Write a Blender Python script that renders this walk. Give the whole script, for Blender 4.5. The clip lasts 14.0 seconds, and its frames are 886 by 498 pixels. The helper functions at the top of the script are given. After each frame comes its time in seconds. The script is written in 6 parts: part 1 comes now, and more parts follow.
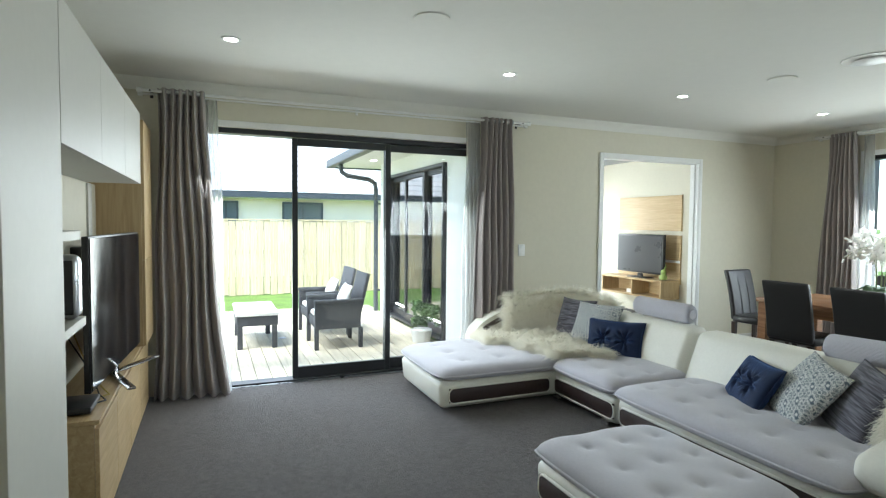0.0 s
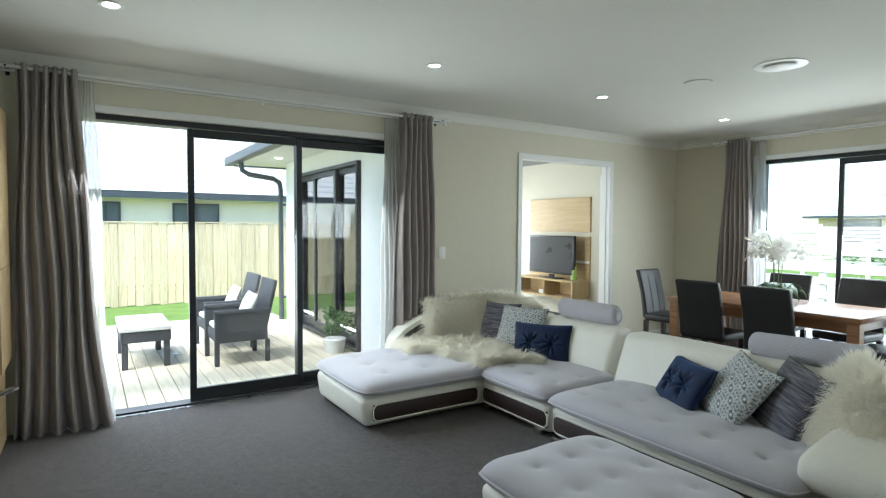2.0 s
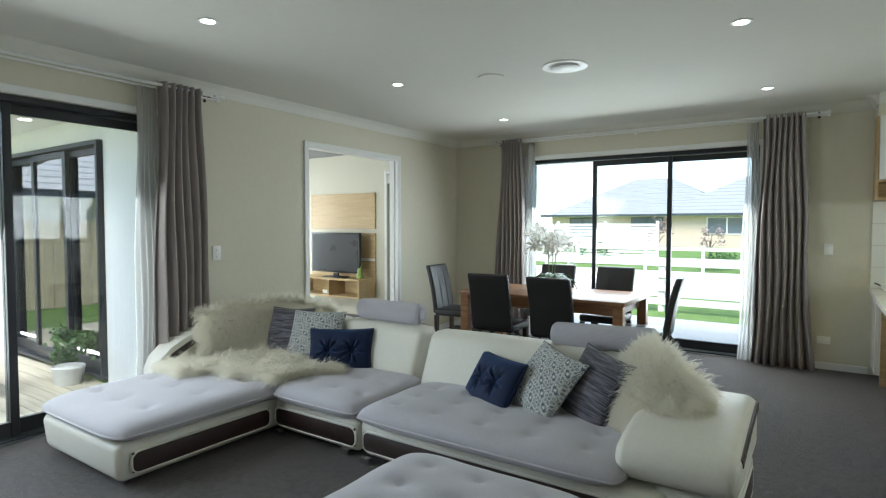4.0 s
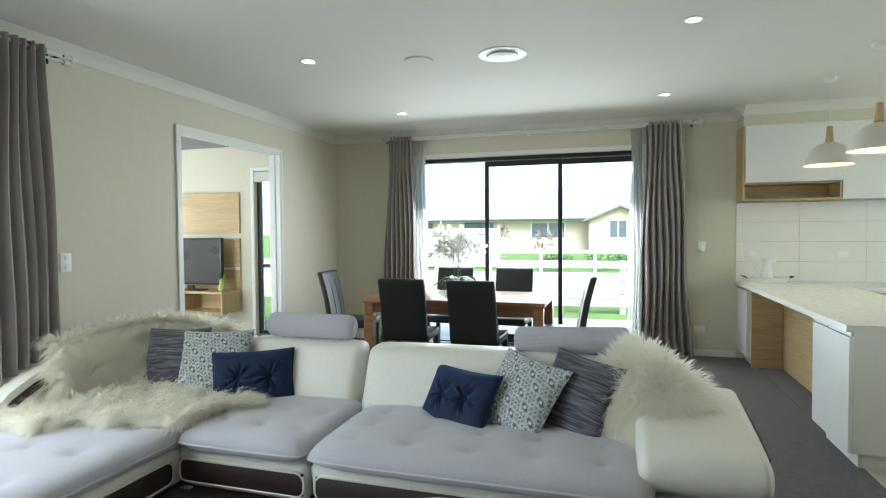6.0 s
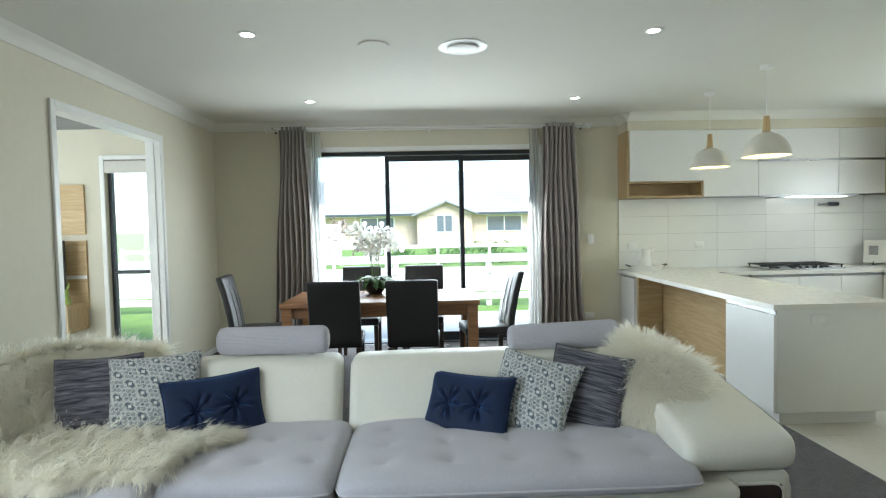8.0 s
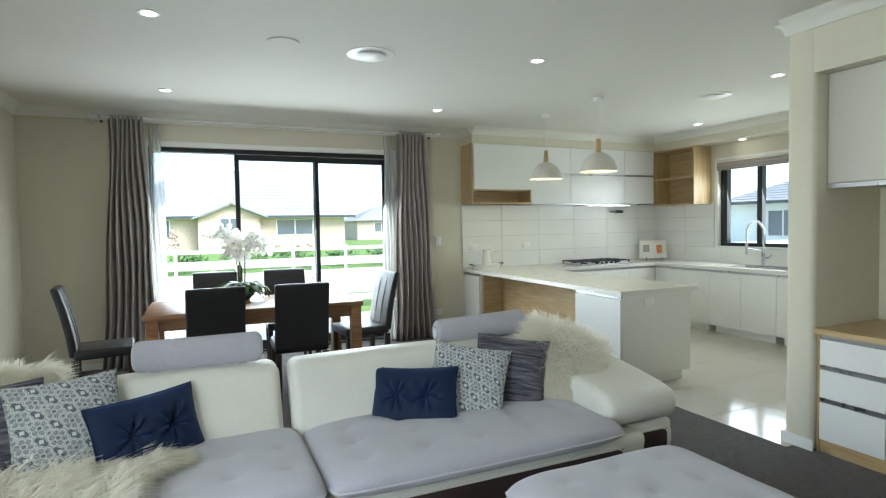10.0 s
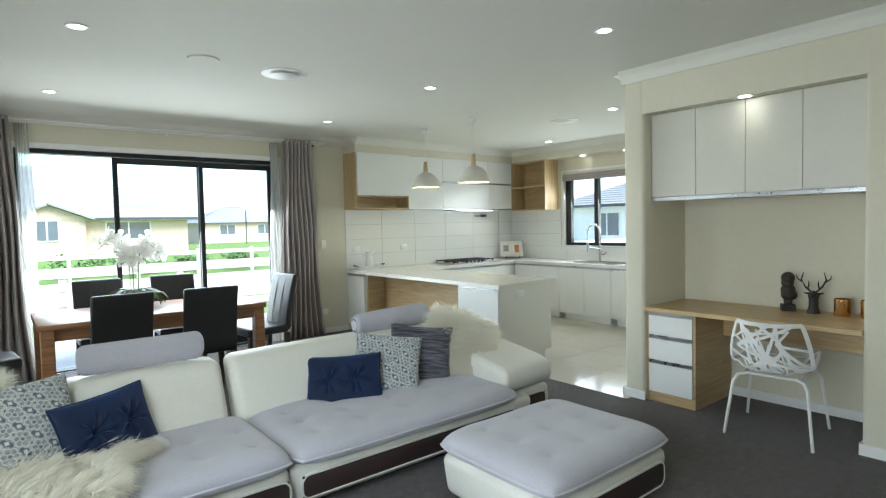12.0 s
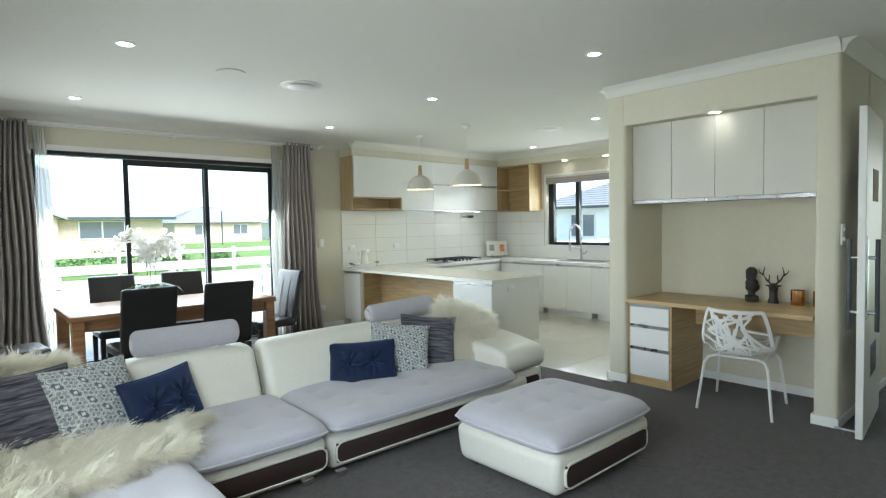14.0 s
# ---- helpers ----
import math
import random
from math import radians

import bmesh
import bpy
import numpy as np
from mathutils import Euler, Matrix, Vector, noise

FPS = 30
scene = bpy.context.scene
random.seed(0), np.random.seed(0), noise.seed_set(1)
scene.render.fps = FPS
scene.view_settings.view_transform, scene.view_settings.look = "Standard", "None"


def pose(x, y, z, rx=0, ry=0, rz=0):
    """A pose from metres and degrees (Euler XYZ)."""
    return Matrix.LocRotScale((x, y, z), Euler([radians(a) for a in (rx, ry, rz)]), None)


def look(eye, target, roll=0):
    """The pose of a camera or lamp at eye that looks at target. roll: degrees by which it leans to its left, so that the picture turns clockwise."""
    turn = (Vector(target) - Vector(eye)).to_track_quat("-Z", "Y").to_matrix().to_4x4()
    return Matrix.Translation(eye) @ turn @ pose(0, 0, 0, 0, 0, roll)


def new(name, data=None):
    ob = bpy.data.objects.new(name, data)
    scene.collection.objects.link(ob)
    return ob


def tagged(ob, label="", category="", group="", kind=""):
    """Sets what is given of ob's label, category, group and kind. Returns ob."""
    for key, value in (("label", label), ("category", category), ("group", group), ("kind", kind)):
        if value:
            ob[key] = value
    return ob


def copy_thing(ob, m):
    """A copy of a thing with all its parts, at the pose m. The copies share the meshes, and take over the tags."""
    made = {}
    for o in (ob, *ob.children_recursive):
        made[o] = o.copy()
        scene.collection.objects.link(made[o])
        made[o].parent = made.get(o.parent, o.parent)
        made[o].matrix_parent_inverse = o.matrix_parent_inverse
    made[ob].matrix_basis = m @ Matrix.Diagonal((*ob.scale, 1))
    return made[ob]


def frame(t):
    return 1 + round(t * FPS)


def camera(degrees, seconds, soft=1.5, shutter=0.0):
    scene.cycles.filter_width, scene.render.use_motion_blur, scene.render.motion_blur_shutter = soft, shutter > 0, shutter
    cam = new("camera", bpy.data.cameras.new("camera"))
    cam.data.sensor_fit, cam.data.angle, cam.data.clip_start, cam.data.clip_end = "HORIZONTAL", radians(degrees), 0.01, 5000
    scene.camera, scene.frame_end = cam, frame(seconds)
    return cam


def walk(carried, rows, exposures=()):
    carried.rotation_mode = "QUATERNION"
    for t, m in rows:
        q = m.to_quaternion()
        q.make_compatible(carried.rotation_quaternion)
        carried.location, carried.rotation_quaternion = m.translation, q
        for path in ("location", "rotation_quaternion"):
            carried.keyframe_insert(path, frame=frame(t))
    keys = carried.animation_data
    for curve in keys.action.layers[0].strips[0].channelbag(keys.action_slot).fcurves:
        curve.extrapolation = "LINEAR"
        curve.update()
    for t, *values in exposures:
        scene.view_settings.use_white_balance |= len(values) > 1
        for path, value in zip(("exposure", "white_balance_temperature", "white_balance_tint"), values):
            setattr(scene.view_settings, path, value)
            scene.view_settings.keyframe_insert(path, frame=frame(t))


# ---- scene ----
cam = camera(77.0, 14.0, soft=1.2)
PATH = [
    (0.0, 0.378, 0.194, 1.495, -2.68, -0.53, 67.43),
    (0.5, 0.269, 0.223, 1.494, -2.49, -0.43, 65.39),
    (1.0, 0.180, 0.229, 1.495, -2.40, -0.37, 63.45),
    (1.5, 0.110, 0.220, 1.492, -2.31, -0.29, 61.06),
    (2.0, 0.022, 0.198, 1.485, -2.35, -0.33, 57.52),
    (2.5, -0.066, 0.215, 1.475, -2.33, -0.28, 53.62),
    (3.0, -0.166, 0.240, 1.458, -2.33, -0.19, 48.08),
    (3.5, -0.306, 0.318, 1.445, -2.29, -0.14, 41.55),
    (4.0, -0.455, 0.370, 1.451, -2.40, -0.06, 34.26),
    (4.2, -0.517, 0.383, 1.452, -2.45, 0.02, 31.79),
    (6.5, -1.610, 0.470, 1.387, -2.00, 0.69, 12.82),
    (7.0, -1.871, 0.480, 1.445, -2.46, 0.99, 8.04),
    (9.5, -3.057, 0.545, 1.392, -2.18, 1.03, -17.67),
    (10.0, -3.267, 0.527, 1.428, -2.46, 0.99, -23.91),
    (10.2, -3.338, 0.505, 1.440, -2.51, 1.00, -26.48),
    (10.5, -3.440, 0.469, 1.455, -2.61, 1.03, -29.91),
    (11.0, -3.634, 0.404, 1.465, -2.68, 1.18, -36.11),
    (11.5, -3.777, 0.336, 1.462, -2.64, 1.18, -38.77),
    (12.0, -3.917, 0.251, 1.466, -2.60, 1.23, -39.18),
    (12.5, -4.054, 0.179, 1.472, -2.54, 1.23, -39.48),
    (13.0, -4.208, 0.115, 1.476, -2.54, 1.12, -40.27),
    (13.5, -4.317, 0.082, 1.473, -2.56, 1.08, -41.12),
    (14.0, -4.376, 0.067, 1.460, -2.55, 1.04, -41.70),
]
walk(cam, [(t, pose(x, y, z, 90 + p, r, yaw)) for t, x, y, z, p, r, yaw in PATH], [(0.0, 2.38, 6030, 2), (2.0, 2.17, 6020, 2), (3.0, 1.97, 6020, 2), (3.5, 1.91, 6020, 2), (4.0, 1.95, 6020, 2), (6.5, 2.39, 6020, 2), (9.5, 2.28, 6020, 2), (14.0, 2.36, 6020, 2)])

# ---- light: bright overcast day ----
world = bpy.data.worlds.new("world")
scene.world = world
world.use_nodes = True
wn = world.node_tree.nodes
sky = wn.new("ShaderNodeTexSky")
sky.sky_type = "NISHITA"
sky.sun_disc = False
sky.sun_elevation, sky.sun_rotation = radians(53), radians(153)
sky.air_density, sky.dust_density = 1.0, 1.0
world.node_tree.links.new(sky.outputs[0], wn["Background"].inputs[0])
wn["Background"].inputs[1].default_value = 0.11
sun = new("sun", bpy.data.lights.new("sun", "SUN"))
sun.data.energy, sun.data.angle, sun.data.color = 2.1, radians(45), (1.0, 0.97, 0.92)
sun.matrix_basis = look((3, -6, 9), (0, 0, 0))


def window_light(x, y, z, w, h, target, power):
    """Sky light entering through an opening."""
    ob = new("window_light", bpy.data.lights.new("window_light", "AREA"))
    ob.data.shape, ob.data.size, ob.data.size_y, ob.data.energy = "RECTANGLE", w, h, power
    ob.data.color = (0.97, 0.99, 1.0)
    ob.matrix_basis = look((x, y, z), target)
    return ob


window_light(-5.06, 1.33, 1.2, 2.5, 2.1, (0, 1.33, -1.9), 18)
window_light(-2.36, 7.36, 1.2, 2.5, 2.1, (-2.36, 0, -3.2), 26)
window_light(3.40, 5.2, 1.6, 1.5, 0.9, (0, 5.2, 0.4), 8)
window_light(5.4, -0.2, 1.4, 1.2, 2.0, (-1, 0.2, 0.2), 5)
window_light(-7.2, 3.14, 1.15, 2.1, 2.0, (-7.2, 8.0, 0.2), 26)
window_light(-8.72, 6.15, 1.2, 1.0, 1.8, (-5, 6.0, 0.4), 12)

# ---- materials ----
MATS = {}


def mat(name, col, rough=0.6, metal=0.0, var=0.05, scale=6.0, bump=0.0, bscale=150.0, stretch=(1, 1, 1), spec=0.5, sheen=0.0, coat=0.0):
    """A surface with colour variation at two scales and a fine relief."""
    m = bpy.data.materials.new(name)
    m.use_nodes = True
    n, l = m.node_tree.nodes, m.node_tree.links
    b = n["Principled BSDF"]
    tc = n.new("ShaderNodeTexCoord")
    mp = n.new("ShaderNodeMapping")
    mp.inputs["Scale"].default_value = stretch
    l.new(tc.outputs["Object"], mp.inputs[0])
    t1, t2 = n.new("ShaderNodeTexNoise"), n.new("ShaderNodeTexNoise")
    t1.inputs["Scale"].default_value, t1.inputs["Detail"].default_value = scale, 5
    t2.inputs["Scale"].default_value, t2.inputs["Detail"].default_value = scale * 14, 3
    l.new(mp.outputs[0], t1.inputs[0])
    l.new(mp.outputs[0], t2.inputs[0])
    add = n.new("ShaderNodeMath")
    add.operation = "ADD"
    l.new(t1.outputs[0], add.inputs[0])
    l.new(t2.outputs[0], add.inputs[1])
    ramp = n.new("ShaderNodeMapRange")
    ramp.inputs[1].default_value, ramp.inputs[2].default_value = 0.7, 1.3
    ramp.inputs[3].default_value, ramp.inputs[4].default_value = 1 - var, 1 + var
    l.new(add.outputs[0], ramp.inputs[0])
    mul = n.new("ShaderNodeVectorMath")
    mul.operation = "SCALE"
    mul.inputs[0].default_value = col[:3]
    l.new(ramp.outputs[0], mul.inputs["Scale"])
    l.new(mul.outputs[0], b.inputs["Base Color"])
    rr = n.new("ShaderNodeMapRange")
    rr.inputs[1].default_value, rr.inputs[2].default_value = 0.3, 0.7
    rr.inputs[3].default_value, rr.inputs[4].default_value = max(rough - 0.05, 0.02), min(rough + 0.05, 1)
    l.new(t1.outputs[0], rr.inputs[0])
    l.new(rr.outputs[0], b.inputs["Roughness"])
    b.inputs["Metallic"].default_value = metal
    b.inputs["Specular IOR Level"].default_value = spec
    b.inputs["Sheen Weight"].default_value = sheen
    b.inputs["Coat Weight"].default_value = coat
    if bump:
        t3, bp = n.new("ShaderNodeTexNoise"), n.new("ShaderNodeBump")
        t3.inputs["Scale"].default_value, t3.inputs["Detail"].default_value = bscale, 3
        l.new(mp.outputs[0], t3.inputs[0])
        bp.inputs["Strength"].default_value, bp.inputs["Distance"].default_value = bump, 0.01
        l.new(t3.outputs[0], bp.inputs["Height"])
        l.new(bp.outputs[0], b.inputs["Normal"])
    MATS[name] = m
    return m


def wood(name, dark, light, axis=0, scale=3.0, rough=0.4):
    """Timber with grain along one axis and a shade of its own for each piece."""
    m = mat(name, light, rough, 0, 0.04, 5, 0.0)
    n, l = m.node_tree.nodes, m.node_tree.links
    tc, mp = n.new("ShaderNodeTexCoord"), n.new("ShaderNodeMapping")
    st = [14.0, 14.0, 14.0]
    st[axis] = 0.9
    mp.inputs["Scale"].default_value = st
    l.new(tc.outputs["Object"], mp.inputs[0])
    info = n.new("ShaderNodeObjectInfo")
    l.new(info.outputs["Random"], mp.inputs["Location"])
    t = n.new("ShaderNodeTexNoise")
    t.inputs["Scale"].default_value, t.inputs["Detail"].default_value, t.inputs["Distortion"].default_value = scale, 8, 1.2
    l.new(mp.outputs[0], t.inputs[0])
    cr = n.new("ShaderNodeValToRGB")
    cr.color_ramp.elements[0].position, cr.color_ramp.elements[0].color = 0.3, (*dark, 1)
    cr.color_ramp.elements[1].position, cr.color_ramp.elements[1].color = 0.7, (*light, 1)
    l.new(t.outputs[0], cr.inputs[0])
    hsv = n.new("ShaderNodeHueSaturation")
    rv = n.new("ShaderNodeMapRange")
    rv.inputs[3].default_value, rv.inputs[4].default_value = 0.88, 1.1
    l.new(info.outputs["Random"], rv.inputs[0])
    l.new(rv.outputs[0], hsv.inputs["Value"])
    l.new(cr.outputs[0], hsv.inputs["Color"])
    l.new(hsv.outputs[0], n["Principled BSDF"].inputs["Base Color"])
    bp = n.new("ShaderNodeBump")
    bp.inputs["Strength"].default_value, bp.inputs["Distance"].default_value = 0.15, 0.003
    l.new(t.outputs[0], bp.inputs["Height"])
    l.new(bp.outputs[0], n["Principled BSDF"].inputs["Normal"])
    return m


def glow(name, col, strength):
    m = bpy.data.materials.new(name)
    m.use_nodes = True
    b = m.node_tree.nodes["Principled BSDF"]
    b.inputs["Base Color"].default_value = (0.9, 0.9, 0.9, 1)
    b.inputs["Emission Color"].default_value = (*col, 1)
    b.inputs["Emission Strength"].default_value = strength
    return m


def glass(name, col=(1, 1, 1), rough=0.0, ior=1.45):
    """Clear thin pane: mostly transparent with a mirror gloss."""
    m = bpy.data.materials.new(name)
    m.use_nodes = True
    n, l = m.node_tree.nodes, m.node_tree.links
    n.remove(n["Principled BSDF"])
    tr, gl, mx, fr = n.new("ShaderNodeBsdfTransparent"), n.new("ShaderNodeBsdfGlossy"), n.new("ShaderNodeMixShader"), n.new("ShaderNodeFresnel")
    tr.inputs[0].default_value = (*col, 1)
    gl.inputs["Roughness"].default_value = rough
    fr.inputs[0].default_value = ior
    l.new(fr.outputs[0], mx.inputs[0])
    l.new(tr.outputs[0], mx.inputs[1])
    l.new(gl.outputs[0], mx.inputs[2])
    l.new(mx.outputs[0], n["Material Output"].inputs[0])
    return m


WALL = mat("wall_paint", (0.65, 0.615, 0.50), 0.75, 0, 0.025, 1.5, 0.05, 220)
CEIL = mat("ceiling_paint", (0.72, 0.71, 0.655), 0.85, 0, 0.015, 1.2, 0.03, 220)
CORN = mat("cornice_paint", (0.73, 0.72, 0.66), 0.8, 0, 0.015, 1.2, 0.03, 220)
TRIM = mat("trim_paint", (0.80, 0.80, 0.78), 0.4, 0, 0.02, 3)
CARPET = mat("carpet", (0.076, 0.066, 0.064), 0.95, 0, 0.6, 26, 1.0, 190, sheen=0.2)
TILE = mat("floor_tile", (0.60, 0.57, 0.50), 0.12, 0, 0.04, 2)
GROUT = mat("grout", (0.45, 0.44, 0.41), 0.9, 0, 0.1, 20)
ALU = mat("black_aluminium", (0.022, 0.024, 0.028), 0.4, 0.3, 0.1, 10)
GLASS = glass("pane_glass")
MIRRORY = glass("double_glazing", (0.92, 0.94, 0.95), 0.0, 4.0)
WHITE = mat("white_gloss_board", (0.80, 0.80, 0.78), 0.22, 0, 0.015, 2)
# white board of the television wall, its shade put into a darker colour
SHADED_WHITE = mat("shaded_white_board", (0.55, 0.54, 0.49), 0.5, 0, 0.02, 2, spec=0.3)
SATIN = mat("white_satin_board", (0.62, 0.60, 0.54), 0.4, 0, 0.02, 3)
OAK_X = wood("oak_board_x", (0.42, 0.29, 0.14), (0.56, 0.42, 0.23), 0, 2.5)
OAK_Y = wood("oak_board_y", (0.42, 0.29, 0.14), (0.56, 0.42, 0.23), 1, 2.5)
OAK_Z = wood("oak_board_z", (0.42, 0.29, 0.14), (0.56, 0.42, 0.23), 2, 2.5)
TABLE = wood("table_timber", (0.22, 0.10, 0.04), (0.38, 0.19, 0.085), 0, 3, 0.36)
STONE = mat("bench_stone", (0.76, 0.75, 0.71), 0.22, 0, 0.01, 30)
LEATHER = mat("white_leather", (0.77, 0.755, 0.68), 0.42, 0, 0.03, 4, 0.25, 180)
BROWN = mat("brown_leather", (0.040, 0.024, 0.022), 0.45, 0, 0.1, 6, 0.3, 160)
SUEDE = mat("grey_suede", (0.485, 0.475, 0.525), 0.9, 0, 0.05, 5, 0.25, 320, sheen=0.4)
WELT = mat("pale_suede_piping", (0.56, 0.55, 0.59), 0.85, 0, 0.04, 8)
BLACKLEATHER = mat("black_leather", (0.018, 0.017, 0.018), 0.38, 0, 0.15, 8, 0.3, 170)
CURTAIN = mat("curtain_cloth", (0.35, 0.31, 0.295), 0.85, 0, 0.08, 9, 0.3, 420, sheen=0.2)
CHROME = mat("chrome", (0.75, 0.75, 0.76), 0.12, 1, 0.02, 4)
STEEL = mat("brushed_steel", (0.42, 0.43, 0.45), 0.3, 1, 0.05, 10)
BLACKPL = mat("black_plastic", (0.015, 0.015, 0.017), 0.35, 0, 0.1, 10)
SCREEN = mat("tv_screen", (0.008, 0.008, 0.010), 0.08, 0, 0.05, 3)
PLASTIC = mat("white_plastic", (0.82, 0.82, 0.80), 0.35, 0, 0.02, 4)
GRASS = mat("grass", (0.11, 0.185, 0.035), 0.9, 0, 0.3, 3, 0.8, 60)
CONCRETE = mat("concrete", (0.48, 0.47, 0.44), 0.85, 0, 0.12, 2, 0.3, 90)
DECKW = wood("deck_timber", (0.46, 0.41, 0.30), (0.64, 0.58, 0.45), 0, 2, 0.7)
FENCEW = wood("fence_timber", (0.52, 0.41, 0.25), (0.70, 0.60, 0.43), 2, 2, 0.85)
RENDERW = mat("white_render", (0.76, 0.76, 0.74), 0.8, 0, 0.03, 3, 0.2, 90)
CREAM = mat("cream_render", (0.80, 0.71, 0.62), 0.8, 0, 0.05, 2, 0.2, 60)
GUTTER = mat("dark_gutter", (0.055, 0.065, 0.075), 0.4, 0.2, 0.05, 6)
SOFFIT = mat("soffit_board", (0.70, 0.70, 0.67), 0.7, 0, 0.03, 3)
ROOFT = mat("roof_tile", (0.25, 0.255, 0.26), 0.7, 0, 0.15, 4, 0.2, 40)
BRICKM = mat("yellow_brick", (0.55, 0.43, 0.33), 0.85, 0, 0.16, 9, 0.4, 30)
ROOFL = mat("light_roof_tile", (0.60, 0.60, 0.59), 0.7, 0, 0.1, 4, 0.2, 40)
PAINTW = mat("white_fence_paint", (0.70, 0.69, 0.64), 0.7, 0, 0.06, 4)


# ---- helpers of this scene ----
def box(x0, x1, y0, y1, z0, z1, bevel=0.0, seg=2, bm=None):
    """A box in the given bmesh, or a new one, with rounded edges."""
    b = bmesh.new()
    bmesh.ops.create_cube(b, size=1)
    bmesh.ops.scale(b, vec=(x1 - x0, y1 - y0, z1 - z0), verts=b.verts)
    bmesh.ops.translate(b, vec=((x0 + x1) / 2, (y0 + y1) / 2, (z0 + z1) / 2), verts=b.verts)
    if bevel:
        bmesh.ops.bevel(b, geom=b.edges[:], offset=bevel, segments=seg, affect="EDGES", profile=0.5)
    if bm is None:
        return b
    return join(bm, b)


def join(bm, other):
    me = bpy.data.meshes.new("tmp")
    other.to_mesh(me)
    bm.from_mesh(me)
    bpy.data.meshes.remove(me)
    other.free()
    return bm


def move(bm, m):
    bmesh.ops.transform(bm, matrix=m, verts=bm.verts)
    return bm


def rod(p, q, r, seg=12, r2=None):
    """A round bar from p to q."""
    p, q = Vector(p), Vector(q)
    b = bmesh.new()
    bmesh.ops.create_cone(b, cap_ends=True, segments=seg, radius1=r, radius2=r if r2 is None else r2, depth=(q - p).length)
    return move(b, Matrix.Translation((p + q) / 2) @ (q - p).to_track_quat("Z", "Y").to_matrix().to_4x4())


def tube(points, r, seg=8):
    """A bent round bar through the points."""
    pts = [Vector(p) for p in points]
    b = bmesh.new()
    rings = []
    up = Vector((0.13, 0.21, 0.97))
    for i, p in enumerate(pts):
        d = (pts[min(i + 1, len(pts) - 1)] - pts[max(i - 1, 0)]).normalized()
        s = d.cross(up).normalized()
        u = s.cross(d)
        rad = r[i] if isinstance(r, (list, tuple)) else r
        rings.append([b.verts.new(p + rad * (math.cos(a) * s + math.sin(a) * u)) for a in [2 * math.pi * k / seg for k in range(seg)]])
    for a, c in zip(rings, rings[1:]):
        for k in range(seg):
            b.faces.new((a[k], a[(k + 1) % seg], c[(k + 1) % seg], c[k]))
    b.faces.new(rings[0][::-1])
    b.faces.new(rings[-1])
    return b


def lathe(profile, seg=32):
    """A turned shape from (radius, height) pairs."""
    b = bmesh.new()
    rings = [[b.verts.new((r * math.cos(2 * math.pi * k / seg), r * math.sin(2 * math.pi * k / seg), z)) for k in range(seg)] for r, z in profile]
    for a, c in zip(rings, rings[1:]):
        for k in range(seg):
            b.faces.new((a[k], a[(k + 1) % seg], c[(k + 1) % seg], c[k]))
    if profile[0][0] > 1e-4:
        b.faces.new(rings[0][::-1])
    if profile[-1][0] > 1e-4:
        b.faces.new(rings[-1])
    bmesh.ops.remove_doubles(b, verts=b.verts, dist=1e-5)
    return b


def smooth(b, angle=40):
    for f in b.faces:
        f.smooth = True
    for e in b.edges:
        if len(e.link_faces) == 2 and e.calc_face_angle(0) > radians(angle):
            e.smooth = False
    return b


def mesh(name, bm, material, sm=True):
    bmesh.ops.recalc_face_normals(bm, faces=bm.faces)
    if sm:
        smooth(bm)
    me = bpy.data.meshes.new(name)
    bm.to_mesh(me)
    bm.free()
    me.materials.append(material)
    return new(name, me)


def part(name, bm, material, parent, label="", sm=True):
    ob = mesh(name, bm, material, sm)
    ob.parent = parent
    if label:
        tagged(ob, label)
    return ob


def thing(name, m, label, category, group=""):
    """An Empty at the base of a thing."""
    ob = new(name)
    ob.empty_display_size = 0.1
    ob.matrix_basis = m if isinstance(m, Matrix) else pose(*m)
    return tagged(ob, label, category, group)


def structure(name, bm, material, label="", sm=False):
    return tagged(mesh(name, bm, material, sm), label, kind="structure")


def more(name, mesh_data, m, parent):
    """One more piece on the same mesh."""
    ob = new(name, mesh_data)
    ob.parent = parent
    ob.matrix_basis = m
    return ob


# ---- plan ----
XW, YW, XN, XS, CEI = -4.84, 7.15, 0.142, 3.28, 2.652
HEAD = 2.31
T = 0.2
TD = 0.11  # inner wall with the doorway

b = bmesh.new()
box(XW - T, XW, -0.9, 0.0, 0, CEI, bm=b)
box(XW - T, XW, 0.0, 2.79, HEAD, CEI, bm=b)
box(XW - T, XW, 2.79, 2.90, 0, CEI, bm=b)
box(XW - TD, XW, 2.90, 4.33, 0, CEI, bm=b)
box(XW - TD, XW, 4.33, 5.81, 2.27, CEI, bm=b)
box(XW - TD, XW, 5.81, YW, 0, CEI, bm=b)
box(XW - T, XW, YW, YW + T, 0, CEI, bm=b)
structure("wall_west", b, WALL, "warm beige painted wall with a sliding door and an open doorway")
b = bmesh.new()
box(XW, -3.70, YW, YW + T, 0, CEI, bm=b)
box(-3.70, -1.02, YW, YW + T, HEAD, CEI, bm=b)
box(-1.02, XS + T, YW, YW + T, 0, CEI, bm=b)
structure("wall_north", b, WALL, "warm beige painted wall with a wide glazed sliding door")
b = bmesh.new()
box(XS, XS + T, 5.98, YW, 0, CEI, bm=b)
box(XS, XS + T, 4.35, 5.98, 0, 1.08, bm=b)
box(XS, XS + T, 4.35, 5.98, 2.22, CEI, bm=b)
box(XS, XS + T, 2.72, 4.35, 0, CEI, bm=b)
structure("wall_kitchen", b, WALL, "beige painted kitchen wall above a tiled strip")
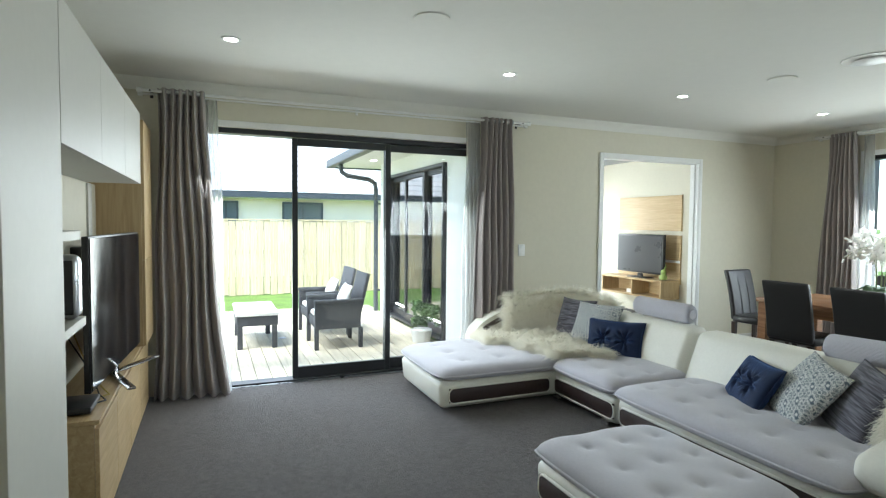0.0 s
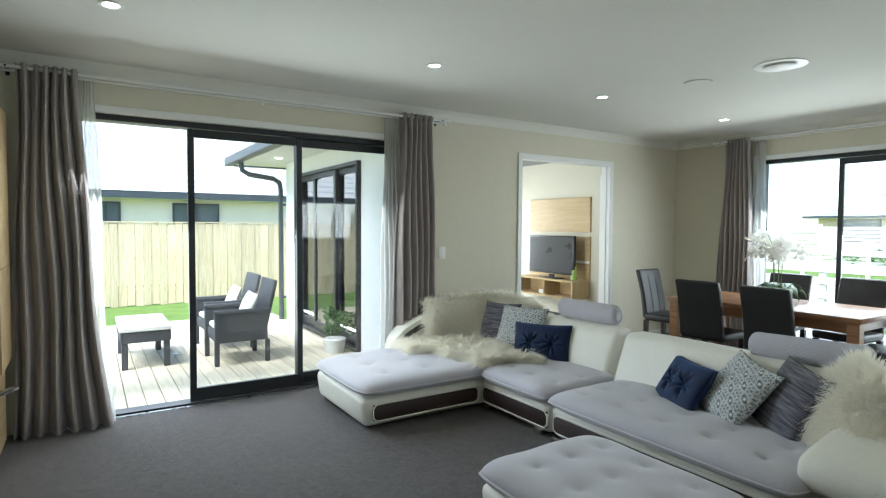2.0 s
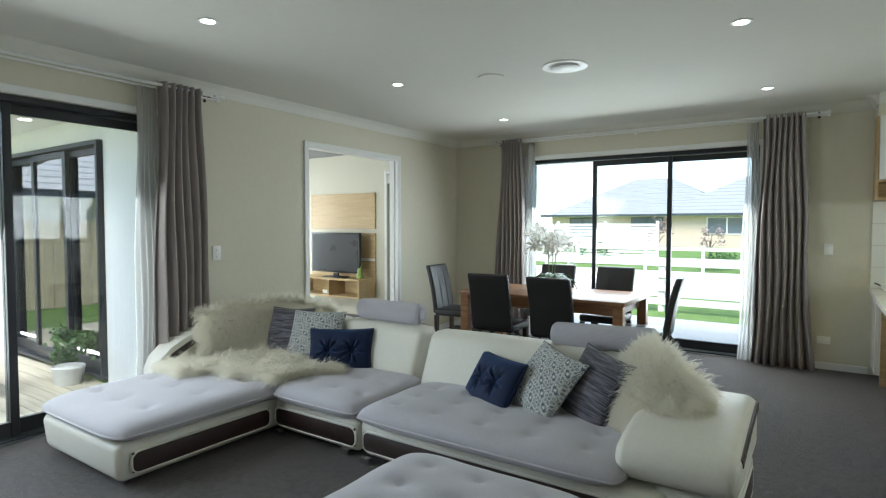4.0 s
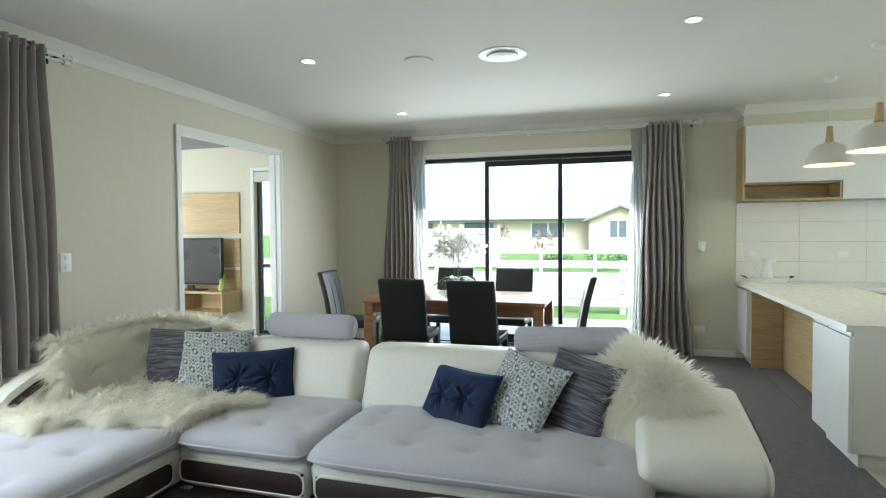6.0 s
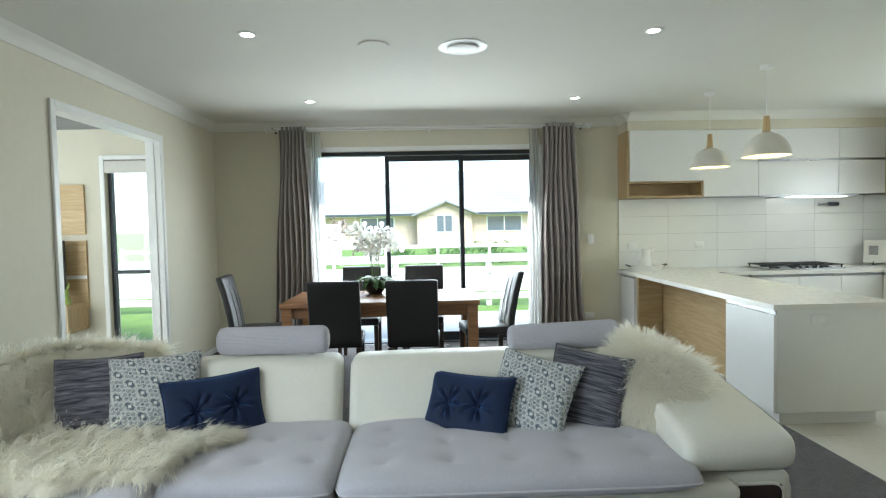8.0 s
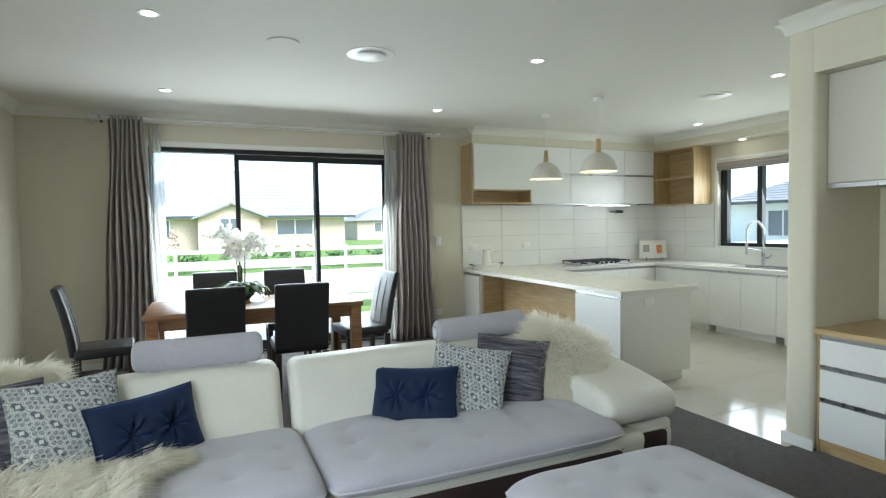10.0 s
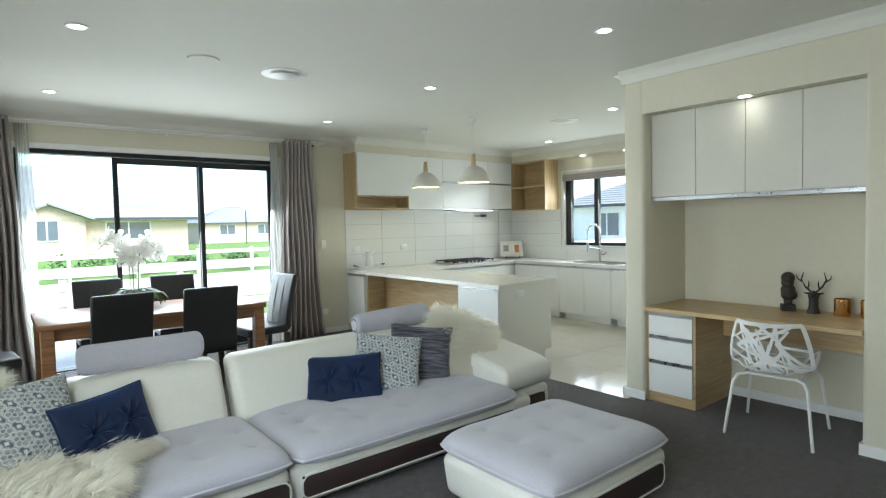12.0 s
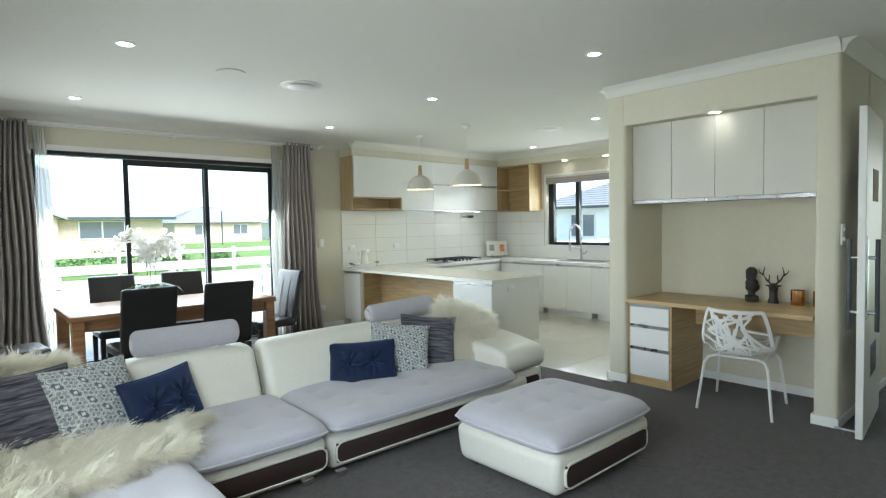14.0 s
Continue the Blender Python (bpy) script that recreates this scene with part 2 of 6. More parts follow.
structure("wall_south", box(XW, 2.6, -0.9, -0.72, 0, CEI), WALL, "beige painted wall behind the television unit")
b = box(2.6, 5.3, -0.9, -0.72, 0, CEI)
structure("wall_entry_south", b, WALL, "beige painted wall of the entrance hall")
b = bmesh.new()
box(5.3, 5.5, -0.9, -0.7, 0, CEI, bm=b)
box(5.3, 5.5, -0.7, 0.4, 2.2, CEI, bm=b)
box(5.3, 5.5, 0.4, 1.3, 0, CEI, bm=b)
structure("wall_entry_end", b, WALL, "beige painted end wall of the entrance hall")

# desk recess: rounded nibs, lintel, back and side
nb = 0.10
b = box(XN, 0.95, 2.69, 2.87, 0, CEI, 0.03, 4)
structure("wall_nib_1", b, WALL, "beige wall end with rounded corners beside the kitchen", True)
b = box(XN, 0.95, 1.10, 1.245, 0, CEI, 0.03, 4)
structure("wall_nib_2", b, WALL, "beige wall end with rounded corners beside the hall", True)
structure("wall_lintel", box(XN + 0.003, 0.95, 1.22, 2.72, 2.30, CEI), WALL, "beige painted lintel over the desk recess")
structure("wall_recess", box(0.80, 0.95, 1.22, 2.72, 0, 2.30), WALL, "beige painted back wall of the desk recess")
structure("wall_kitchen_south", box(0.95, XS + T, 2.72, 2.87, 0, CEI), WALL, "beige painted kitchen wall")
structure("wall_hall_north", box(0.95, 5.3, 1.10, 1.245, 0, CEI), WALL, "beige painted hall wall")

structure("ceiling", box(XW - T, 5.5, -0.9, YW + T, CEI, CEI + 0.12), CEIL, "flat matt white plaster ceiling")
# lowered bulkhead above the sink window and wall cabinets
b = box(-0.06, XS, 6.83, YW, 2.455, CEI)
box(2.97, XS, 2.87, 6.83, 2.455, CEI, bm=b)
structure("wall_bulkhead", b, WALL, "beige painted bulkhead above the kitchen cabinets")

structure("floor", box(XW, 5.5, -0.9, YW, -0.12, 0), GROUT, "concrete slab under the floor finishes")
b = bmesh.new()
box(XW, 0.06, -0.75, YW, 0, 0.006, bm=b)
box(0.06, 5.5, -0.75, 2.80, 0, 0.006, bm=b)
box(0.06, 0.278, 4.24, YW, 0.0, 0.0115, bm=b)
structure("carpet", b, CARPET, "dark charcoal cut-pile carpet")

# cornice, skirting
def cornice(p, q, n):
    """Coved strip along the wall top from p to q; n points into the room."""
    p, q, n = Vector((*p, 0)), Vector((*q, 0)), Vector((*n, 0))
    prof = [(0.0, -0.09), (0.012, -0.09), (0.02, -0.075), (0.032, -0.045), (0.055, -0.022), (0.078, -0.012), (0.09, 0.0), (0, 0)]
    bb = bmesh.new()
    ends = [[bb.verts.new(e + n * d + Vector((0, 0, CEI + h))) for d, h in prof] for e in (p, q)]
    for k in range(len(prof)):
        bb.faces.new((ends[0][k], ends[0][(k + 1) % 8], ends[1][(k + 1) % 8], ends[1][k]))
    bb.faces.new(ends[0][::-1])
    bb.faces.new(ends[1])
    return bb


b = cornice((XW, -0.72), (XW, YW), (1, 0))
join(b, cornice((XW, YW), (-0.06, YW), (0, -1)))
join(b, cornice((-0.06, 6.83), (XS, 6.83), (0, -1)))
join(b, cornice((-0.06, YW), (-0.06, 6.83), (-1, 0)))
join(b, cornice((2.97, 2.87), (2.97, 6.83), (-1, 0)))
join(b, cornice((XN, 1.10), (XN, 2.87), (-1, 0)))
join(b, cornice((XN, 1.10), (5.3, 1.10), (0, -1)))
join(b, cornice((XN, 2.87), (3.0, 2.87), (0, 1)))
join(b, cornice((XW, -0.72), (5.3, -0.72), (0, 1)))
structure("cornice", b, CORN, "white coved plaster cornice", True)
b = bmesh.new()
for x0, x1, y0, y1 in ((XW, XW + 0.013, 2.72, 4.27), (XW, XW + 0.013, 5.87, YW), (XW, -3.76, YW - 0.013, YW), (-0.96, -0.06, YW - 0.013, YW),
                       (XN - 0.014, 0.25, 2.87, 2.884), (XN - 0.014, XN, 2.68, 2.884), (XN - 0.014, XN, 1.086, 1.255), (XN - 0.014, 5.3, 1.086, 1.10),
                       (0.787, 0.80, 1.245, 2.28), (XN, 0.79, 1.245, 1.258)):
    box(x0, x1, y0, y1, 0.004, 0.075, 0.003, 1, b)
structure("baseboard", b, TRIM, "low white painted skirting board")
# ---- glazed sliding doors ----
def slider(name, m, width, head, panels, label, pane=GLASS):
    """A black framed sliding door in its local x-z plane, y outward; panels: (x0, x1, y, has_bottom_rail)."""
    t = tagged(thing(name, m, label, "sliding door"), kind="structure")
    part("frame_head", box(0, width, -0.02, 0.12, head - 0.045, head, 0.004, 1), ALU, t)
    part("frame_sill", box(0, width, -0.02, 0.12, -0.01, 0.025, 0.004, 1), ALU, t)
    for x in (0, width - 0.04):
        part("frame_jamb", box(x, x + 0.04, -0.02, 0.12, 0.025, head - 0.045, 0.004, 1), ALU, t)
    for x0, x1, y, st in panels:
        p = part("door_panel", box(x0, x0 + st, y, y + 0.04, 0.03, head - 0.05, 0.004, 1), ALU, t)
        part("stile", box(x1 - st, x1, y, y + 0.04, 0.03, head - 0.05, 0.004, 1), ALU, p)
        part("top_rail", box(x0 + st, x1 - st, y, y + 0.04, head - 0.115, head - 0.05, 0.004, 1), ALU, p)
        part("bottom_rail", box(x0 + st, x1 - st, y, y + 0.04, 0.03, 0.135, 0.004, 1), ALU, p)
        g = part("pane", box(x0 + st, x1 - st, y + 0.016, y + 0.022, 0.135, head - 0.115), pane, p)
        g.visible_shadow = False
    return t


# local x runs along the wall, local y points outside
slider("door_1", pose(XW - 0.06, 0.0, 0, 0, 0, 90), 2.79, HEAD, [(0.885, 1.83, 0.005, 0.05), (1.78, 2.75, 0.055, 0.045)], "black aluminium sliding door standing open to the deck")
slider("door_2", pose(-3.70, YW + 0.06, 0), 2.68, HEAD, [(0.85, 1.79, 0.005, 0.05), (1.735, 2.64, 0.055, 0.045)], "black aluminium sliding door to the lawn")


def architrave(name, m, width, head, w=0.06, label="white painted timber architrave"):
    bb = box(-w, 0, 0, 0.018, 0, head + w, 0.004, 1)
    box(width, width + w, 0, 0.018, 0, head + w, 0.004, 1, bb)
    box(0, width, 0, 0.018, head, head + w, 0.004, 1, bb)
    ob = structure(name, bb, TRIM, label)
    ob.matrix_basis = m
    return ob


architrave("trim_1", pose(XW, 2.79, 0, 0, 0, -90), 2.79, HEAD, 0.055)
architrave("trim_2", pose(-1.02, YW, 0, 0, 0, 180), 2.68, HEAD, 0.055)
architrave("trim_3", pose(XW, 5.81, 0, 0, 0, -90), 1.48, 2.27, 0.045)
b = box(XW - TD - 0.012, XW + 0.012, 4.33, 4.346, 0, 2.27)
box(XW - TD - 0.012, XW + 0.012, 5.794, 5.81, 0, 2.27, bm=b)
box(XW - TD - 0.012, XW + 0.012, 4.346, 5.794, 2.254, 2.27, bm=b)
box(XW - 0.075, XW - 0.040, 5.784, 5.794, 0, 2.254, 0.002, 1, b)
structure("trim_4", b, TRIM, "white jamb lining of the cavity doorway with a sliding door edge")
b = box(XW - T, XW - 0.06, 0.0, 0.012, 0, HEAD)
box(XW - 0.06, XW, 0, 2.79, -0.002, 0.012, bm=b)
box(-3.70, -1.02, YW, YW + 0.045, -0.002, 0.012, bm=b)
structure("trim_5", b, STEEL, "aluminium door track plates")


def curtain(name, m, w_top, w_bot, height, folds, lean, label, cloth, seed, d=0.055):
    """Hanging cloth with soft eyelet folds; narrow on top, spread below."""
    rnd = random.Random(seed)
    t = thing(name, m, label, "curtain")
    bb = bmesh.new()
    nu, nv = folds * 12, 14
    ph = [rnd.uniform(-0.6, 0.6) for _ in range(folds + 1)]
    amp = [rnd.uniform(0.7, 1.15) for _ in range(folds + 1)]
    grid = []
    for j in range(nv + 1):
        v = j / nv
        row = []
        for i in range(nu + 1):
            u = i / nu
            k = min(int(u * folds), folds - 1)
            f = u * folds - k
            ww = w_top + (w_bot - w_top) * v ** 1.6
            a = (amp[k] * (1 - f) + amp[k + 1] * f) * (0.8 + 0.45 * v)
            wob = (ph[k] * (1 - f) + ph[k + 1] * f) * v
            x = (u - 0.5) * ww + lean * v ** 1.5 + 0.012 * math.sin(9 * v + 5 * u)
            y = d * a * math.sin(2 * math.pi * u * folds + wob)
            row.append(bb.verts.new((x, y, height * (1 - v))))
        grid.append(row)
    for j in range(nv):
        for i in range(nu):
            bb.faces.new((grid[j][i], grid[j][i + 1], grid[j + 1][i + 1], grid[j + 1][i]))
    ob = part("cloth", bb, cloth, t)
    md = ob.modifiers.new("thick", "SOLIDIFY")
    md.thickness = 0.004
    return t


SHEER = glass("sheer_cloth")
n_, l_ = SHEER.node_tree.nodes, SHEER.node_tree.links
for nd in list(n_):
    if nd.type not in ("OUTPUT_MATERIAL",):
        n_.remove(nd)
tr_, df_, tl_, m1_, m2_ = (n_.new(k) for k in ("ShaderNodeBsdfTransparent", "ShaderNodeBsdfDiffuse", "ShaderNodeBsdfTranslucent", "ShaderNodeMixShader", "ShaderNodeMixShader"))
df_.inputs[0].default_value = tl_.inputs[0].default_value = (0.85, 0.85, 0.83, 1)
m1_.inputs[0].default_value, m2_.inputs[0].default_value = 0.65, 0.42
l_.new(df_.outputs[0], m1_.inputs[1]), l_.new(tl_.outputs[0], m1_.inputs[2])
l_.new(tr_.outputs[0], m2_.inputs[1]), l_.new(m1_.outputs[0], m2_.inputs[2])
l_.new(m2_.outputs[0], [n for n in n_ if n.type == "OUTPUT_MATERIAL"][0].inputs[0])

CLAB = "taupe cloth eyelet curtain drawn aside on its rod"
curtain("curtain", pose(XW + 0.135, -0.02, 0.012, 0, 0, 90), 0.36, 0.58, 2.55, 6, 0.05, CLAB, CURTAIN, 1)
curtain("curtain", pose(XW + 0.135, 2.89, 0.012, 0, 0, 90), 0.36, 0.52, 2.55, 6, 0.0, CLAB, CURTAIN, 2)
curtain("curtain", pose(-3.88, YW - 0.135, 0.012), 0.32, 0.56, 2.57, 7, -0.02, CLAB, CURTAIN, 3)
curtain("curtain", pose(-0.80, YW - 0.135, 0.012), 0.38, 0.56, 2.57, 7, 0.02, CLAB, CURTAIN, 4)
SLAB = "thin white sheer curtain gathered beside the window"
curtain("sheer_curtain", pose(XW + 0.07, 0.19, 0.012, 0, 0, 90), 0.14, 0.24, 2.50, 5, 0.03, SLAB, SHEER, 5, 0.02)
curtain("sheer_curtain", pose(XW + 0.07, 2.66, 0.012, 0, 0, 90), 0.16, 0.24, 2.50, 5, -0.02, SLAB, SHEER, 6, 0.02)
curtain("sheer_curtain", pose(-3.63, YW - 0.07, 0.012), 0.12, 0.18, 2.52, 4, 0.02, SLAB, SHEER, 7, 0.02)
curtain("sheer_curtain", pose(-1.08, YW - 0.07, 0.012), 0.12, 0.18, 2.52, 4, -0.02, SLAB, SHEER, 8, 0.02)


def curtain_rod(m, length, rings):
    t = thing("curtain_rod", m, "double white curtain rod with dark bracket ends", "curtain rod")
    for y, z in ((0.135, 0.0), (0.07, -0.015)):
        part("rod", rod((0, y, z), (length, y, z), 0.013 if z == 0 else 0.009), TRIM, t)
        for x in (0.0, length):
            s = -1 if x == 0 else 1
            part("finial", rod((x, y, z), (x + s * 0.035, y, z), 0.02), TRIM, t, "white round end cap")
    for x in (0.06, length / 2, length - 0.06):
        bb = rod((x, 0.0, 0.0), (x, 0.15, 0.0), 0.007)
        box(x - 0.012, x + 0.012, 0.0, 0.006, -0.035, 0.03, 0.002, 1, bb)
        part("bracket", bb, TRIM if x == length / 2 else BLACKPL, t, "dark metal wall bracket")
    for x in rings:
        part("eyelet", move(rod((-0.006, 0, 0), (0.006, 0, 0), 0.024, 16), Matrix.Translation((x, 0.135, 0.0))), STEEL, t)
    return t


curtain_rod(pose(XW, 3.25, 2.535, 0, 0, -90), 3.56, [0.18 + 0.05 * k for k in range(6)] + [3.1 + 0.06 * k for k in range(6)])
curtain_rod(pose(-0.45, YW, 2.565, 0, 0, 180), 3.72, [0.2 + 0.06 * k for k in range(6)] + [3.3 + 0.05 * k for k in range(6)])

# ---- the room beyond the doorway ----
XO, YO0, YO1 = -8.95, 2.92, 7.05
b = bmesh.new()
box(XO, XO + T, YO0, 5.6, 0, CEI, bm=b)
box(XO, XO + T, 5.6, 6.7, 0, 0.25, bm=b)
box(XO, XO + T, 5.6, 6.7, 2.2, CEI, bm=b)
box(XO, XO + T, 6.7, YO1 + T, 0, CEI, bm=b)
structure("wall_lounge_west", b, WALL, "beige painted wall of the second lounge")
b = box(XO + T, -6.05, YO1, YO1 + T, 0, CEI)
box(-6.05, -5.50, YO1, YO1 + T, 2.25, CEI, bm=b)
box(-5.50, XW - T, YO1, YO1 + T, 0, CEI, bm=b)
structure("wall_lounge_north", b, WALL, "beige painted wall of the second lounge with a tall window")
b = box(XO + T, -8.35, YO0, YO0 + T, 0, CEI)
box(-8.35, -6.03, YO0, YO0 + T, 2.25, CEI, bm=b)
box(-6.03, XW - T, YO0, YO0 + T, 0, CEI, bm=b)
structure("wall_lounge_south", b, WALL, "painted wall of the second lounge towards the deck")
b = box(XO - 0.012, -8.35, YO0 - 0.012, YO0, -0.2, 2.6)
box(-6.03, XW - T, YO0 - 0.012, YO0, -0.2, 2.6, bm=b)
box(-8.35, -6.03, YO0 - 0.012, YO0, 2.25, 2.6, bm=b)
box(XO - 0.012, XO, YO0, YW + T, -0.2, 2.6, bm=b)
structure("wall_outside_wing", b, RENDERW, "white rendered outside wall of the wing")
structure("ceiling_lounge", box(XO, XW - T, YO0, YO1 + T, CEI, CEI + 0.12), CEIL, "white ceiling of the second lounge")
structure("floor_lounge", box(XO + T, XW - T + 0.001, YO0 + T, YO1, -0.1, 0.0), CARPET, "dark carpet of the second lounge")
structure("threshold", box(XW - T + 0.002, XW, 4.33, 5.81, -0.05, 0.005), CARPET, "dark carpet in the doorway")
slider("door_3", pose(-6.03, YO0 + 0.05, 0, 0, 0, 180), 2.32, 2.25, [(0.0, 0.82, 0.0, 0.07), (0.75, 1.58, 0.045, 0.07), (1.50, 2.32, 0.0, 0.07)], "dark framed sliding door of the wing", MIRRORY)
w = tagged(thing("window_1", pose(-6.05, YO1 + 0.06, 0), "tall black framed window with a raised blind", "window"), kind="structure")
for x0, x1, z0, z1 in ((0, 0.04, 0, 2.25), (0.51, 0.55, 0, 2.25), (0.04, 0.51, 2.2, 2.25), (0.04, 0.51, 0, 0.05), (0.04, 0.51, 0.93, 0.97)):
    part("window_frame", box(x0, x1, 0, 0.06, z0, z1, 0.003, 1), ALU, w)
g = part("pane", box(0.04, 0.51, 0.03, 0.036, 0.05, 2.2), GLASS, w)
g.visible_shadow = False
part("blind", box(0.0, 0.55, -0.07, -0.02, 2.10, 2.24, 0.005, 1), SATIN, w, "pale rolled blind under the lintel")
architrave("trim_6", pose(-5.50, YO1, 0, 0, 0, 180), 0.55, 2.25, 0.05)
w = tagged(thing("window_2", pose(XO + 0.05, 5.6, 0.25, 0, 0, 90), "black framed window of the second lounge", "window"), kind="structure")
for x0, x1, z0, z1 in ((0, 0.04, 0, 1.95), (1.06, 1.10, 0, 1.95), (0.04, 1.06, 1.9, 1.95), (0.04, 1.06, 0, 0.05), (0.04, 1.06, 0.6, 0.65)):
    part("window_frame", box(x0, x1, -0.03, 0.03, z0, z1, 0.003, 1), ALU, w)
g = part("pane", box(0.04, 1.06, -0.003, 0.003, 0.05, 1.9), GLASS, w)
g.visible_shadow = False
part("blind", box(0.0, 1.1, -0.12, -0.06, 1.83, 1.95, 0.005, 1), SATIN, w, "pale rolled blind")

for x, w_, k in ((-6.42, 0.56, 41), (-7.16, 0.52, 42), (-7.96, 0.60, 43)):
    curtain("sheer_curtain", pose(x, YO0 + T + 0.10, 0.012), w_, w_ + 0.06, 2.30, 5, 0.0, "thin white sheer curtain behind the wing door", SHEER, k, 0.025)

# ---- outside: lawn, deck, fences, neighbours ----
structure("ground", box(-400, 400, -400, 400, -0.5, -0.2), GRASS, "bright green lawn reaching to the distance")
structure("deck_frame", box(-9.7, XW - T, -3.0, YO0 - 0.02, -0.2, -0.085), GUTTER, "dark timber joists under the deck")
DECK = tagged(thing("deck", (-7.4, 0, -0.085), "weathered pale timber deck boards outside the sliding door", "deck"), kind="structure")
bm_ = box(-2.35, 2.35, 0, 0.137, 0.0, 0.035, 0.004, 1)
board = mesh("deck_board", bm_, DECKW, False)
board.parent = DECK
board.matrix_basis = pose(0, -3.0, 0)
for k in range(1, 41):
    more("deck_board", board.data, pose(0.0, -3.0 + k * 0.144, 0), DECK)
tagged(mesh("deck_lamp", move(lathe([(0.0, 0), (0.05, 0), (0.05, 0.006), (0.03, 0.008), (0, 0.008)], 20), pose(-7.2, 1.05, -0.05)), STEEL), "small round steel lamp set in the deck", "lamp")

# paling fence along the west boundary
fence = tagged(thing("fence_1", (-13.0, 0, -0.2), "tall weathered timber paling fence", "fence"), kind="structure")
pal = mesh("paling", box(-0.009, 0.009, 0, 0.142, 0.0, 1.70, 0.003, 1), FENCEW, False)
pal.parent = fence
pal.matrix_basis = pose(0, -8.0, 0)
for k in range(1, 112):
    more("paling", pal.data, pose(0.010 * (k % 2), -8.0 + k * 0.150, 0.01 * ((k * 7) % 3)), fence)
for z in (0.3, 0.95, 1.5):
    part("rail", box(-0.055, -0.012, -8, 9, z, z + 0.08), FENCEW, fence)
part("capping", box(-0.03, 0.03, -8, 9, 1.72, 1.745), FENCEW, fence)


def hip_roof(x0, x1, y0, y1, z0, z1, over=0.5, courses=14, along="x"):
    """A hipped roof in stepped tile courses."""
    bb = bmesh.new()
    x0, x1, y0, y1 = x0 - over, x1 + over, y0 - over, y1 + over
    half = min(x1 - x0, y1 - y0) / 2
    prev = None
    for k in range(courses + 1):
        for step in ((0, 1) if k else (1,)):
            t = k / courses
            d, z = half * t, z0 + (z1 - z0) * t + (0.035 if step else 0.0)
            ring = [bb.verts.new(c) for c in ((x0 + d, y0 + d, z), (x1 - d, y0 + d, z), (x1 - d, y1 - d, z), (x0 + d, y1 - d, z))]
            if prev:
                for i in range(4):
                    try:
                        bb.faces.new((prev[i], prev[(i + 1) % 4], ring[(i + 1) % 4], ring[i]))
                    except ValueError:
                        pass
            prev = ring
    bmesh.ops.remove_doubles(bb, verts=bb.verts, dist=0.002)
    return bb


def house_window(t, m, w, h, frame_mat=PAINTW):
    """A framed window, local x-z plane, facing -y."""
    f = part("window", move(box(-w / 2, w / 2, -0.03, 0.02, 0, 0.06), m), frame_mat, t)
    part("frame", move(box(-w / 2, w / 2, -0.03, 0.02, h - 0.06, h), m), frame_mat, f)
    for x in (-w / 2, -0.03, w / 2 - 0.06):
        part("frame", move(box(x, x + 0.06, -0.03, 0.02, 0.06, h - 0.06), m), frame_mat, f)
    part("pane", move(box(-w / 2 + 0.06, w / 2 - 0.06, -0.005, 0.005, 0.06, h - 0.06), m), DARKGLASS, f)
    for x in (-w / 2 + 0.08, w / 2 - 0.30):
        part("curtain", move(box(x, x + 0.22, 0.008, 0.03, 0.06, h - 0.06), m), TRIM, f)


DARKGLASS = mat("dark_house_glass", (0.12, 0.14, 0.16), 0.05, 0, 0.1, 2)

# brick house to the north
hs = thing("house", Matrix.Translation((-6.0, 47.7, -0.2)) @ Matrix.Diagonal((1.6, 1.3, 1.18, 1)), "low yellow brick house with a grey tiled hip roof", "house")
part("wall", box(-9.2, 9.0, 0, 9, 0, 2.15), BRICKM, hs)
part("roof", hip_roof(-3.0, 9.0, 0, 9, 2.2, 5.7, 0.5), ROOFT, hs)
part("roof", hip_roof(-9.2, 0.0, 0.9, 8, 2.18, 5.0, 0.5), ROOFT, hs)
part("gutter", box(-9.7, 9.5, -0.60, -0.48, 2.08, 2.22), GUTTER, hs)
part("eave", box(-9.7, 9.5, -0.5, 0.02, 2.05, 2.09), SOFFIT, hs)
g = bmesh.new()
vv = [g.verts.new(c) for c in ((1.6, -1.0, 2.1), (4.8, -1.0, 2.1), (3.2, -1.0, 3.0), (1.6, 3.0, 2.1), (4.8, 3.0, 2.1), (3.2, 3.0, 3.0))]
for f in ((0, 1, 2), (3, 5, 4), (0, 3, 4, 1)):
    g.faces.new([vv[i] for i in f])
part("gable", g, BRICKM, hs)
for sx in (-1, 1):
    g = box(0, 1.95, -1.35, 3.0, 0, 0.10)
    part("gable_roof", move(g, Matrix.Translation((3.2, 0, 3.02)) @ pose(0, 0, 0, 0, 29, 0) if sx > 0 else Matrix.Translation((3.2, 0, 3.02)) @ pose(0, 0, 0, 0, 151, 0)), ROOFT, hs)
part("gable_wall", box(1.8, 4.6, -0.95, 0.0, 0, 2.1), BRICKM, hs)
house_window(hs, pose(-0.3, -0.02, 0.85), 1.8, 1.15)
house_window(hs, pose(6.4, -0.02, 0.85), 1.9, 1.15)
house_window(hs, pose(3.2, -0.97, 0.85), 0.9, 1.25)
house_window(hs, pose(-4.0, -0.02, 1.1), 1.6, 0.9, GUTTER)
house_window(hs, pose(-7.4, -0.02, 0.6), 1.5, 1.4, GUTTER)
part("flue", rod((-1.0, 2.2, 2.8), (-1.0, 2.2, 4.9), 0.12), PAINTW, hs)

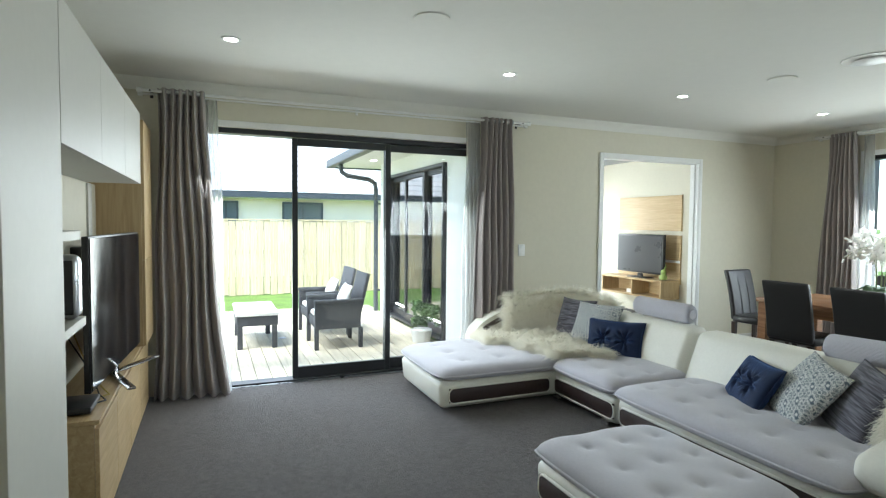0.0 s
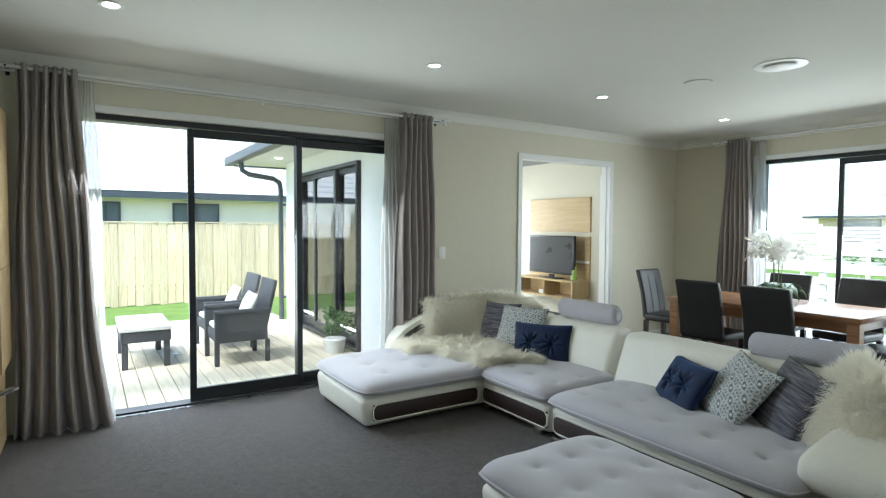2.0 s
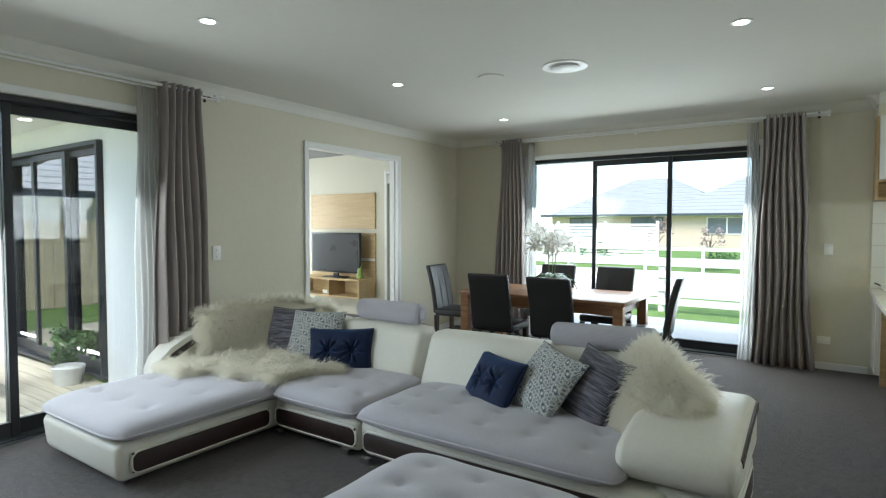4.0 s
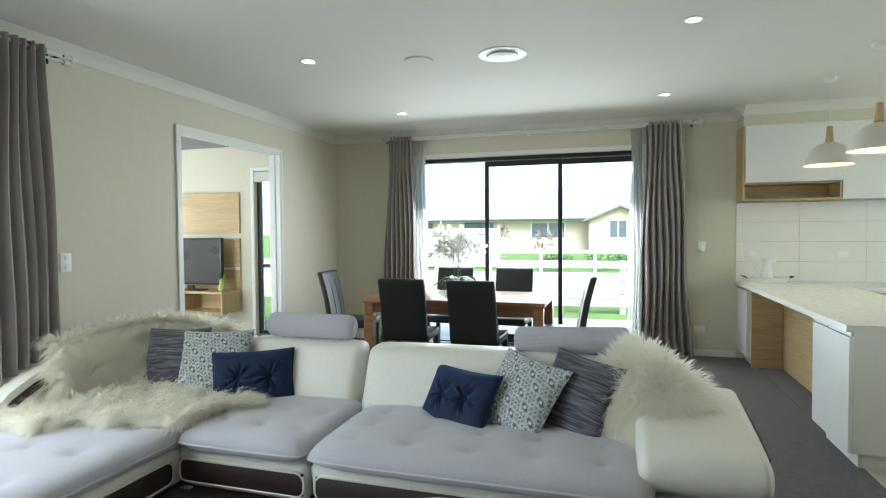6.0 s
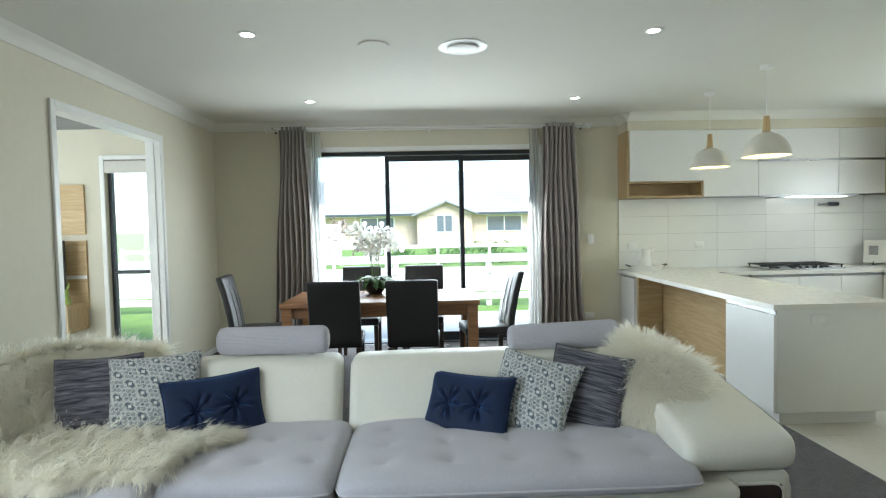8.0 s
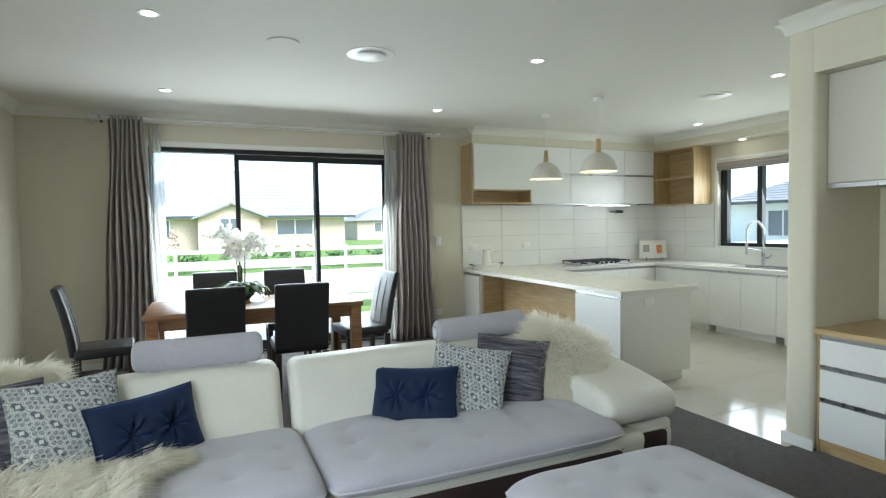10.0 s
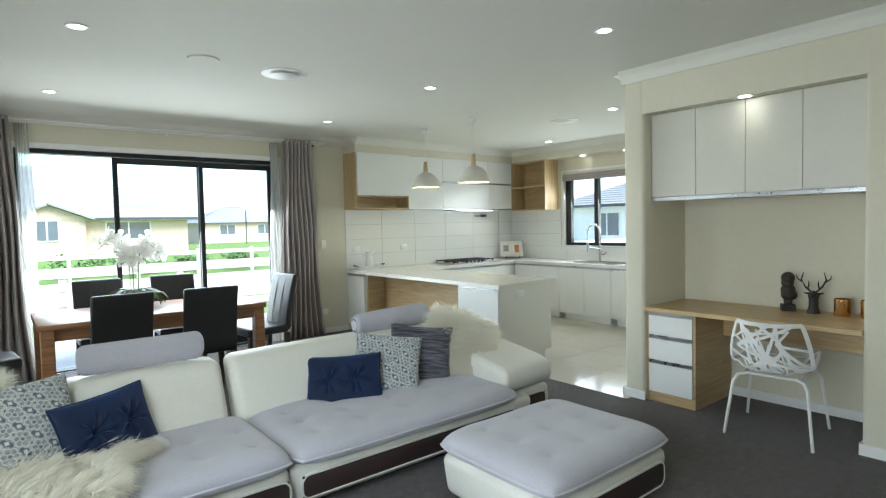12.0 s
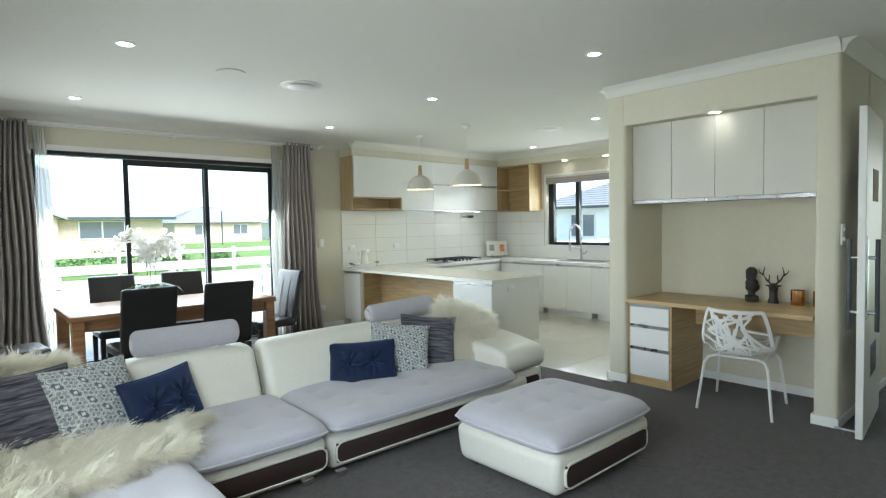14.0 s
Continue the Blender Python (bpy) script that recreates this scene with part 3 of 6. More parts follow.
far = thing("house", (19.5, 66.0, -0.2), "distant low brick house with a dark roof", "house")
part("wall", box(-5, 5, 0, 8, 0, 2.3), BRICKM, far)
part("roof", hip_roof(-5, 5, 0, 8, 2.3, 4.3), ROOFT, far)
house_window(far, pose(-2, -0.02, 0.9), 1.8, 1.2)
house_window(far, pose(2.4, -0.02, 0.9), 1.8, 1.2)
far = thing("house", (36.0, 72.0, -0.2), "distant low pale house with a dark roof", "house")
part("wall", box(-6, 6, 0, 8, 0, 2.3), CREAM, far)
part("roof", hip_roof(-6, 6, 0, 8, 2.3, 4.3), ROOFT, far)
house_window(far, pose(-2, -0.02, 0.9), 1.8, 1.2)
pole = thing("utility_pole", (16.8, 58.0, -0.2), "slim dark pole standing in the distance", "pole")
part("shaft", rod((0, 0, 0), (0, 0, 3.4), 0.06), GUTTER, pole)

# neighbour behind the paling fence
hs = thing("house", (-17.5, 1.5, -0.2), "cream rendered neighbouring house with a light tiled roof", "house")
part("wall", box(-7, 0, -9, 7, 0, 2.45), CREAM, hs)
part("roof", hip_roof(-7, 0, -9, 7, 2.55, 5.2, 0.55), ROOFL, hs)
part("gutter", box(0.45, 0.60, -9.6, 7.6, 2.40, 2.56), GUTTER, hs)
part("eave", box(-0.02, 0.5, -9.5, 7.5, 2.38, 2.42), SOFFIT, hs)
for y, w in ((-0.9, 0.7), (1.35, 1.25), (-4.5, 1.4)):
    house_window(hs, pose(0.03, y, 1.55, 0, 0, 90), w, 0.75, GUTTER)

# pale house east of the kitchen
hs = thing("house", (22.0, 12.0, -0.2), "pale weatherboard neighbouring house with a grey roof", "house")
part("wall", box(0, 8, -12, 9, 0, 2.4), RENDERW, hs)
part("roof", hip_roof(0, 8, -12, 9, 2.5, 4.4, 0.5), ROOFT, hs)
part("gutter", box(-0.62, -0.5, -12.5, 9.5, 2.38, 2.52), GUTTER, hs)
for y in (-4, -0.5, 3, 6):
    house_window(hs, pose(-0.03, y, 0.8, 0, 0, -90), 1.6, 1.3)

# post and rail fence, garden bed and slatted screen to the north
structure("pavement", box(-4.6, 6, YW + T, 10.2, -0.2, -0.10), CONCRETE, "pale concrete path along the house")
fence = tagged(thing("fence_2", (0, 11.6, -0.2), "white post and rail paddock fence", "fence"), kind="structure")
for k in range(18):
    part("post", box(-16.0 + 1.85 * k, -15.89 + 1.85 * k, -0.05, 0.06, 0, 1.02, 0.006, 1), PAINTW, fence)
for z in (0.14, 0.40, 0.66, 0.88):
    part("rail", box(-16.2, 16, -0.075, -0.052, z, z + 0.13, 0.004, 1), PAINTW, fence)
screen = tagged(thing("fence_3", (-12.5, 24.0, -0.2), "horizontal white slat screen by the neighbour's garden", "fence"), kind="structure")
for k in range(12):
    part("slat", box(0, 6.5, 0, 0.02, 0.1 + 0.14 * k, 0.2 + 0.14 * k), PAINTW, screen)
for x in (0, 2.15, 4.3, 6.45):
    part("post", box(x, x + 0.09, 0.02, 0.11, 0, 1.85), PAINTW, screen)
fence = tagged(thing("fence_4", (0, 22.0, -0.2), "low pale rail fence across the road", "fence"), kind="structure")
for k in range(20):
    part("post", box(-14.0 + 2.0 * k, -13.9 + 2.0 * k, -0.05, 0.05, 0, 0.95), PAINTW, fence)
for z in (0.35, 0.75):
    part("rail", box(-14, 26, -0.07, -0.05, z, z + 0.13), PAINTW, fence)
structure("road", box(-80, 80, 14.0, 19.5, -0.2, -0.19), CONCRETE, "pale road between the gardens")

LEAF = mat("leaf_green", (0.07, 0.14, 0.035), 0.6, 0, 0.35, 8)
LEAFD = mat("leaf_dark", (0.04, 0.10, 0.025), 0.45, 0, 0.3, 12)
LEAFR = mat("leaf_red", (0.26, 0.19, 0.17), 0.6, 0, 0.35, 8)
BARK = mat("bark", (0.10, 0.07, 0.05), 0.9, 0, 0.3, 12, 0.5, 60)


def leaves(centre, radii, n, size, seed, dens=1.0):
    """Many small leaves in an uneven crown."""
    rnd = random.Random(seed)
    verts, faces = [], []
    clumps = [Vector((rnd.gauss(0, 0.5) * radii[0], rnd.gauss(0, 0.5) * radii[1], rnd.uniform(-0.8, 0.9) * radii[2])) for _ in range(max(6, n // 60))]
    for _ in range(n):
        c = Vector(centre) + rnd.choice(clumps) + Vector((rnd.gauss(0, 0.22) * radii[0], rnd.gauss(0, 0.22) * radii[1], rnd.gauss(0, 0.22) * radii[2]))
        d = Vector((rnd.gauss(0, 1), rnd.gauss(0, 1), rnd.gauss(0.2, 0.6))).normalized()
        s = d.cross(Vector((rnd.gauss(0, 1), rnd.gauss(0, 1), rnd.gauss(0, 1)))).normalized()
        ln, w = size * rnd.uniform(0.6, 1.3), size * 0.3
        k = len(verts)
        up = d.cross(s) * w * 0.5
        verts += [c, c + d * ln * 0.5 + s * w + up, c + d * ln, c + d * ln * 0.5 - s * w + up]
        faces += [(k, k + 1, k + 2), (k, k + 2, k + 3)]
    me = bpy.data.meshes.new("crown")
    me.from_pydata([tuple(v) for v in verts], [], faces)
    return me


def shrub(m, radii, n, size, seed, material, label, trunk=0.0, name="shrub"):
    t = thing(name, m, label, "tree" if trunk else "shrub")
    if trunk:
        part("trunk", tube([(0, 0, 0), (0.03, 0.02, trunk * 0.6), (0.0, 0.05, trunk + radii[2] * 0.6)], [0.05, 0.04, 0.015], 8), BARK, t)
        for a in range(5):
            q = Vector((math.cos(a * 1.3) * radii[0] * 0.7, math.sin(a * 1.3) * radii[1] * 0.7, trunk + radii[2] * (0.5 + 0.15 * a)))
            part("limb", tube([(0, 0.02, trunk * 0.8), tuple(q * 0.6 + Vector((0, 0, trunk * 0.35))), tuple(q)], [0.03, 0.02, 0.006], 6), BARK, t)
    me = leaves((0, 0, trunk + radii[2]), radii, n, size, seed)
    me.materials.append(material)
    ob = new("crown", me)
    ob.parent = t
    return t


shrub((-6.6, 26.5, -0.2), (0.45, 0.4, 0.5), 200, 0.16, 1, LEAFR, "young red-leaved tree in the neighbour's garden", 1.0, "tree")
shrub((-4.6, 27.5, -0.2), (0.4, 0.4, 0.5), 160, 0.14, 2, LEAFR, "young red-leaved tree in the neighbour's garden", 0.7, "tree")
shrub((-8.6, 24.0, -0.2), (0.7, 0.6, 0.5), 500, 0.14, 3, LEAF, "green garden shrub by the slat screen")
for k, x in enumerate((-3.5, -1.5, 0.4, 2.2, 3.9)):
    shrub((x, 23.2 + 0.4 * (k % 2), -0.2), (0.9, 0.6, 0.3 + 0.08 * (k % 3)), 450, 0.13, 10 + k, LEAF, "low green shrub along the far fence")
shrub((-16.0, -9.0, -0.2), (1.0, 1.0, 1.0), 700, 0.16, 30, LEAF, "leafy tree beyond the boundary fence", 1.4, "tree")

# eave, gutter and downpipe of the wing
b = box(-9.65, XW - T, 2.25, YO0, 2.48, 2.52)
box(-9.65, XO, YO0, YW + 1.0, 2.48, 2.52, bm=b)
structure("soffit", b, SOFFIT, "flat white soffit under the eaves")
b = box(XW - T - 0.55, XW - T, -3.0, 2.25, 2.48, 2.52)
structure("soffit_deck", b, SOFFIT, "flat white soffit over the sliding door")
b = box(-9.78, XW - T - 0.55, 2.12, 2.25, 2.46, 2.60, 0.02, 2)
box(-9.78, -9.65, 2.25, YW + 1.0, 2.46, 2.60, 0.02, 2, b)
structure("gutter", b, GUTTER, "dark grey metal gutter along the eaves")
b = bmesh.new()
vv = [b.verts.new(c) for c in ((-9.75, 2.15, 2.60), (XW - T, 2.15, 2.60), (XW - T, 5.0, 3.6), (-7.4, 5.0, 3.6), (-9.75, YW + 1.0, 2.60), (XW - T, YW + 1.0, 2.60))]
for f in ((0, 1, 2, 3), (0, 3, 4), (4, 3, 2, 5), (0, 4, 5, 1)):
    b.faces.new([vv[i] for i in f])
structure("roof_wing", b, ROOFT, "grey roof over the wing")
dp = thing("downpipe", (-9.03, 2.84, -0.1), "dark round downpipe with a swan neck from the gutter", "downpipe")
part("pipe", tube([(0, -0.62, 2.58), (0, -0.60, 2.44), (0, -0.50, 2.38), (0, -0.12, 2.33), (0, -0.02, 2.27), (0, 0, 2.15), (0, 0, 0.02)], 0.04, 12), GUTTER, dp)
for z in (0.4, 1.9):
    part("clip", box(-0.05, 0.05, 0.0, 0.07, z, z + 0.03), GUTTER, dp)
for x in (-8.3, -6.9):
    s = tagged(mesh("soffit_lamp", move(lathe([(0, 0), (0.05, 0), (0.05, -0.004), (0, -0.004)], 20), pose(x, 2.6, 2.479)), GLOWW := glow("soffit_glow", (1, 0.95, 0.85), 3.0)), "small recessed lamp in the soffit", "lamp")

# deck furniture
WICKER = mat("dark_wicker", (0.055, 0.058, 0.066), 0.7, 0, 0.3, 90, 0.9, 140)
DCUSH = mat("pale_cushion", (0.62, 0.62, 0.60), 0.9, 0, 0.05, 9, 0.3, 250)


def deck_chair(m):
    """Wicker armchair; the sitter faces -y."""
    t = thing("deck_chair", m, "dark woven wicker armchair with a pale seat pad", "chair", "chairs on the deck")
    part("seat", box(-0.27, 0.27, -0.27, 0.27, 0.24, 0.36, 0.012, 2), WICKER, t)
    part("seat_pad", box(-0.24, 0.24, -0.26, 0.22, 0.362, 0.43, 0.03, 3), DCUSH, t, "pale seat pad")
    part("backrest", move(box(-0.27, 0.27, -0.02, 0.025, 0, 0.56, 0.012, 2), pose(0, 0.25, 0.36, -13, 0, 0)), WICKER, t)
    for x in (-0.295, 0.295):
        part("armrest", box(x - 0.035, x + 0.035, -0.30, 0.30, 0.56, 0.605, 0.01, 2), WICKER, t)
        part("side_panel", box(x - 0.018, x + 0.018, -0.27, 0.27, 0.25, 0.56, 0.006, 1), WICKER, t)
        for y in (-0.27, 0.27):
            part("leg", box(x - 0.024, x + 0.024, y - 0.024, y + 0.024, 0.0, 0.56 if y < 0 else 0.25, 0.004, 1), WICKER, t)
    return t


dc = deck_chair(pose(-6.62, 1.62, -0.05))
copy_thing(dc, pose(-7.42, 1.64, -0.05, 0, 0, 2))
ct = thing("deck_table", (-7.13, 0.70, -0.05), "low dark wicker table with a pale top", "table")
part("tabletop", box(-0.50, 0.50, -0.25, 0.25, 0.40, 0.44, 0.006, 1), DCUSH, ct, "pale table top")
part("apron", box(-0.49, 0.49, -0.24, 0.24, 0.28, 0.398, 0.006, 1), WICKER, ct)
for x in (-0.45, 0.45):
    for y in (-0.20, 0.20):
        part("leg", box(x - 0.03, x + 0.03, y - 0.03, y + 0.03, 0, 0.28, 0.004, 1), WICKER, ct)
pp = thing("pot_plant", (-6.35, 2.70, -0.05), "leafy green plant in a low pale pot", "plant")
part("pot", lathe([(0.0, 0), (0.11, 0), (0.14, 0.16), (0.13, 0.17), (0.12, 0.15), (0, 0.14)], 20), DCUSH, pp)
me = leaves((0, 0, 0.32), (0.20, 0.20, 0.16), 420, 0.07, 40)
me.materials.append(LEAF)
ob = new("leaves", me)
ob.parent = pp

dl = thing("deck_lamp", (-7.287, 0.78, -0.084), "small round steel lamp set in the deck", "lamp")
part("ring", lathe([(0.0, 0.006), (0.05, 0.007), (0.075, 0.005), (0.085, 0.0)], 24), STEEL, dl)
# ---- soft furniture ----
def cushion(w, d, h, below, tufts, nx=56, ny=56, corner=0.05, edge=8.0, dip=0.017, spread=0.045):
    """A filled seat pad round its seam at z = 0: domed above, shallow below, pinched at the tufts."""
    bb = bmesh.new()
    rows = {}
    for s in (1, -1):
        for j in range(ny + 1):
            for i in range(nx + 1):
                u, v = math.sin((i / nx - 0.5) * math.pi * 0.98) / math.sin(0.49 * math.pi), math.sin((j / ny - 0.5) * math.pi * 0.98) / math.sin(0.49 * math.pi)
                x, y = u * (1 - corner * abs(v) ** 7) * w / 2, v * (1 - corner * abs(u) ** 7) * d / 2
                e = max(0.0, (1 - abs(u) ** edge) * (1 - abs(v) ** edge))
                z = (h if s > 0 else -below) * e ** 0.42
                if s > 0:
                    for tx, ty in tufts:
                        z -= dip * math.exp(-((x - tx) ** 2 + (y - ty) ** 2) / (2 * spread ** 2)) * 0.7 + dip * 0.9 * math.exp(-math.hypot(x - tx, y - ty) / 0.022)
                    z += 0.006 * noise.noise(Vector((x * 5, y * 5, w)))
                rows[s, i, j] = bb.verts.new((x, y, z))
        for j in range(ny):
            for i in range(nx):
                q = (rows[s, i, j], rows[s, i + 1, j], rows[s, i + 1, j + 1], rows[s, i, j + 1])
                bb.faces.new(q if s > 0 else q[::-1])
    bmesh.ops.remove_doubles(bb, verts=bb.verts, dist=0.0008)
    return bb


def buttons(tufts, h, m, parent, dip=0.017):
    """Small covered buttons at the bottom of the tufts."""
    data = None
    for x, y in tufts:
        q = m @ Matrix.Translation((x, y, h - dip * 1.45))
        if data is None:
            ob = part("button", lathe([(0.0, 0.004), (0.006, 0.003), (0.009, 0.0), (0.0, -0.004)], 10), SUEDE, parent)
            ob.matrix_basis, data = q, ob.data
        else:
            more("button", data, q, parent)


def seam(w, d, r=0.007, corner=0.05):
    pts = []
    for k in range(65):
        a = 2 * math.pi * k / 64
        c, s = math.cos(a), math.sin(a)
        u, v = math.copysign(abs(c) ** 0.16, c), math.copysign(abs(s) ** 0.16, s)
        m = max(abs(u), abs(v))
        u, v = u / m, v / m
        pts.append((u * (1 - corner * abs(v) ** 7) * w / 2, v * (1 - corner * abs(u) ** 7) * d / 2, 0))
    return tube(pts, r, 6)


def inlay(w, h, material, parent, m, rim=True):
    """A brown leather panel with rounded ends in a white rim; local x-z plane, facing -y."""
    p = part("side_panel", move(box(-w / 2, w / 2, -0.008, 0.01, -h / 2, h / 2, 0.007, 2), m), material, parent, "dark brown leather side panel")
    if rim:
        r, pts = 0.05, []
        for k in range(33):
            a = 2 * math.pi * k / 32
            c, s = math.cos(a), math.sin(a)
            pts.append(((w / 2 + 0.004 - r) * (1 if c > 0 else -1) + r * c, -0.002, (h / 2 + 0.004 - min(r, h / 2)) * (1 if s > 0 else -1) + min(r, h / 2) * s))
        part("piping", move(tube(pts, 0.008, 6), m), LEATHER, p)
    return p


def base_box(w, d, z1, name="base"):
    """A leather base, tapering slightly to the floor; centred, bottom at z = 0.03."""
    bb = box(-w / 2, w / 2, -d / 2, d / 2, 0.03, z1, 0.05, 4)
    for v in bb.verts:
        k = 1 - 0.05 * max(0.0, 1 - (v.co.z - 0.03) / (z1 - 0.03)) ** 1.5
        v.co.x *= 1 - (1 - k) * 0.8 / max(w, 0.6)
        v.co.y *= 1 - (1 - k) * 0.8 / max(d, 0.6)
    return bb


def foot(parent, x, y):
    bb = box(x - 0.035, x + 0.035, y - 0.018, y + 0.018, 0.006, 0.045, 0.005, 2)
    part("foot", bb, CHROME, parent, "low polished chrome foot")


def backrest(w, m, parent, name="backrest"):
    """A thick leaning back; local x along its width, front towards -y, bottom centre at the origin."""
    bb = box(-w / 2, w / 2, 0, 0.20, 0.0, 0.42, 0.055, 5)
    bmesh.ops.subdivide_edges(bb, edges=[e for e in bb.edges if e.calc_length() > 0.2], cuts=6, use_grid_fill=True)
    for v in bb.verts:
        t = v.co.z / 0.42
        v.co.y += 0.17 * t - 0.02 * math.sin(math.pi * t) * math.cos(math.pi * v.co.x / w)
        v.co.z -= 0.012 * (abs(v.co.x) / (w / 2)) ** 3 * t
    return part(name, move(bb, m), LEATHER, parent)


def headrest(w, m, parent):
    bb = rod((-w / 2, 0, 0), (w / 2, 0, 0), 0.075, 64)
    bmesh.ops.bevel(bb, geom=[e for e in bb.edges if abs(e.verts[0].co.x) > w / 2 - 0.001 and abs(e.verts[1].co.x) > w / 2 - 0.001], offset=0.035, segments=4, affect="EDGES", profile=0.5)
    for v in bb.verts:
        v.co.z *= 1.0
        v.co.y *= 0.85
    p = part("headrest", move(bb, m), SUEDE, parent, "grey suede bolster headrest")
    for x in (-w / 3, w / 3):
        part("headrest_bracket", move(box(x - 0.02, x + 0.02, -0.012, 0.012, -0.13, -0.065, 0.003, 1), m), CHROME, p)
    return p


SZ = 0.295  # seam height of the seat pads
sofa = thing("sectional_sofa", (-3.7, 2.9, 0), "white leather chaise section with grey suede seat pads and brown inlays", "sofa", "sections of the corner sofa")
W = lambda x, y, z=0.0, rz=0.0: pose(x + 3.7, y - 2.9, z, 0, 0, rz)
part("chaise_base", move(base_box(0.98, 1.84, 0.255), W(-4.06, 2.74)), LEATHER, sofa)
inlay(0.92, 0.115, BROWN, sofa, W(-3.568, 2.36, 0.14, 90))
part("seat_base", move(base_box(0.80, 0.80, 0.255), W(-3.19, 3.27)), LEATHER, sofa)
inlay(0.74, 0.115, BROWN, sofa, W(-3.18, 2.868, 0.14))
TU = [(x, y) for x in (-0.3, 0.0, 0.3) for y in (-0.6, -0.25, 0.1)]
p = part("chaise_cushion", move(cushion(1.05, 1.78, 0.08, 0.055, TU, 90, 130), W(-4.065, 2.69, SZ)), SUEDE, sofa, "grey suede button-tufted pad")
part("piping", move(seam(1.05, 1.78), W(-4.065, 2.69, SZ)), WELT, p)
buttons(TU, 0.08, W(-4.065, 2.69, SZ), p)
TU = [(x, y) for x in (-0.22, 0.02, 0.26) for y in (-0.18, 0.08)]
p = part("seat_cushion", move(cushion(0.77, 0.80, 0.08, 0.055, TU, 80, 80), W(-3.175, 3.22, SZ)), SUEDE, sofa, "grey suede button-tufted pad")
part("piping", move(seam(0.77, 0.80), W(-3.175, 3.22, SZ)), WELT, p)
buttons(TU, 0.08, W(-3.175, 3.22, SZ), p)
backrest(0.86, W(-3.30, 3.50, 0.27), sofa)
backrest(0.98, W(-4.20, 3.50, 0.27), sofa)
headrest(0.64, W(-3.27, 3.76, 0.775), sofa)
# curved side arm of the chaise
bb = bmesh.new()
prof = [(-0.02, 0.10), (-0.02, 0.36), (0.02, 0.45), (0.10, 0.52), (0.22, 0.58), (0.38, 0.635), (0.52, 0.665), (0.75, 0.68), (1.05, 0.68), (1.05, 0.10)]
ends = [[bb.verts.new((x, y, z)) for y, z in prof] for x in (-0.09, 0.09)]
for k in range(len(prof)):
    bb.faces.new((ends[0][k], ends[0][(k + 1) % len(prof)], ends[1][(k + 1) % len(prof)], ends[1][k]))
bb.faces.new(ends[0][::-1])
bb.faces.new(ends[1])
bmesh.ops.bevel(bb, geom=[e for e in bb.edges if e.calc_face_angle(0) > 0.9], offset=0.03, segments=4, affect="EDGES", profile=0.5)
part("side_arm", move(bb, W(-4.62, 2.58)), LEATHER, sofa)
pts = [(0.094, y + 0.015, z - 0.04) for y, z in prof[1:6]]
bb = bmesh.new()
top = [bb.verts.new((x, y, z)) for x, y, z in pts]
low = [bb.verts.new((x, y + 0.025, z - 0.04)) for x, y, z in pts]
for k in range(len(pts) - 1):
    bb.faces.new((top[k], top[k + 1], low[k + 1], low[k]))
r_ = bmesh.ops.extrude_face_region(bb, geom=bb.faces[:])
bmesh.ops.translate(bb, vec=(-0.02, 0, 0), verts=[v for v in r_["geom"] if isinstance(v, bmesh.types.BMVert)])
part("arm_stripe", move(bb, W(-4.62, 2.58)), BROWN, sofa, "curved dark brown leather stripe")
for x, y in ((0.03, -1.0), (-0.75, -1.0), (0.18, -0.03), (0.78, -0.01), (0.78, 0.7), (-0.75, 0.7)):
    foot(sofa, x, y)

main = thing("sofa_section", (-2.0, 3.2, 0), "white leather sofa section with long grey suede pad and broad arm", "sofa", "sections of the corner sofa")
W = lambda x, y, z=0.0, rz=0.0: pose(x + 2.0, y - 3.2, z, 0, 0, rz)
part("seat_base", move(base_box(1.80, 0.80, 0.255), W(-1.89, 3.27)), LEATHER, main)
inlay(1.56, 0.115, BROWN, main, W(-1.96, 2.868, 0.14))
TU = [(x, y) for x in (-0.60, -0.30, 0.0, 0.30, 0.60) for y in (-0.22, 0.0, 0.20)]
p = part("seat_cushion", move(cushion(1.62, 0.82, 0.08, 0.055, TU, 140, 80), W(-1.98, 3.21, SZ)), SUEDE, main, "grey suede button-tufted pad")
part("piping", move(seam(1.62, 0.82), W(-1.98, 3.21, SZ)), WELT, p)
buttons(TU, 0.08, W(-1.98, 3.21, SZ), p)
backrest(1.62, W(-2.01, 3.50, 0.27), main)
headrest(0.66, W(-1.57, 3.77, 0.755) @ pose(0, 0, 0, 0, -2, 0), main)
bb = bmesh.new()
prof = [(2.955, 0.285), (2.922, 0.315), (2.91, 0.37), (2.922, 0.425), (2.955, 0.455), (3.03, 0.475), (3.2, 0.505), (3.45, 0.54), (3.66, 0.565), (3.72, 0.54), (3.74, 0.44), (3.70, 0.27), (3.1, 0.27)]
n, R = len(prof), 0.055
rings = []
for k in range(14):
    a = math.pi / 2 * (k if k < 7 else 13 - k) / 6
    x = (0.765 + R * (1 - math.cos(a))) if k < 7 else (1.285 - R * (1 - math.cos(a)))
    inset = R * (1 - math.sin(a))
    ring = []
    for i, (y, z) in enumerate(prof):
        (ya, za), (yb, zb) = prof[i - 1], prof[(i + 1) % n]
        ty, tz = yb - ya, zb - za
        ln = math.hypot(ty, tz)
        ring.append(bb.verts.new((x, y - 3.2 + inset * tz / ln, z - inset * ty / ln)))
    rings.append(ring)
for ra, rb in zip(rings, rings[1:]):
    for k in range(n):
        bb.faces.new((ra[k], ra[(k + 1) % n], rb[(k + 1) % n], rb[k]))
bb.faces.new(rings[0][::-1])
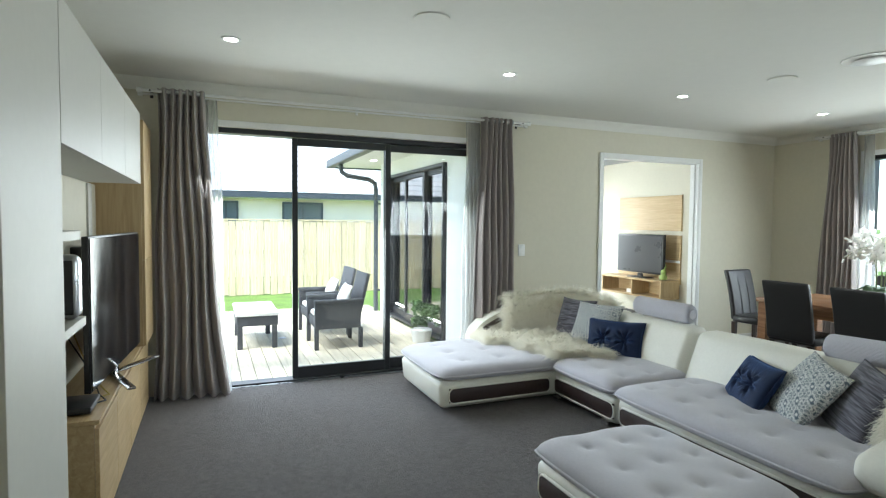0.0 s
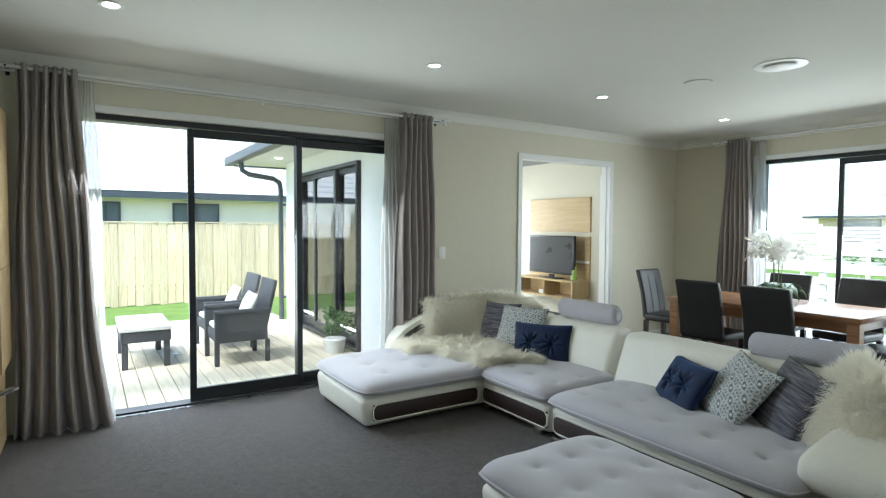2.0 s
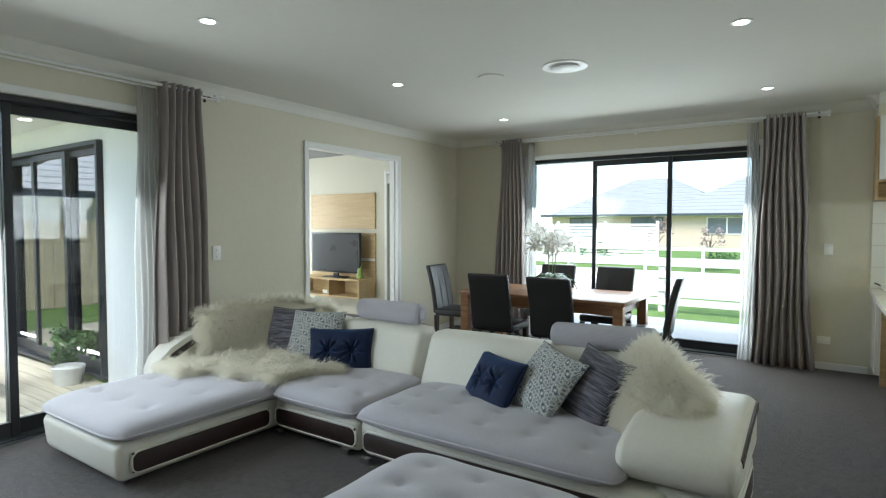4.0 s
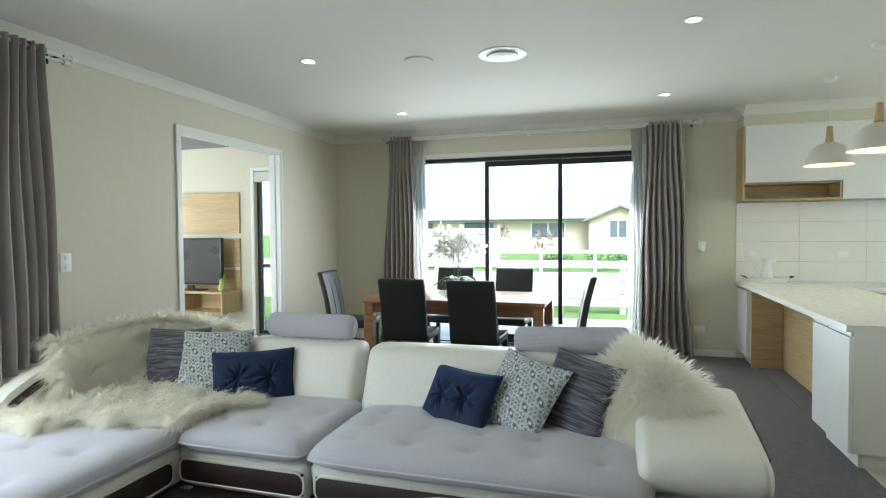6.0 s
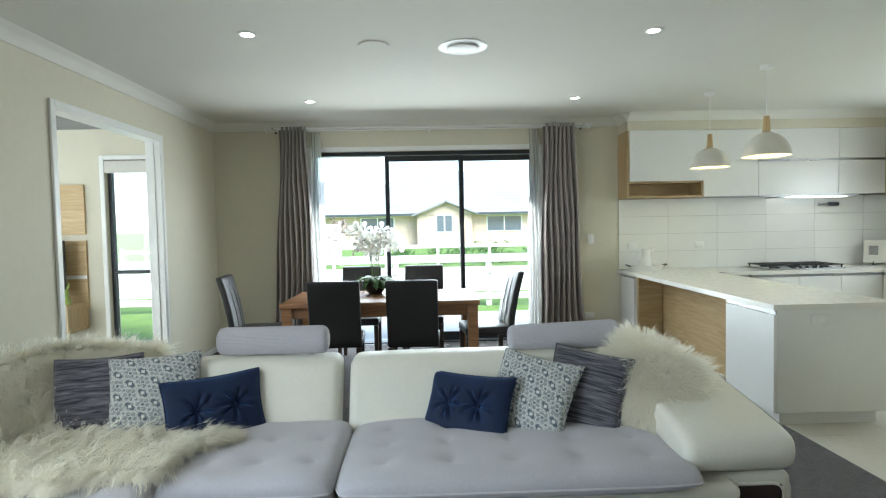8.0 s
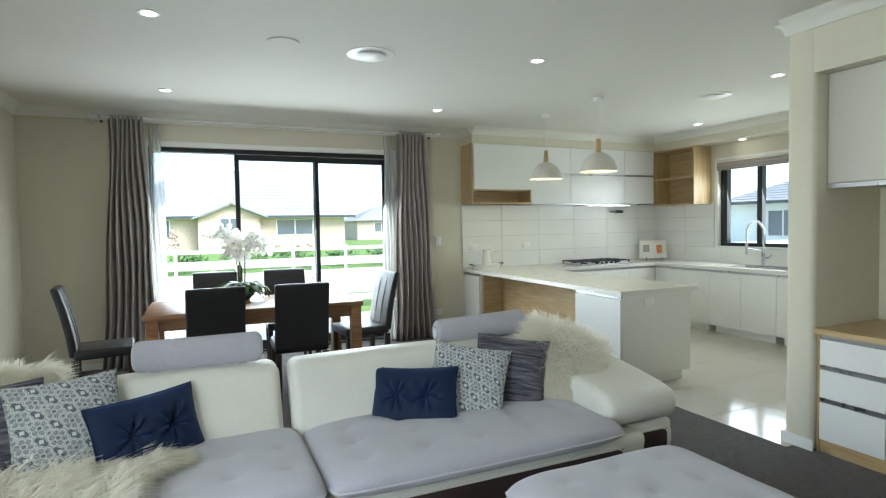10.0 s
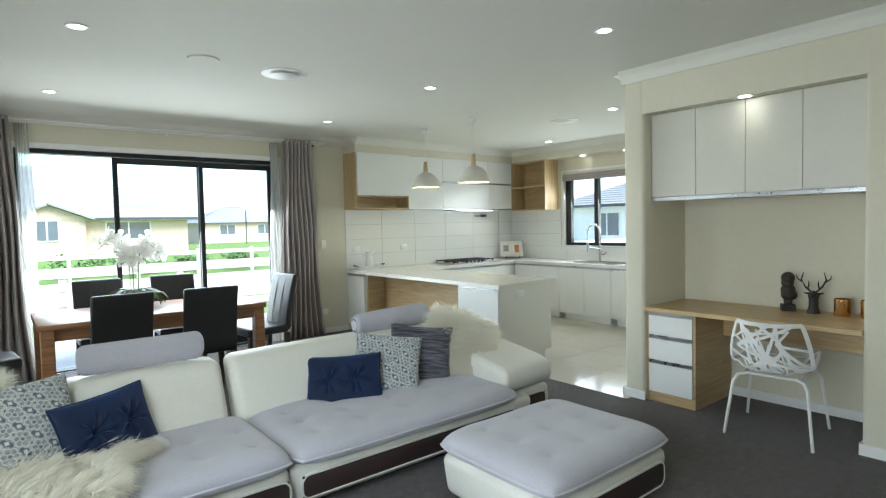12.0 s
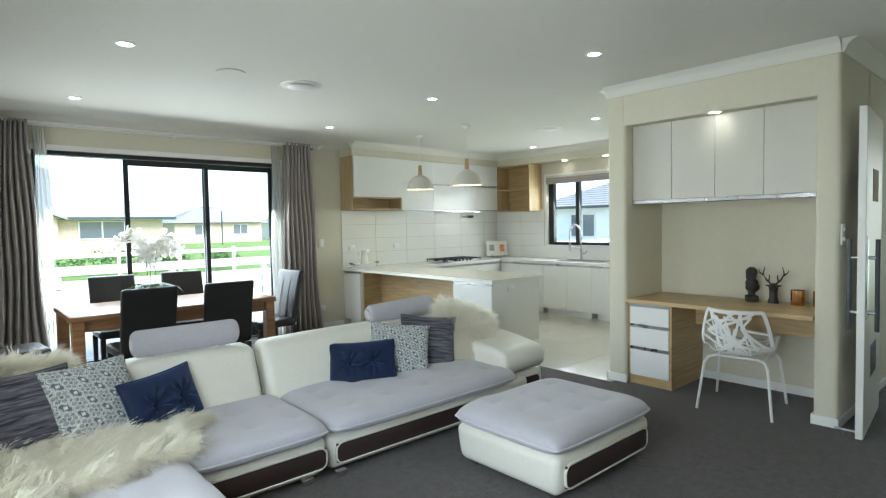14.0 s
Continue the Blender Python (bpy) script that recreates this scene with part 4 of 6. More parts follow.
bb.faces.new(rings[-1])
part("arm", bb, LEATHER, main)
bb = bmesh.new()
edge = [(y - 3.2, z - 0.03) for y, z in prof[5:10]]
top = [bb.verts.new((1.289, y, z)) for y, z in edge]
low = [bb.verts.new((1.289, y + 0.03, z - 0.045)) for y, z in edge]
for k in range(len(edge) - 1):
    bb.faces.new((top[k], top[k + 1], low[k + 1], low[k]))
r_ = bmesh.ops.extrude_face_region(bb, geom=bb.faces[:])
bmesh.ops.translate(bb, vec=(-0.02, 0, 0), verts=[v for v in r_["geom"] if isinstance(v, bmesh.types.BMVert)])
part("arm_stripe", bb, BROWN, main, "curved dark brown leather stripe")
part("arm_base", move(box(-0.20, 0.145, -0.285, 0.42, 0.05, 0.268, 0.03, 3), W(-0.87, 3.24)), LEATHER, main)
inlay(0.24, 0.13, BROWN, main, W(-0.895, 2.953, 0.155))
inlay(0.62, 0.13, BROWN, main, W(-0.727, 3.29, 0.155, 90))
for x, y in ((-0.72, -0.34), (0.3, -0.34), (1.1, -0.15), (-0.72, 0.4), (1.2, 0.35)):
    foot(main, x, y)

ott = thing("ottoman", (-1.64, 2.15, 0), "white leather ottoman with grey suede tufted pad and brown inlay", "ottoman", "sections of the corner sofa")
part("base", base_box(0.95, 0.77, 0.255), LEATHER, ott)
inlay(0.82, 0.12, BROWN, ott, pose(0, -0.386, 0.14))
inlay(0.64, 0.12, BROWN, ott, pose(0.477, 0, 0.14, 0, 0, 90))
TU = [(x, y) for x in (-0.26, 0.0, 0.26) for y in (-0.20, 0.02, 0.24)]
p = part("cushion", move(cushion(0.98, 0.80, 0.08, 0.055, TU, 90, 80), pose(0, 0, 0.295)), SUEDE, ott, "grey suede button-tufted pad")
part("piping", move(seam(0.98, 0.80), pose(0, 0, 0.295)), WELT, p)
buttons(TU, 0.08, pose(0, 0, 0.295), p)
for x, y in ((-0.38, -0.28), (0.38, -0.28), (-0.38, 0.28), (0.38, 0.28)):
    foot(ott, x, y)


# ---- pillows ----
def pattern_mat(name, kind):
    m = mat(name, (0.5, 0.5, 0.5), 0.85, 0, 0.03, 8, 0.2, 300, sheen=0.3)
    n, l = m.node_tree.nodes, m.node_tree.links
    b, tc = n["Principled BSDF"], n.new("ShaderNodeTexCoord")
    cr = n.new("ShaderNodeValToRGB")
    if kind == "flowers":
        def op(kind_, a, b_=None):
            q = n.new("ShaderNodeMath")
            q.operation = kind_
            for k, v in enumerate((a, b_)):
                if isinstance(v, (int, float)):
                    q.inputs[k].default_value = v
                elif v is not None:
                    l.new(v, q.inputs[k])
            return q.outputs[0]
        mp, vo, sb, sp = n.new("ShaderNodeMapping"), n.new("ShaderNodeTexVoronoi"), n.new("ShaderNodeVectorMath"), n.new("ShaderNodeSeparateXYZ")
        mp.inputs["Scale"].default_value, mp.inputs["Rotation"].default_value = (12.0, 12.0, 0), (0, 0, radians(45))
        vo.voronoi_dimensions = "2D"
        vo.inputs["Scale"].default_value, vo.inputs["Randomness"].default_value = 1.0, 0.0
        l.new(tc.outputs["Object"], mp.inputs[0]), l.new(mp.outputs[0], vo.inputs["Vector"])
        sb.operation = "SUBTRACT"
        l.new(mp.outputs[0], sb.inputs[0]), l.new(vo.outputs["Position"], sb.inputs[1]), l.new(sb.outputs[0], sp.inputs[0])
        dist = vo.outputs["Distance"]
        angle = op("ARCTAN2", sp.outputs[1], sp.outputs[0])
        petal = op("ABSOLUTE", op("SINE", op("MULTIPLY", angle, 3.0)))
        reach = op("ADD", op("MULTIPLY", petal, 0.13), 0.32)
        outline = op("LESS_THAN", op("ABSOLUTE", op("SUBTRACT", dist, reach)), 0.036)
        outer = op("LESS_THAN", op("ABSOLUTE", op("SUBTRACT", dist, op("ADD", reach, 0.085))), 0.022)
        inner = op("LESS_THAN", op("ABSOLUTE", op("SUBTRACT", dist, 0.13)), 0.026)
        within = op("LESS_THAN", dist, reach)
        vein = op("MULTIPLY", op("LESS_THAN", petal, 0.20), within)
        hatch = op("MULTIPLY", op("GREATER_THAN", op("SINE", op("MULTIPLY", angle, 30.0)), 0.45), op("MULTIPLY", within, op("GREATER_THAN", dist, 0.17)))
        white = op("MAXIMUM", op("MAXIMUM", outline, outer), op("MAXIMUM", inner, op("MAXIMUM", vein, hatch)))
        white = op("MAXIMUM", white, op("GREATER_THAN", dist, 0.61))
        cr.color_ramp.elements[0].color, cr.color_ramp.elements[1].color = (0.10, 0.13, 0.16, 1), (0.62, 0.63, 0.61, 1)
        l.new(white, cr.inputs[0])
    else:
        mp, t = n.new("ShaderNodeMapping"), n.new("ShaderNodeTexNoise")
        mp.inputs["Scale"].default_value = (6, 90, 6)
        l.new(tc.outputs["Object"], mp.inputs[0]), l.new(mp.outputs[0], t.inputs[0])
        t.inputs["Scale"].default_value, t.inputs["Detail"].default_value, t.inputs["Distortion"].default_value = 1.0, 4, 0.6
        cr.color_ramp.elements[0].position, cr.color_ramp.elements[0].color = 0.38, (0.022, 0.022, 0.034, 1)
        cr.color_ramp.elements[1].position, cr.color_ramp.elements[1].color = 0.68, (0.17, 0.165, 0.20, 1)
        l.new(t.outputs[0], cr.inputs[0])
        bp = n.new("ShaderNodeBump")
        bp.inputs["Strength"].default_value, bp.inputs["Distance"].default_value = 0.8, 0.004
        l.new(t.outputs[0], bp.inputs["Height"]), l.new(bp.outputs[0], b.inputs["Normal"])
    l.new(cr.outputs[0], b.inputs["Base Color"])
    return m


FLOWERS, CRINKLE = pattern_mat("flower_print", "flowers"), pattern_mat("crinkled_cloth", "lines")
VELVET = mat("navy_velvet", (0.007, 0.015, 0.046), 0.65, 0, 0.3, 12, 0.2, 200, spec=0.25, sheen=0.45)
VELVET.node_tree.nodes["Principled BSDF"].inputs["Sheen Tint"].default_value = (0.14, 0.30, 0.75, 1)


def pillow_mesh(w, h, t, tufts=(), n=52):
    bb = bmesh.new()
    vs = {}
    for s in (1, -1):
        for j in range(n + 1):
            for i in range(n + 1):
                u, v = 2 * i / n - 1, 2 * j / n - 1
                x, y = u * (1 - 0.07 * (1 - v * v)) * w / 2, v * (1 - 0.07 * (1 - u * u)) * h / 2
                z = s * t / 2 * max(0, (1 - u ** 2) * (1 - v ** 2)) ** 0.42
                for tx, ty in tufts:
                    r = math.hypot(x - tx, y - ty)
                    a = math.atan2(y - ty, x - tx)
                    z *= 1 - 0.50 * math.exp(-(r / 0.024) ** 2) - 0.25 * math.exp(-(r / 0.08) ** 2)
                    z += s * 0.009 * (math.sin(a * 8) + 0.6 * math.sin(a * 13 + 1)) * math.exp(-((r - 0.055) / 0.035) ** 2) * (1 - u ** 4) * (1 - v ** 6)
                z += s * 0.006 * noise.noise(Vector((x * 9, y * 9, w * 7 + t))) * (1 - u ** 4) * (1 - v ** 4)
                vs[s, i, j] = bb.verts.new((x, y, z))
        for j in range(n):
            for i in range(n):
                q = (vs[s, i, j], vs[s, i + 1, j], vs[s, i + 1, j + 1], vs[s, i, j + 1])
                bb.faces.new(q if s > 0 else q[::-1])
    bmesh.ops.remove_doubles(bb, verts=bb.verts, dist=0.0008)
    return bb


def pillow_rim(w, h):
    pts = [(u * (1 - 0.07 * (1 - v * v)) * w / 2, v * (1 - 0.07 * (1 - u * u)) * h / 2, 0) for u, v in
           [(-1 + k / 6, -1) for k in range(12)] + [(1, -1 + k / 6) for k in range(12)] + [(1 - k / 6, 1) for k in range(12)] + [(-1, 1 - k / 6) for k in range(13)]]
    return tube(pts, 0.006, 6)


def pillow(m, w, h, t, cover, label, tufts=(), group="pillows on the sofa"):
    p = thing("pillow", m, label, "pillow", group)
    part("cover", pillow_mesh(w, h, t, tufts, 84 if tufts else 52), cover, p)
    part("piping", pillow_rim(w, h), cover, p)
    for tx, ty in tufts:
        part("button", move(lathe([(0.0, 0.012), (0.009, 0.009), (0.012, 0.0), (0.0, -0.004)], 12), Matrix.Translation((tx, ty, t * 0.145))), cover, p)
    return p


pillow(pose(-4.13, 3.47, 0.55, 68, 0, 8) @ pose(0, 0, 0, 0, 0, 2), 0.44, 0.44, 0.15, CRINKLE, "charcoal crinkled cloth pillow leaning on the back")
pillow(pose(-3.82, 3.48, 0.555, 60, 0, 22), 0.45, 0.44, 0.15, FLOWERS, "grey and white flower print square pillow")
pillow(pose(-3.50, 3.44, 0.485, 68, 0, 30) @ pose(0, 0, 0, 0, 0, 1), 0.50, 0.35, 0.15, VELVET, "navy velvet oblong pillow with two buttons", ((-0.09, 0), (0.10, 0)))
pillow(pose(-2.165, 3.45, 0.458, 58, 0, -29) @ pose(0, 0, 0, 0, 0, 1), 0.49, 0.345, 0.15, VELVET, "navy velvet oblong pillow with two buttons", ((-0.10, 0), (0.07, 0)))
pillow(pose(-1.825, 3.46, 0.505, 52, 0, -28) @ pose(0, 0, 0, 0, 0, -9), 0.46, 0.45, 0.15, FLOWERS, "grey and white flower print square pillow")
pillow(pose(-1.525, 3.48, 0.515, 62, 0, -34) @ pose(0, 0, 0, 0, 0, -6), 0.45, 0.44, 0.15, CRINKLE, "charcoal crinkled cloth pillow leaning on the back")

FUR = mat("fleece_fur", (0.97, 0.95, 0.87), 0.8, 0, 0.06, 9, 0, 100, sheen=0.5)


fn, fl_ = FUR.node_tree.nodes, FUR.node_tree.links
ftl, fmx = fn.new("ShaderNodeBsdfTranslucent"), fn.new("ShaderNodeMixShader")
ftl.inputs[0].default_value = (0.98, 0.955, 0.87, 1)
fmx.inputs[0].default_value = 0.5
fl_.new(fn["Principled BSDF"].outputs[0], fmx.inputs[1])
fl_.new(ftl.outputs[0], fmx.inputs[2])
fl_.new(fmx.outputs[0], fn["Material Output"].inputs[0])


def fur(points, seed, length=0.115):
    """Shaggy wavy locks, strands drawn together at the tip, rooted at points (place, normal, flow)."""
    rnd = random.Random(seed)
    verts, faces = [], []
    for p, nrm, flow in points:
        lock = Vector((rnd.gauss(0, 0.33), rnd.gauss(0, 0.33), rnd.gauss(0, 0.18)))
        d = (nrm * 0.6 + flow + lock).normalized()
        ln = length * rnd.uniform(0.55, 1.35)
        turn = Vector((rnd.gauss(0, 1), rnd.gauss(0, 1), rnd.gauss(0, 0.6))).normalized()
        droop = (flow * 0.4 - Vector((0, 0, 0.35))) * ln * 0.55
        for _ in range(7):
            o = p + Vector((rnd.gauss(0, 0.010), rnd.gauss(0, 0.010), rnd.gauss(0, 0.004)))
            stray = Vector((rnd.gauss(0, 1), rnd.gauss(0, 1), rnd.gauss(0, 1))) * ln * 0.06
            side = d.cross(Vector((rnd.random(), rnd.random(), 1))).normalized() * 0.0023
            m1 = o + d * ln * 0.36 + turn * ln * 0.07 + stray * 0.5
            m2 = p + d * ln * 0.70 - turn * ln * 0.05 + droop * 0.45 + stray + (o - p) * 0.5
            tip = p + d * ln + turn * ln * 0.05 + droop + stray * 1.3
            k = len(verts)
            verts += [o - side, o + side, m1 + side, m1 - side, m2 + side * 0.7, m2 - side * 0.7, tip]
            faces += [(k, k + 1, k + 2, k + 3), (k + 3, k + 2, k + 4, k + 5), (k + 5, k + 4, k + 6)]
    me = bpy.data.meshes.new("fur")
    me.from_pydata([tuple(v) for v in verts], [], faces)
    me.materials.append(FUR)
    return me


def along(points, s):
    """A soft line through points, s from 0 to 1."""
    f = s * (len(points) - 1)
    i = min(int(f), len(points) - 2)
    q = f - i
    q = 0.5 * q + 0.5 * q * q * (3 - 2 * q)
    return Vector(points[i]).lerp(Vector(points[i + 1]), q)


# lines of the fleece round the sofa's inner corner: behind the top, top, foot, front edge
TH_BACK = [(-4.70, 2.98, 0.66), (-4.71, 3.45, 0.66), (-4.62, 3.84, 0.66), (-4.28, 3.88, 0.66), (-3.98, 3.88, 0.64)]
TH_TOP = [(-4.56, 2.98, 0.70), (-4.56, 3.40, 0.735), (-4.46, 3.68, 0.735), (-4.26, 3.74, 0.725), (-3.98, 3.74, 0.715)]
TH_FOOT = [(-4.43, 2.90, 0.40), (-4.41, 3.20, 0.40), (-4.32, 3.40, 0.40), (-4.10, 3.46, 0.40), (-3.86, 3.46, 0.40)]
TH_EDGE = [(-4.49, 2.66, 0.39), (-4.24, 2.66, 0.39), (-3.92, 2.78, 0.39), (-3.62, 2.98, 0.39), (-3.38, 3.30, 0.39)]


def throw_surface(u, v):
    """The fleece over the corner: u round the corner, v from behind the top down and over the seat."""
    if v < 0.10:
        q = v / 0.10
        p = along(TH_BACK, u).lerp(along(TH_TOP, u), q)
        p.z += 0.03 * math.sin(math.pi * q * 0.5)
    elif v < 0.46:
        q = (v - 0.10) / 0.36
        p = along(TH_TOP, u).lerp(along(TH_FOOT, u), q)
        p.z += 0.03 * (1 - q)
    else:
        q = (v - 0.46) / 0.54
        wave = 1 + 0.10 * math.sin(u * 11) + 0.06 * math.sin(u * 27 + 1)
        p = along(TH_FOOT, u).lerp(along(TH_EDGE, u), min(q * wave, 1.12))
    p += Vector((0.3, -0.4, 0.5)) * 0.018 * noise.noise(p * 6)
    out = Vector((-4.0, 3.0, 0)) - Vector((p.x, p.y, 0))
    out = out.normalized() if out.length > 0.2 else Vector((0.3, -0.3, 0))
    if v < 0.10:
        return p, Vector((0, 0.0, 1))
    if v < 0.46:
        return p, out * 0.8 + Vector((0, 0, 0.5))
    return p, out * 0.1 + Vector((0, 0, 0.5))


th = thing("fur_throw", (-4.0, 3.2, 0.4), "long-haired cream fleece throw over the sofa corner", "throw")
bb = bmesh.new()
NU, NV = 34, 40
vs = [[bb.verts.new(throw_surface(i / NU, j / NV)[0] - Vector((-4.0, 3.2, 0.4))) for i in range(NU + 1)] for j in range(NV + 1)]
for j in range(NV):
    for i in range(NU):
        bb.faces.new((vs[j][i], vs[j][i + 1], vs[j + 1][i + 1], vs[j + 1][i]))
hide = part("hide", bb, FUR, th)
md = hide.modifiers.new("thick", "SOLIDIFY")
md.thickness = 0.012
rnd = random.Random(3)
pts = []
for _ in range(13000):
    u, v = rnd.random(), rnd.random()
    if rnd.random() < 0.16:
        if rnd.random() < 0.5:
            v = rnd.uniform(0.97, 1)
        else:
            u = rnd.choice((rnd.uniform(0, 0.03), rnd.uniform(0.97, 1)))
    p, nrm = throw_surface(u, v)
    ahead = (along(TH_EDGE, u) - along(TH_FOOT, u)).normalized()
    flow = ahead * (0.35 if v < 0.46 else 0.75) - Vector((0, 0, 0.35 if 0.1 < v < 0.46 else 0.0)) + (Vector((0.6, 0, 0)) if u > 0.93 else Vector())
    pts.append((p - Vector((-4.0, 3.2, 0.4)), nrm, flow))
ob = new("fur", fur(pts, 5))
ob.parent = th
fp = thing("fur_pillow", pose(-1.20, 3.46, 0.535, 58, 0, -30) @ pose(0, 0, 0, 0, 0, -24), "shaggy cream fleece pillow leaning against the arm", "pillow", "pillows on the sofa")
part("cover", pillow_mesh(0.40, 0.40, 0.16, (), 20), FUR, fp)
pts = []
for _ in range(6000):
    u, v = rnd.uniform(-1, 1), rnd.uniform(-1, 1)
    s = 1 if rnd.random() < 0.75 else -1
    z = s * 0.08 * max(0, (1 - u * u) * (1 - v * v)) ** 0.42
    pts.append((Vector((u * 0.19, v * 0.19, z)), Vector((u * 0.6, v * 0.6, s * 0.8)), Vector((0.1 + 0.5 * u, -0.35 + 0.5 * v, 0))))
ob = new("fur", fur(pts, 6, 0.11))
ob.parent = fp

# ---- dining table and chairs ----
tb = thing("dining_table", (-2.79, 5.85, 0), "warm brown hardwood dining table with square legs", "table")
part("tabletop", box(-0.88, 0.88, -0.46, 0.46, 0.715, 0.76, 0.006, 2), TABLE, tb, "polished timber top")
for y in (-0.40, 0.375):
    part("apron", box(-0.78, 0.78, y, y + 0.025, 0.62, 0.713, 0.003, 1), TABLE, tb)
for x in (-0.80, 0.775):
    part("apron", box(x, x + 0.025, -0.37, 0.37, 0.62, 0.713, 0.003, 1), TABLE, tb)
for x in (-0.82, 0.82):
    for y in (-0.40, 0.40):
        part("leg", box(x - 0.045, x + 0.045, y - 0.045, y + 0.045, 0.0, 0.713, 0.004, 1), TABLE, tb)


def dining_chair(m):
    """High-backed leather chair; the sitter faces +y."""
    t = thing("dining_chair", m, "high-backed dark leather dining chair with timber legs", "chair", "chairs round the dining table")
    bb = box(-0.215, 0.215, -0.03, 0.03, 0.42, 0.975, 0.018, 3)
    bmesh.ops.subdivide_edges(bb, edges=[e for e in bb.edges if abs(e.verts[0].co.z - e.verts[1].co.z) > 0.3], cuts=8, use_grid_fill=True)
    for v in bb.verts:
        k = (v.co.z - 0.42) / 0.55
        v.co.y += -0.205 - 0.05 * k - 0.06 * k * k
    part("backrest", bb, BLACKLEATHER, t)
    for x in (-0.07, 0.07):
        part("stitching", tube([(x, -0.172 - 0.05 * k - 0.06 * k * k, 0.45 + 0.5 * k) for k in [j / 8 for j in range(9)]], 0.003, 5), BLACKLEATHER, t)
    part("seat", box(-0.22, 0.22, -0.21, 0.22, 0.395, 0.475, 0.022, 3), BLACKLEATHER, t)
    for x in (-0.19, 0.19):
        for y in (-0.20, 0.19):
            q = bmesh.new()
            bmesh.ops.create_cone(q, cap_ends=True, segments=4, radius1=0.024, radius2=0.032, depth=0.395)
            part("leg", move(q, pose(x, y, 0.1975, 0, 0, 45)), DARKWOOD, t)
    return t


DARKWOOD = wood("dark_chair_timber", (0.02, 0.012, 0.008), (0.05, 0.03, 0.02), 2, 3, 0.35)
c0 = dining_chair(pose(-3.16, 5.40, 0.006, 0, 0, 3))
for x, y, r in ((-2.49, 5.37, -2), (-4.0, 5.92, -84), (-1.83, 5.80, 96), (-3.10, 6.46, 180), (-2.42, 6.46, 177)):
    copy_thing(c0, pose(x, y, 0.006, 0, 0, r))
for x in (-6.62, -7.42):
    pillow(pose(x + 0.02, 1.74, 0.545, 68, 0, 0), 0.40, 0.34, 0.13, DCUSH, "pale grey outdoor pillow on the wicker chair", (), "pillows on the deck chairs")

# ---- kitchen ----
BT = 0.85
b = bmesh.new()
pl = [(-0.07, 4.13), (0.80, 4.13), (0.80, 6.50), (2.66, 6.50), (2.66, 2.88), (XS, 2.88), (XS, YW), (-0.07, YW)]
lo = [b.verts.new((x, y, BT - 0.04)) for x, y in pl]
hi = [b.verts.new((x, y, BT)) for x, y in pl]
b.faces.new(lo[::-1])
b.faces.new(hi)
for k in range(8):
    b.faces.new((lo[k], lo[(k + 1) % 8], hi[(k + 1) % 8], hi[k]))
bmesh.ops.bevel(b, geom=[e for e in b.edges if e.calc_face_angle(0) > 0.5], offset=0.004, segments=2, affect="EDGES")
tagged(mesh("worktop", b, STONE, False), "pale stone worktop running round the kitchen", "worktop")


def unit(name, x0, x1, y0, y1, z0, z1, face, doors, label, handle=True, body=WHITE, kick=True):
    """A floor cabinet: body, plinth, doors with a dark finger rail. face: outward direction of the doors."""
    t = thing(name, ((x0 + x1) / 2, (y0 + y1) / 2, 0), label, "cabinet", "kitchen floor cabinets")
    cx, cy = (x0 + x1) / 2, (y0 + y1) / 2
    part("body", box(x0 - cx, x1 - cx, y0 - cy, y1 - cy, z0, z1, 0.002, 1), body, t)
    if kick:
        ins = 0.05
        part("plinth", box(x0 - cx + ins, x1 - cx - ins, y0 - cy + ins, y1 - cy - ins, 0.0, z0), body, t)
    along = 1 if face[0] else 0
    lo_, hi_ = ((y0, y1) if along else (x0, x1))
    n = doors
    for k in range(n):
        a, c = lo_ + (hi_ - lo_) * k / n + 0.002, lo_ + (hi_ - lo_) * (k + 1) / n - 0.002
        if along:
            f = x0 if face[0] < 0 else x1
            xs = (f - 0.02, f) if face[0] < 0 else (f, f + 0.02)
            d = part("door", box(xs[0] - cx, xs[1] - cx, a - cy, c - cy, z0 + 0.003, z1 - 0.035, 0.0015, 1), WHITE, t)
        else:
            f = y0 if face[1] < 0 else y1
            ys = (f - 0.02, f) if face[1] < 0 else (f, f + 0.02)
            d = part("door", box(a - cx, c - cx, ys[0] - cy, ys[1] - cy, z0 + 0.003, z1 - 0.035, 0.0015, 1), WHITE, t)
    if handle:
        if along:
            xs = (f - 0.012, f + 0.001) if face[0] < 0 else (f - 0.001, f + 0.012)
            part("finger_rail", box(xs[0] - cx, xs[1] - cx, lo_ - cy, hi_ - cy, z1 - 0.030, z1 - 0.004), STEEL, t, "recessed metal finger rail")
        else:
            ys = (f - 0.012, f + 0.001) if face[1] < 0 else (f - 0.001, f + 0.012)
            part("finger_rail", box(lo_ - cx, hi_ - cx, ys[0] - cy, ys[1] - cy, z1 - 0.030, z1 - 0.004), STEEL, t, "recessed metal finger rail")
    return t


Z0, Z1 = 0.10, BT - 0.042
unit("kitchen_cabinet", -0.02, 0.76, 4.17, 4.78, Z0, Z1, (-1, 0), 1, "white gloss end cabinet of the peninsula")
unit("kitchen_cabinet", -0.02, 0.40, 6.72, YW - 0.002, Z0, Z1, (-1, 0), 1, "narrow white gloss cabinet beside the wall")
t = thing("peninsula_panel", (0.28, 5.75, 0), "recessed oak panel under the overhanging worktop", "panel")
part("panel", box(0, 0.03, -0.965, 0.965, 0.004, Z1, 0.002, 1), OAK_Y, t)
part("side_panel", box(-0.28, -0.002, 0.935, 0.965, 0.004, Z1, 0.002, 1), OAK_X, t)
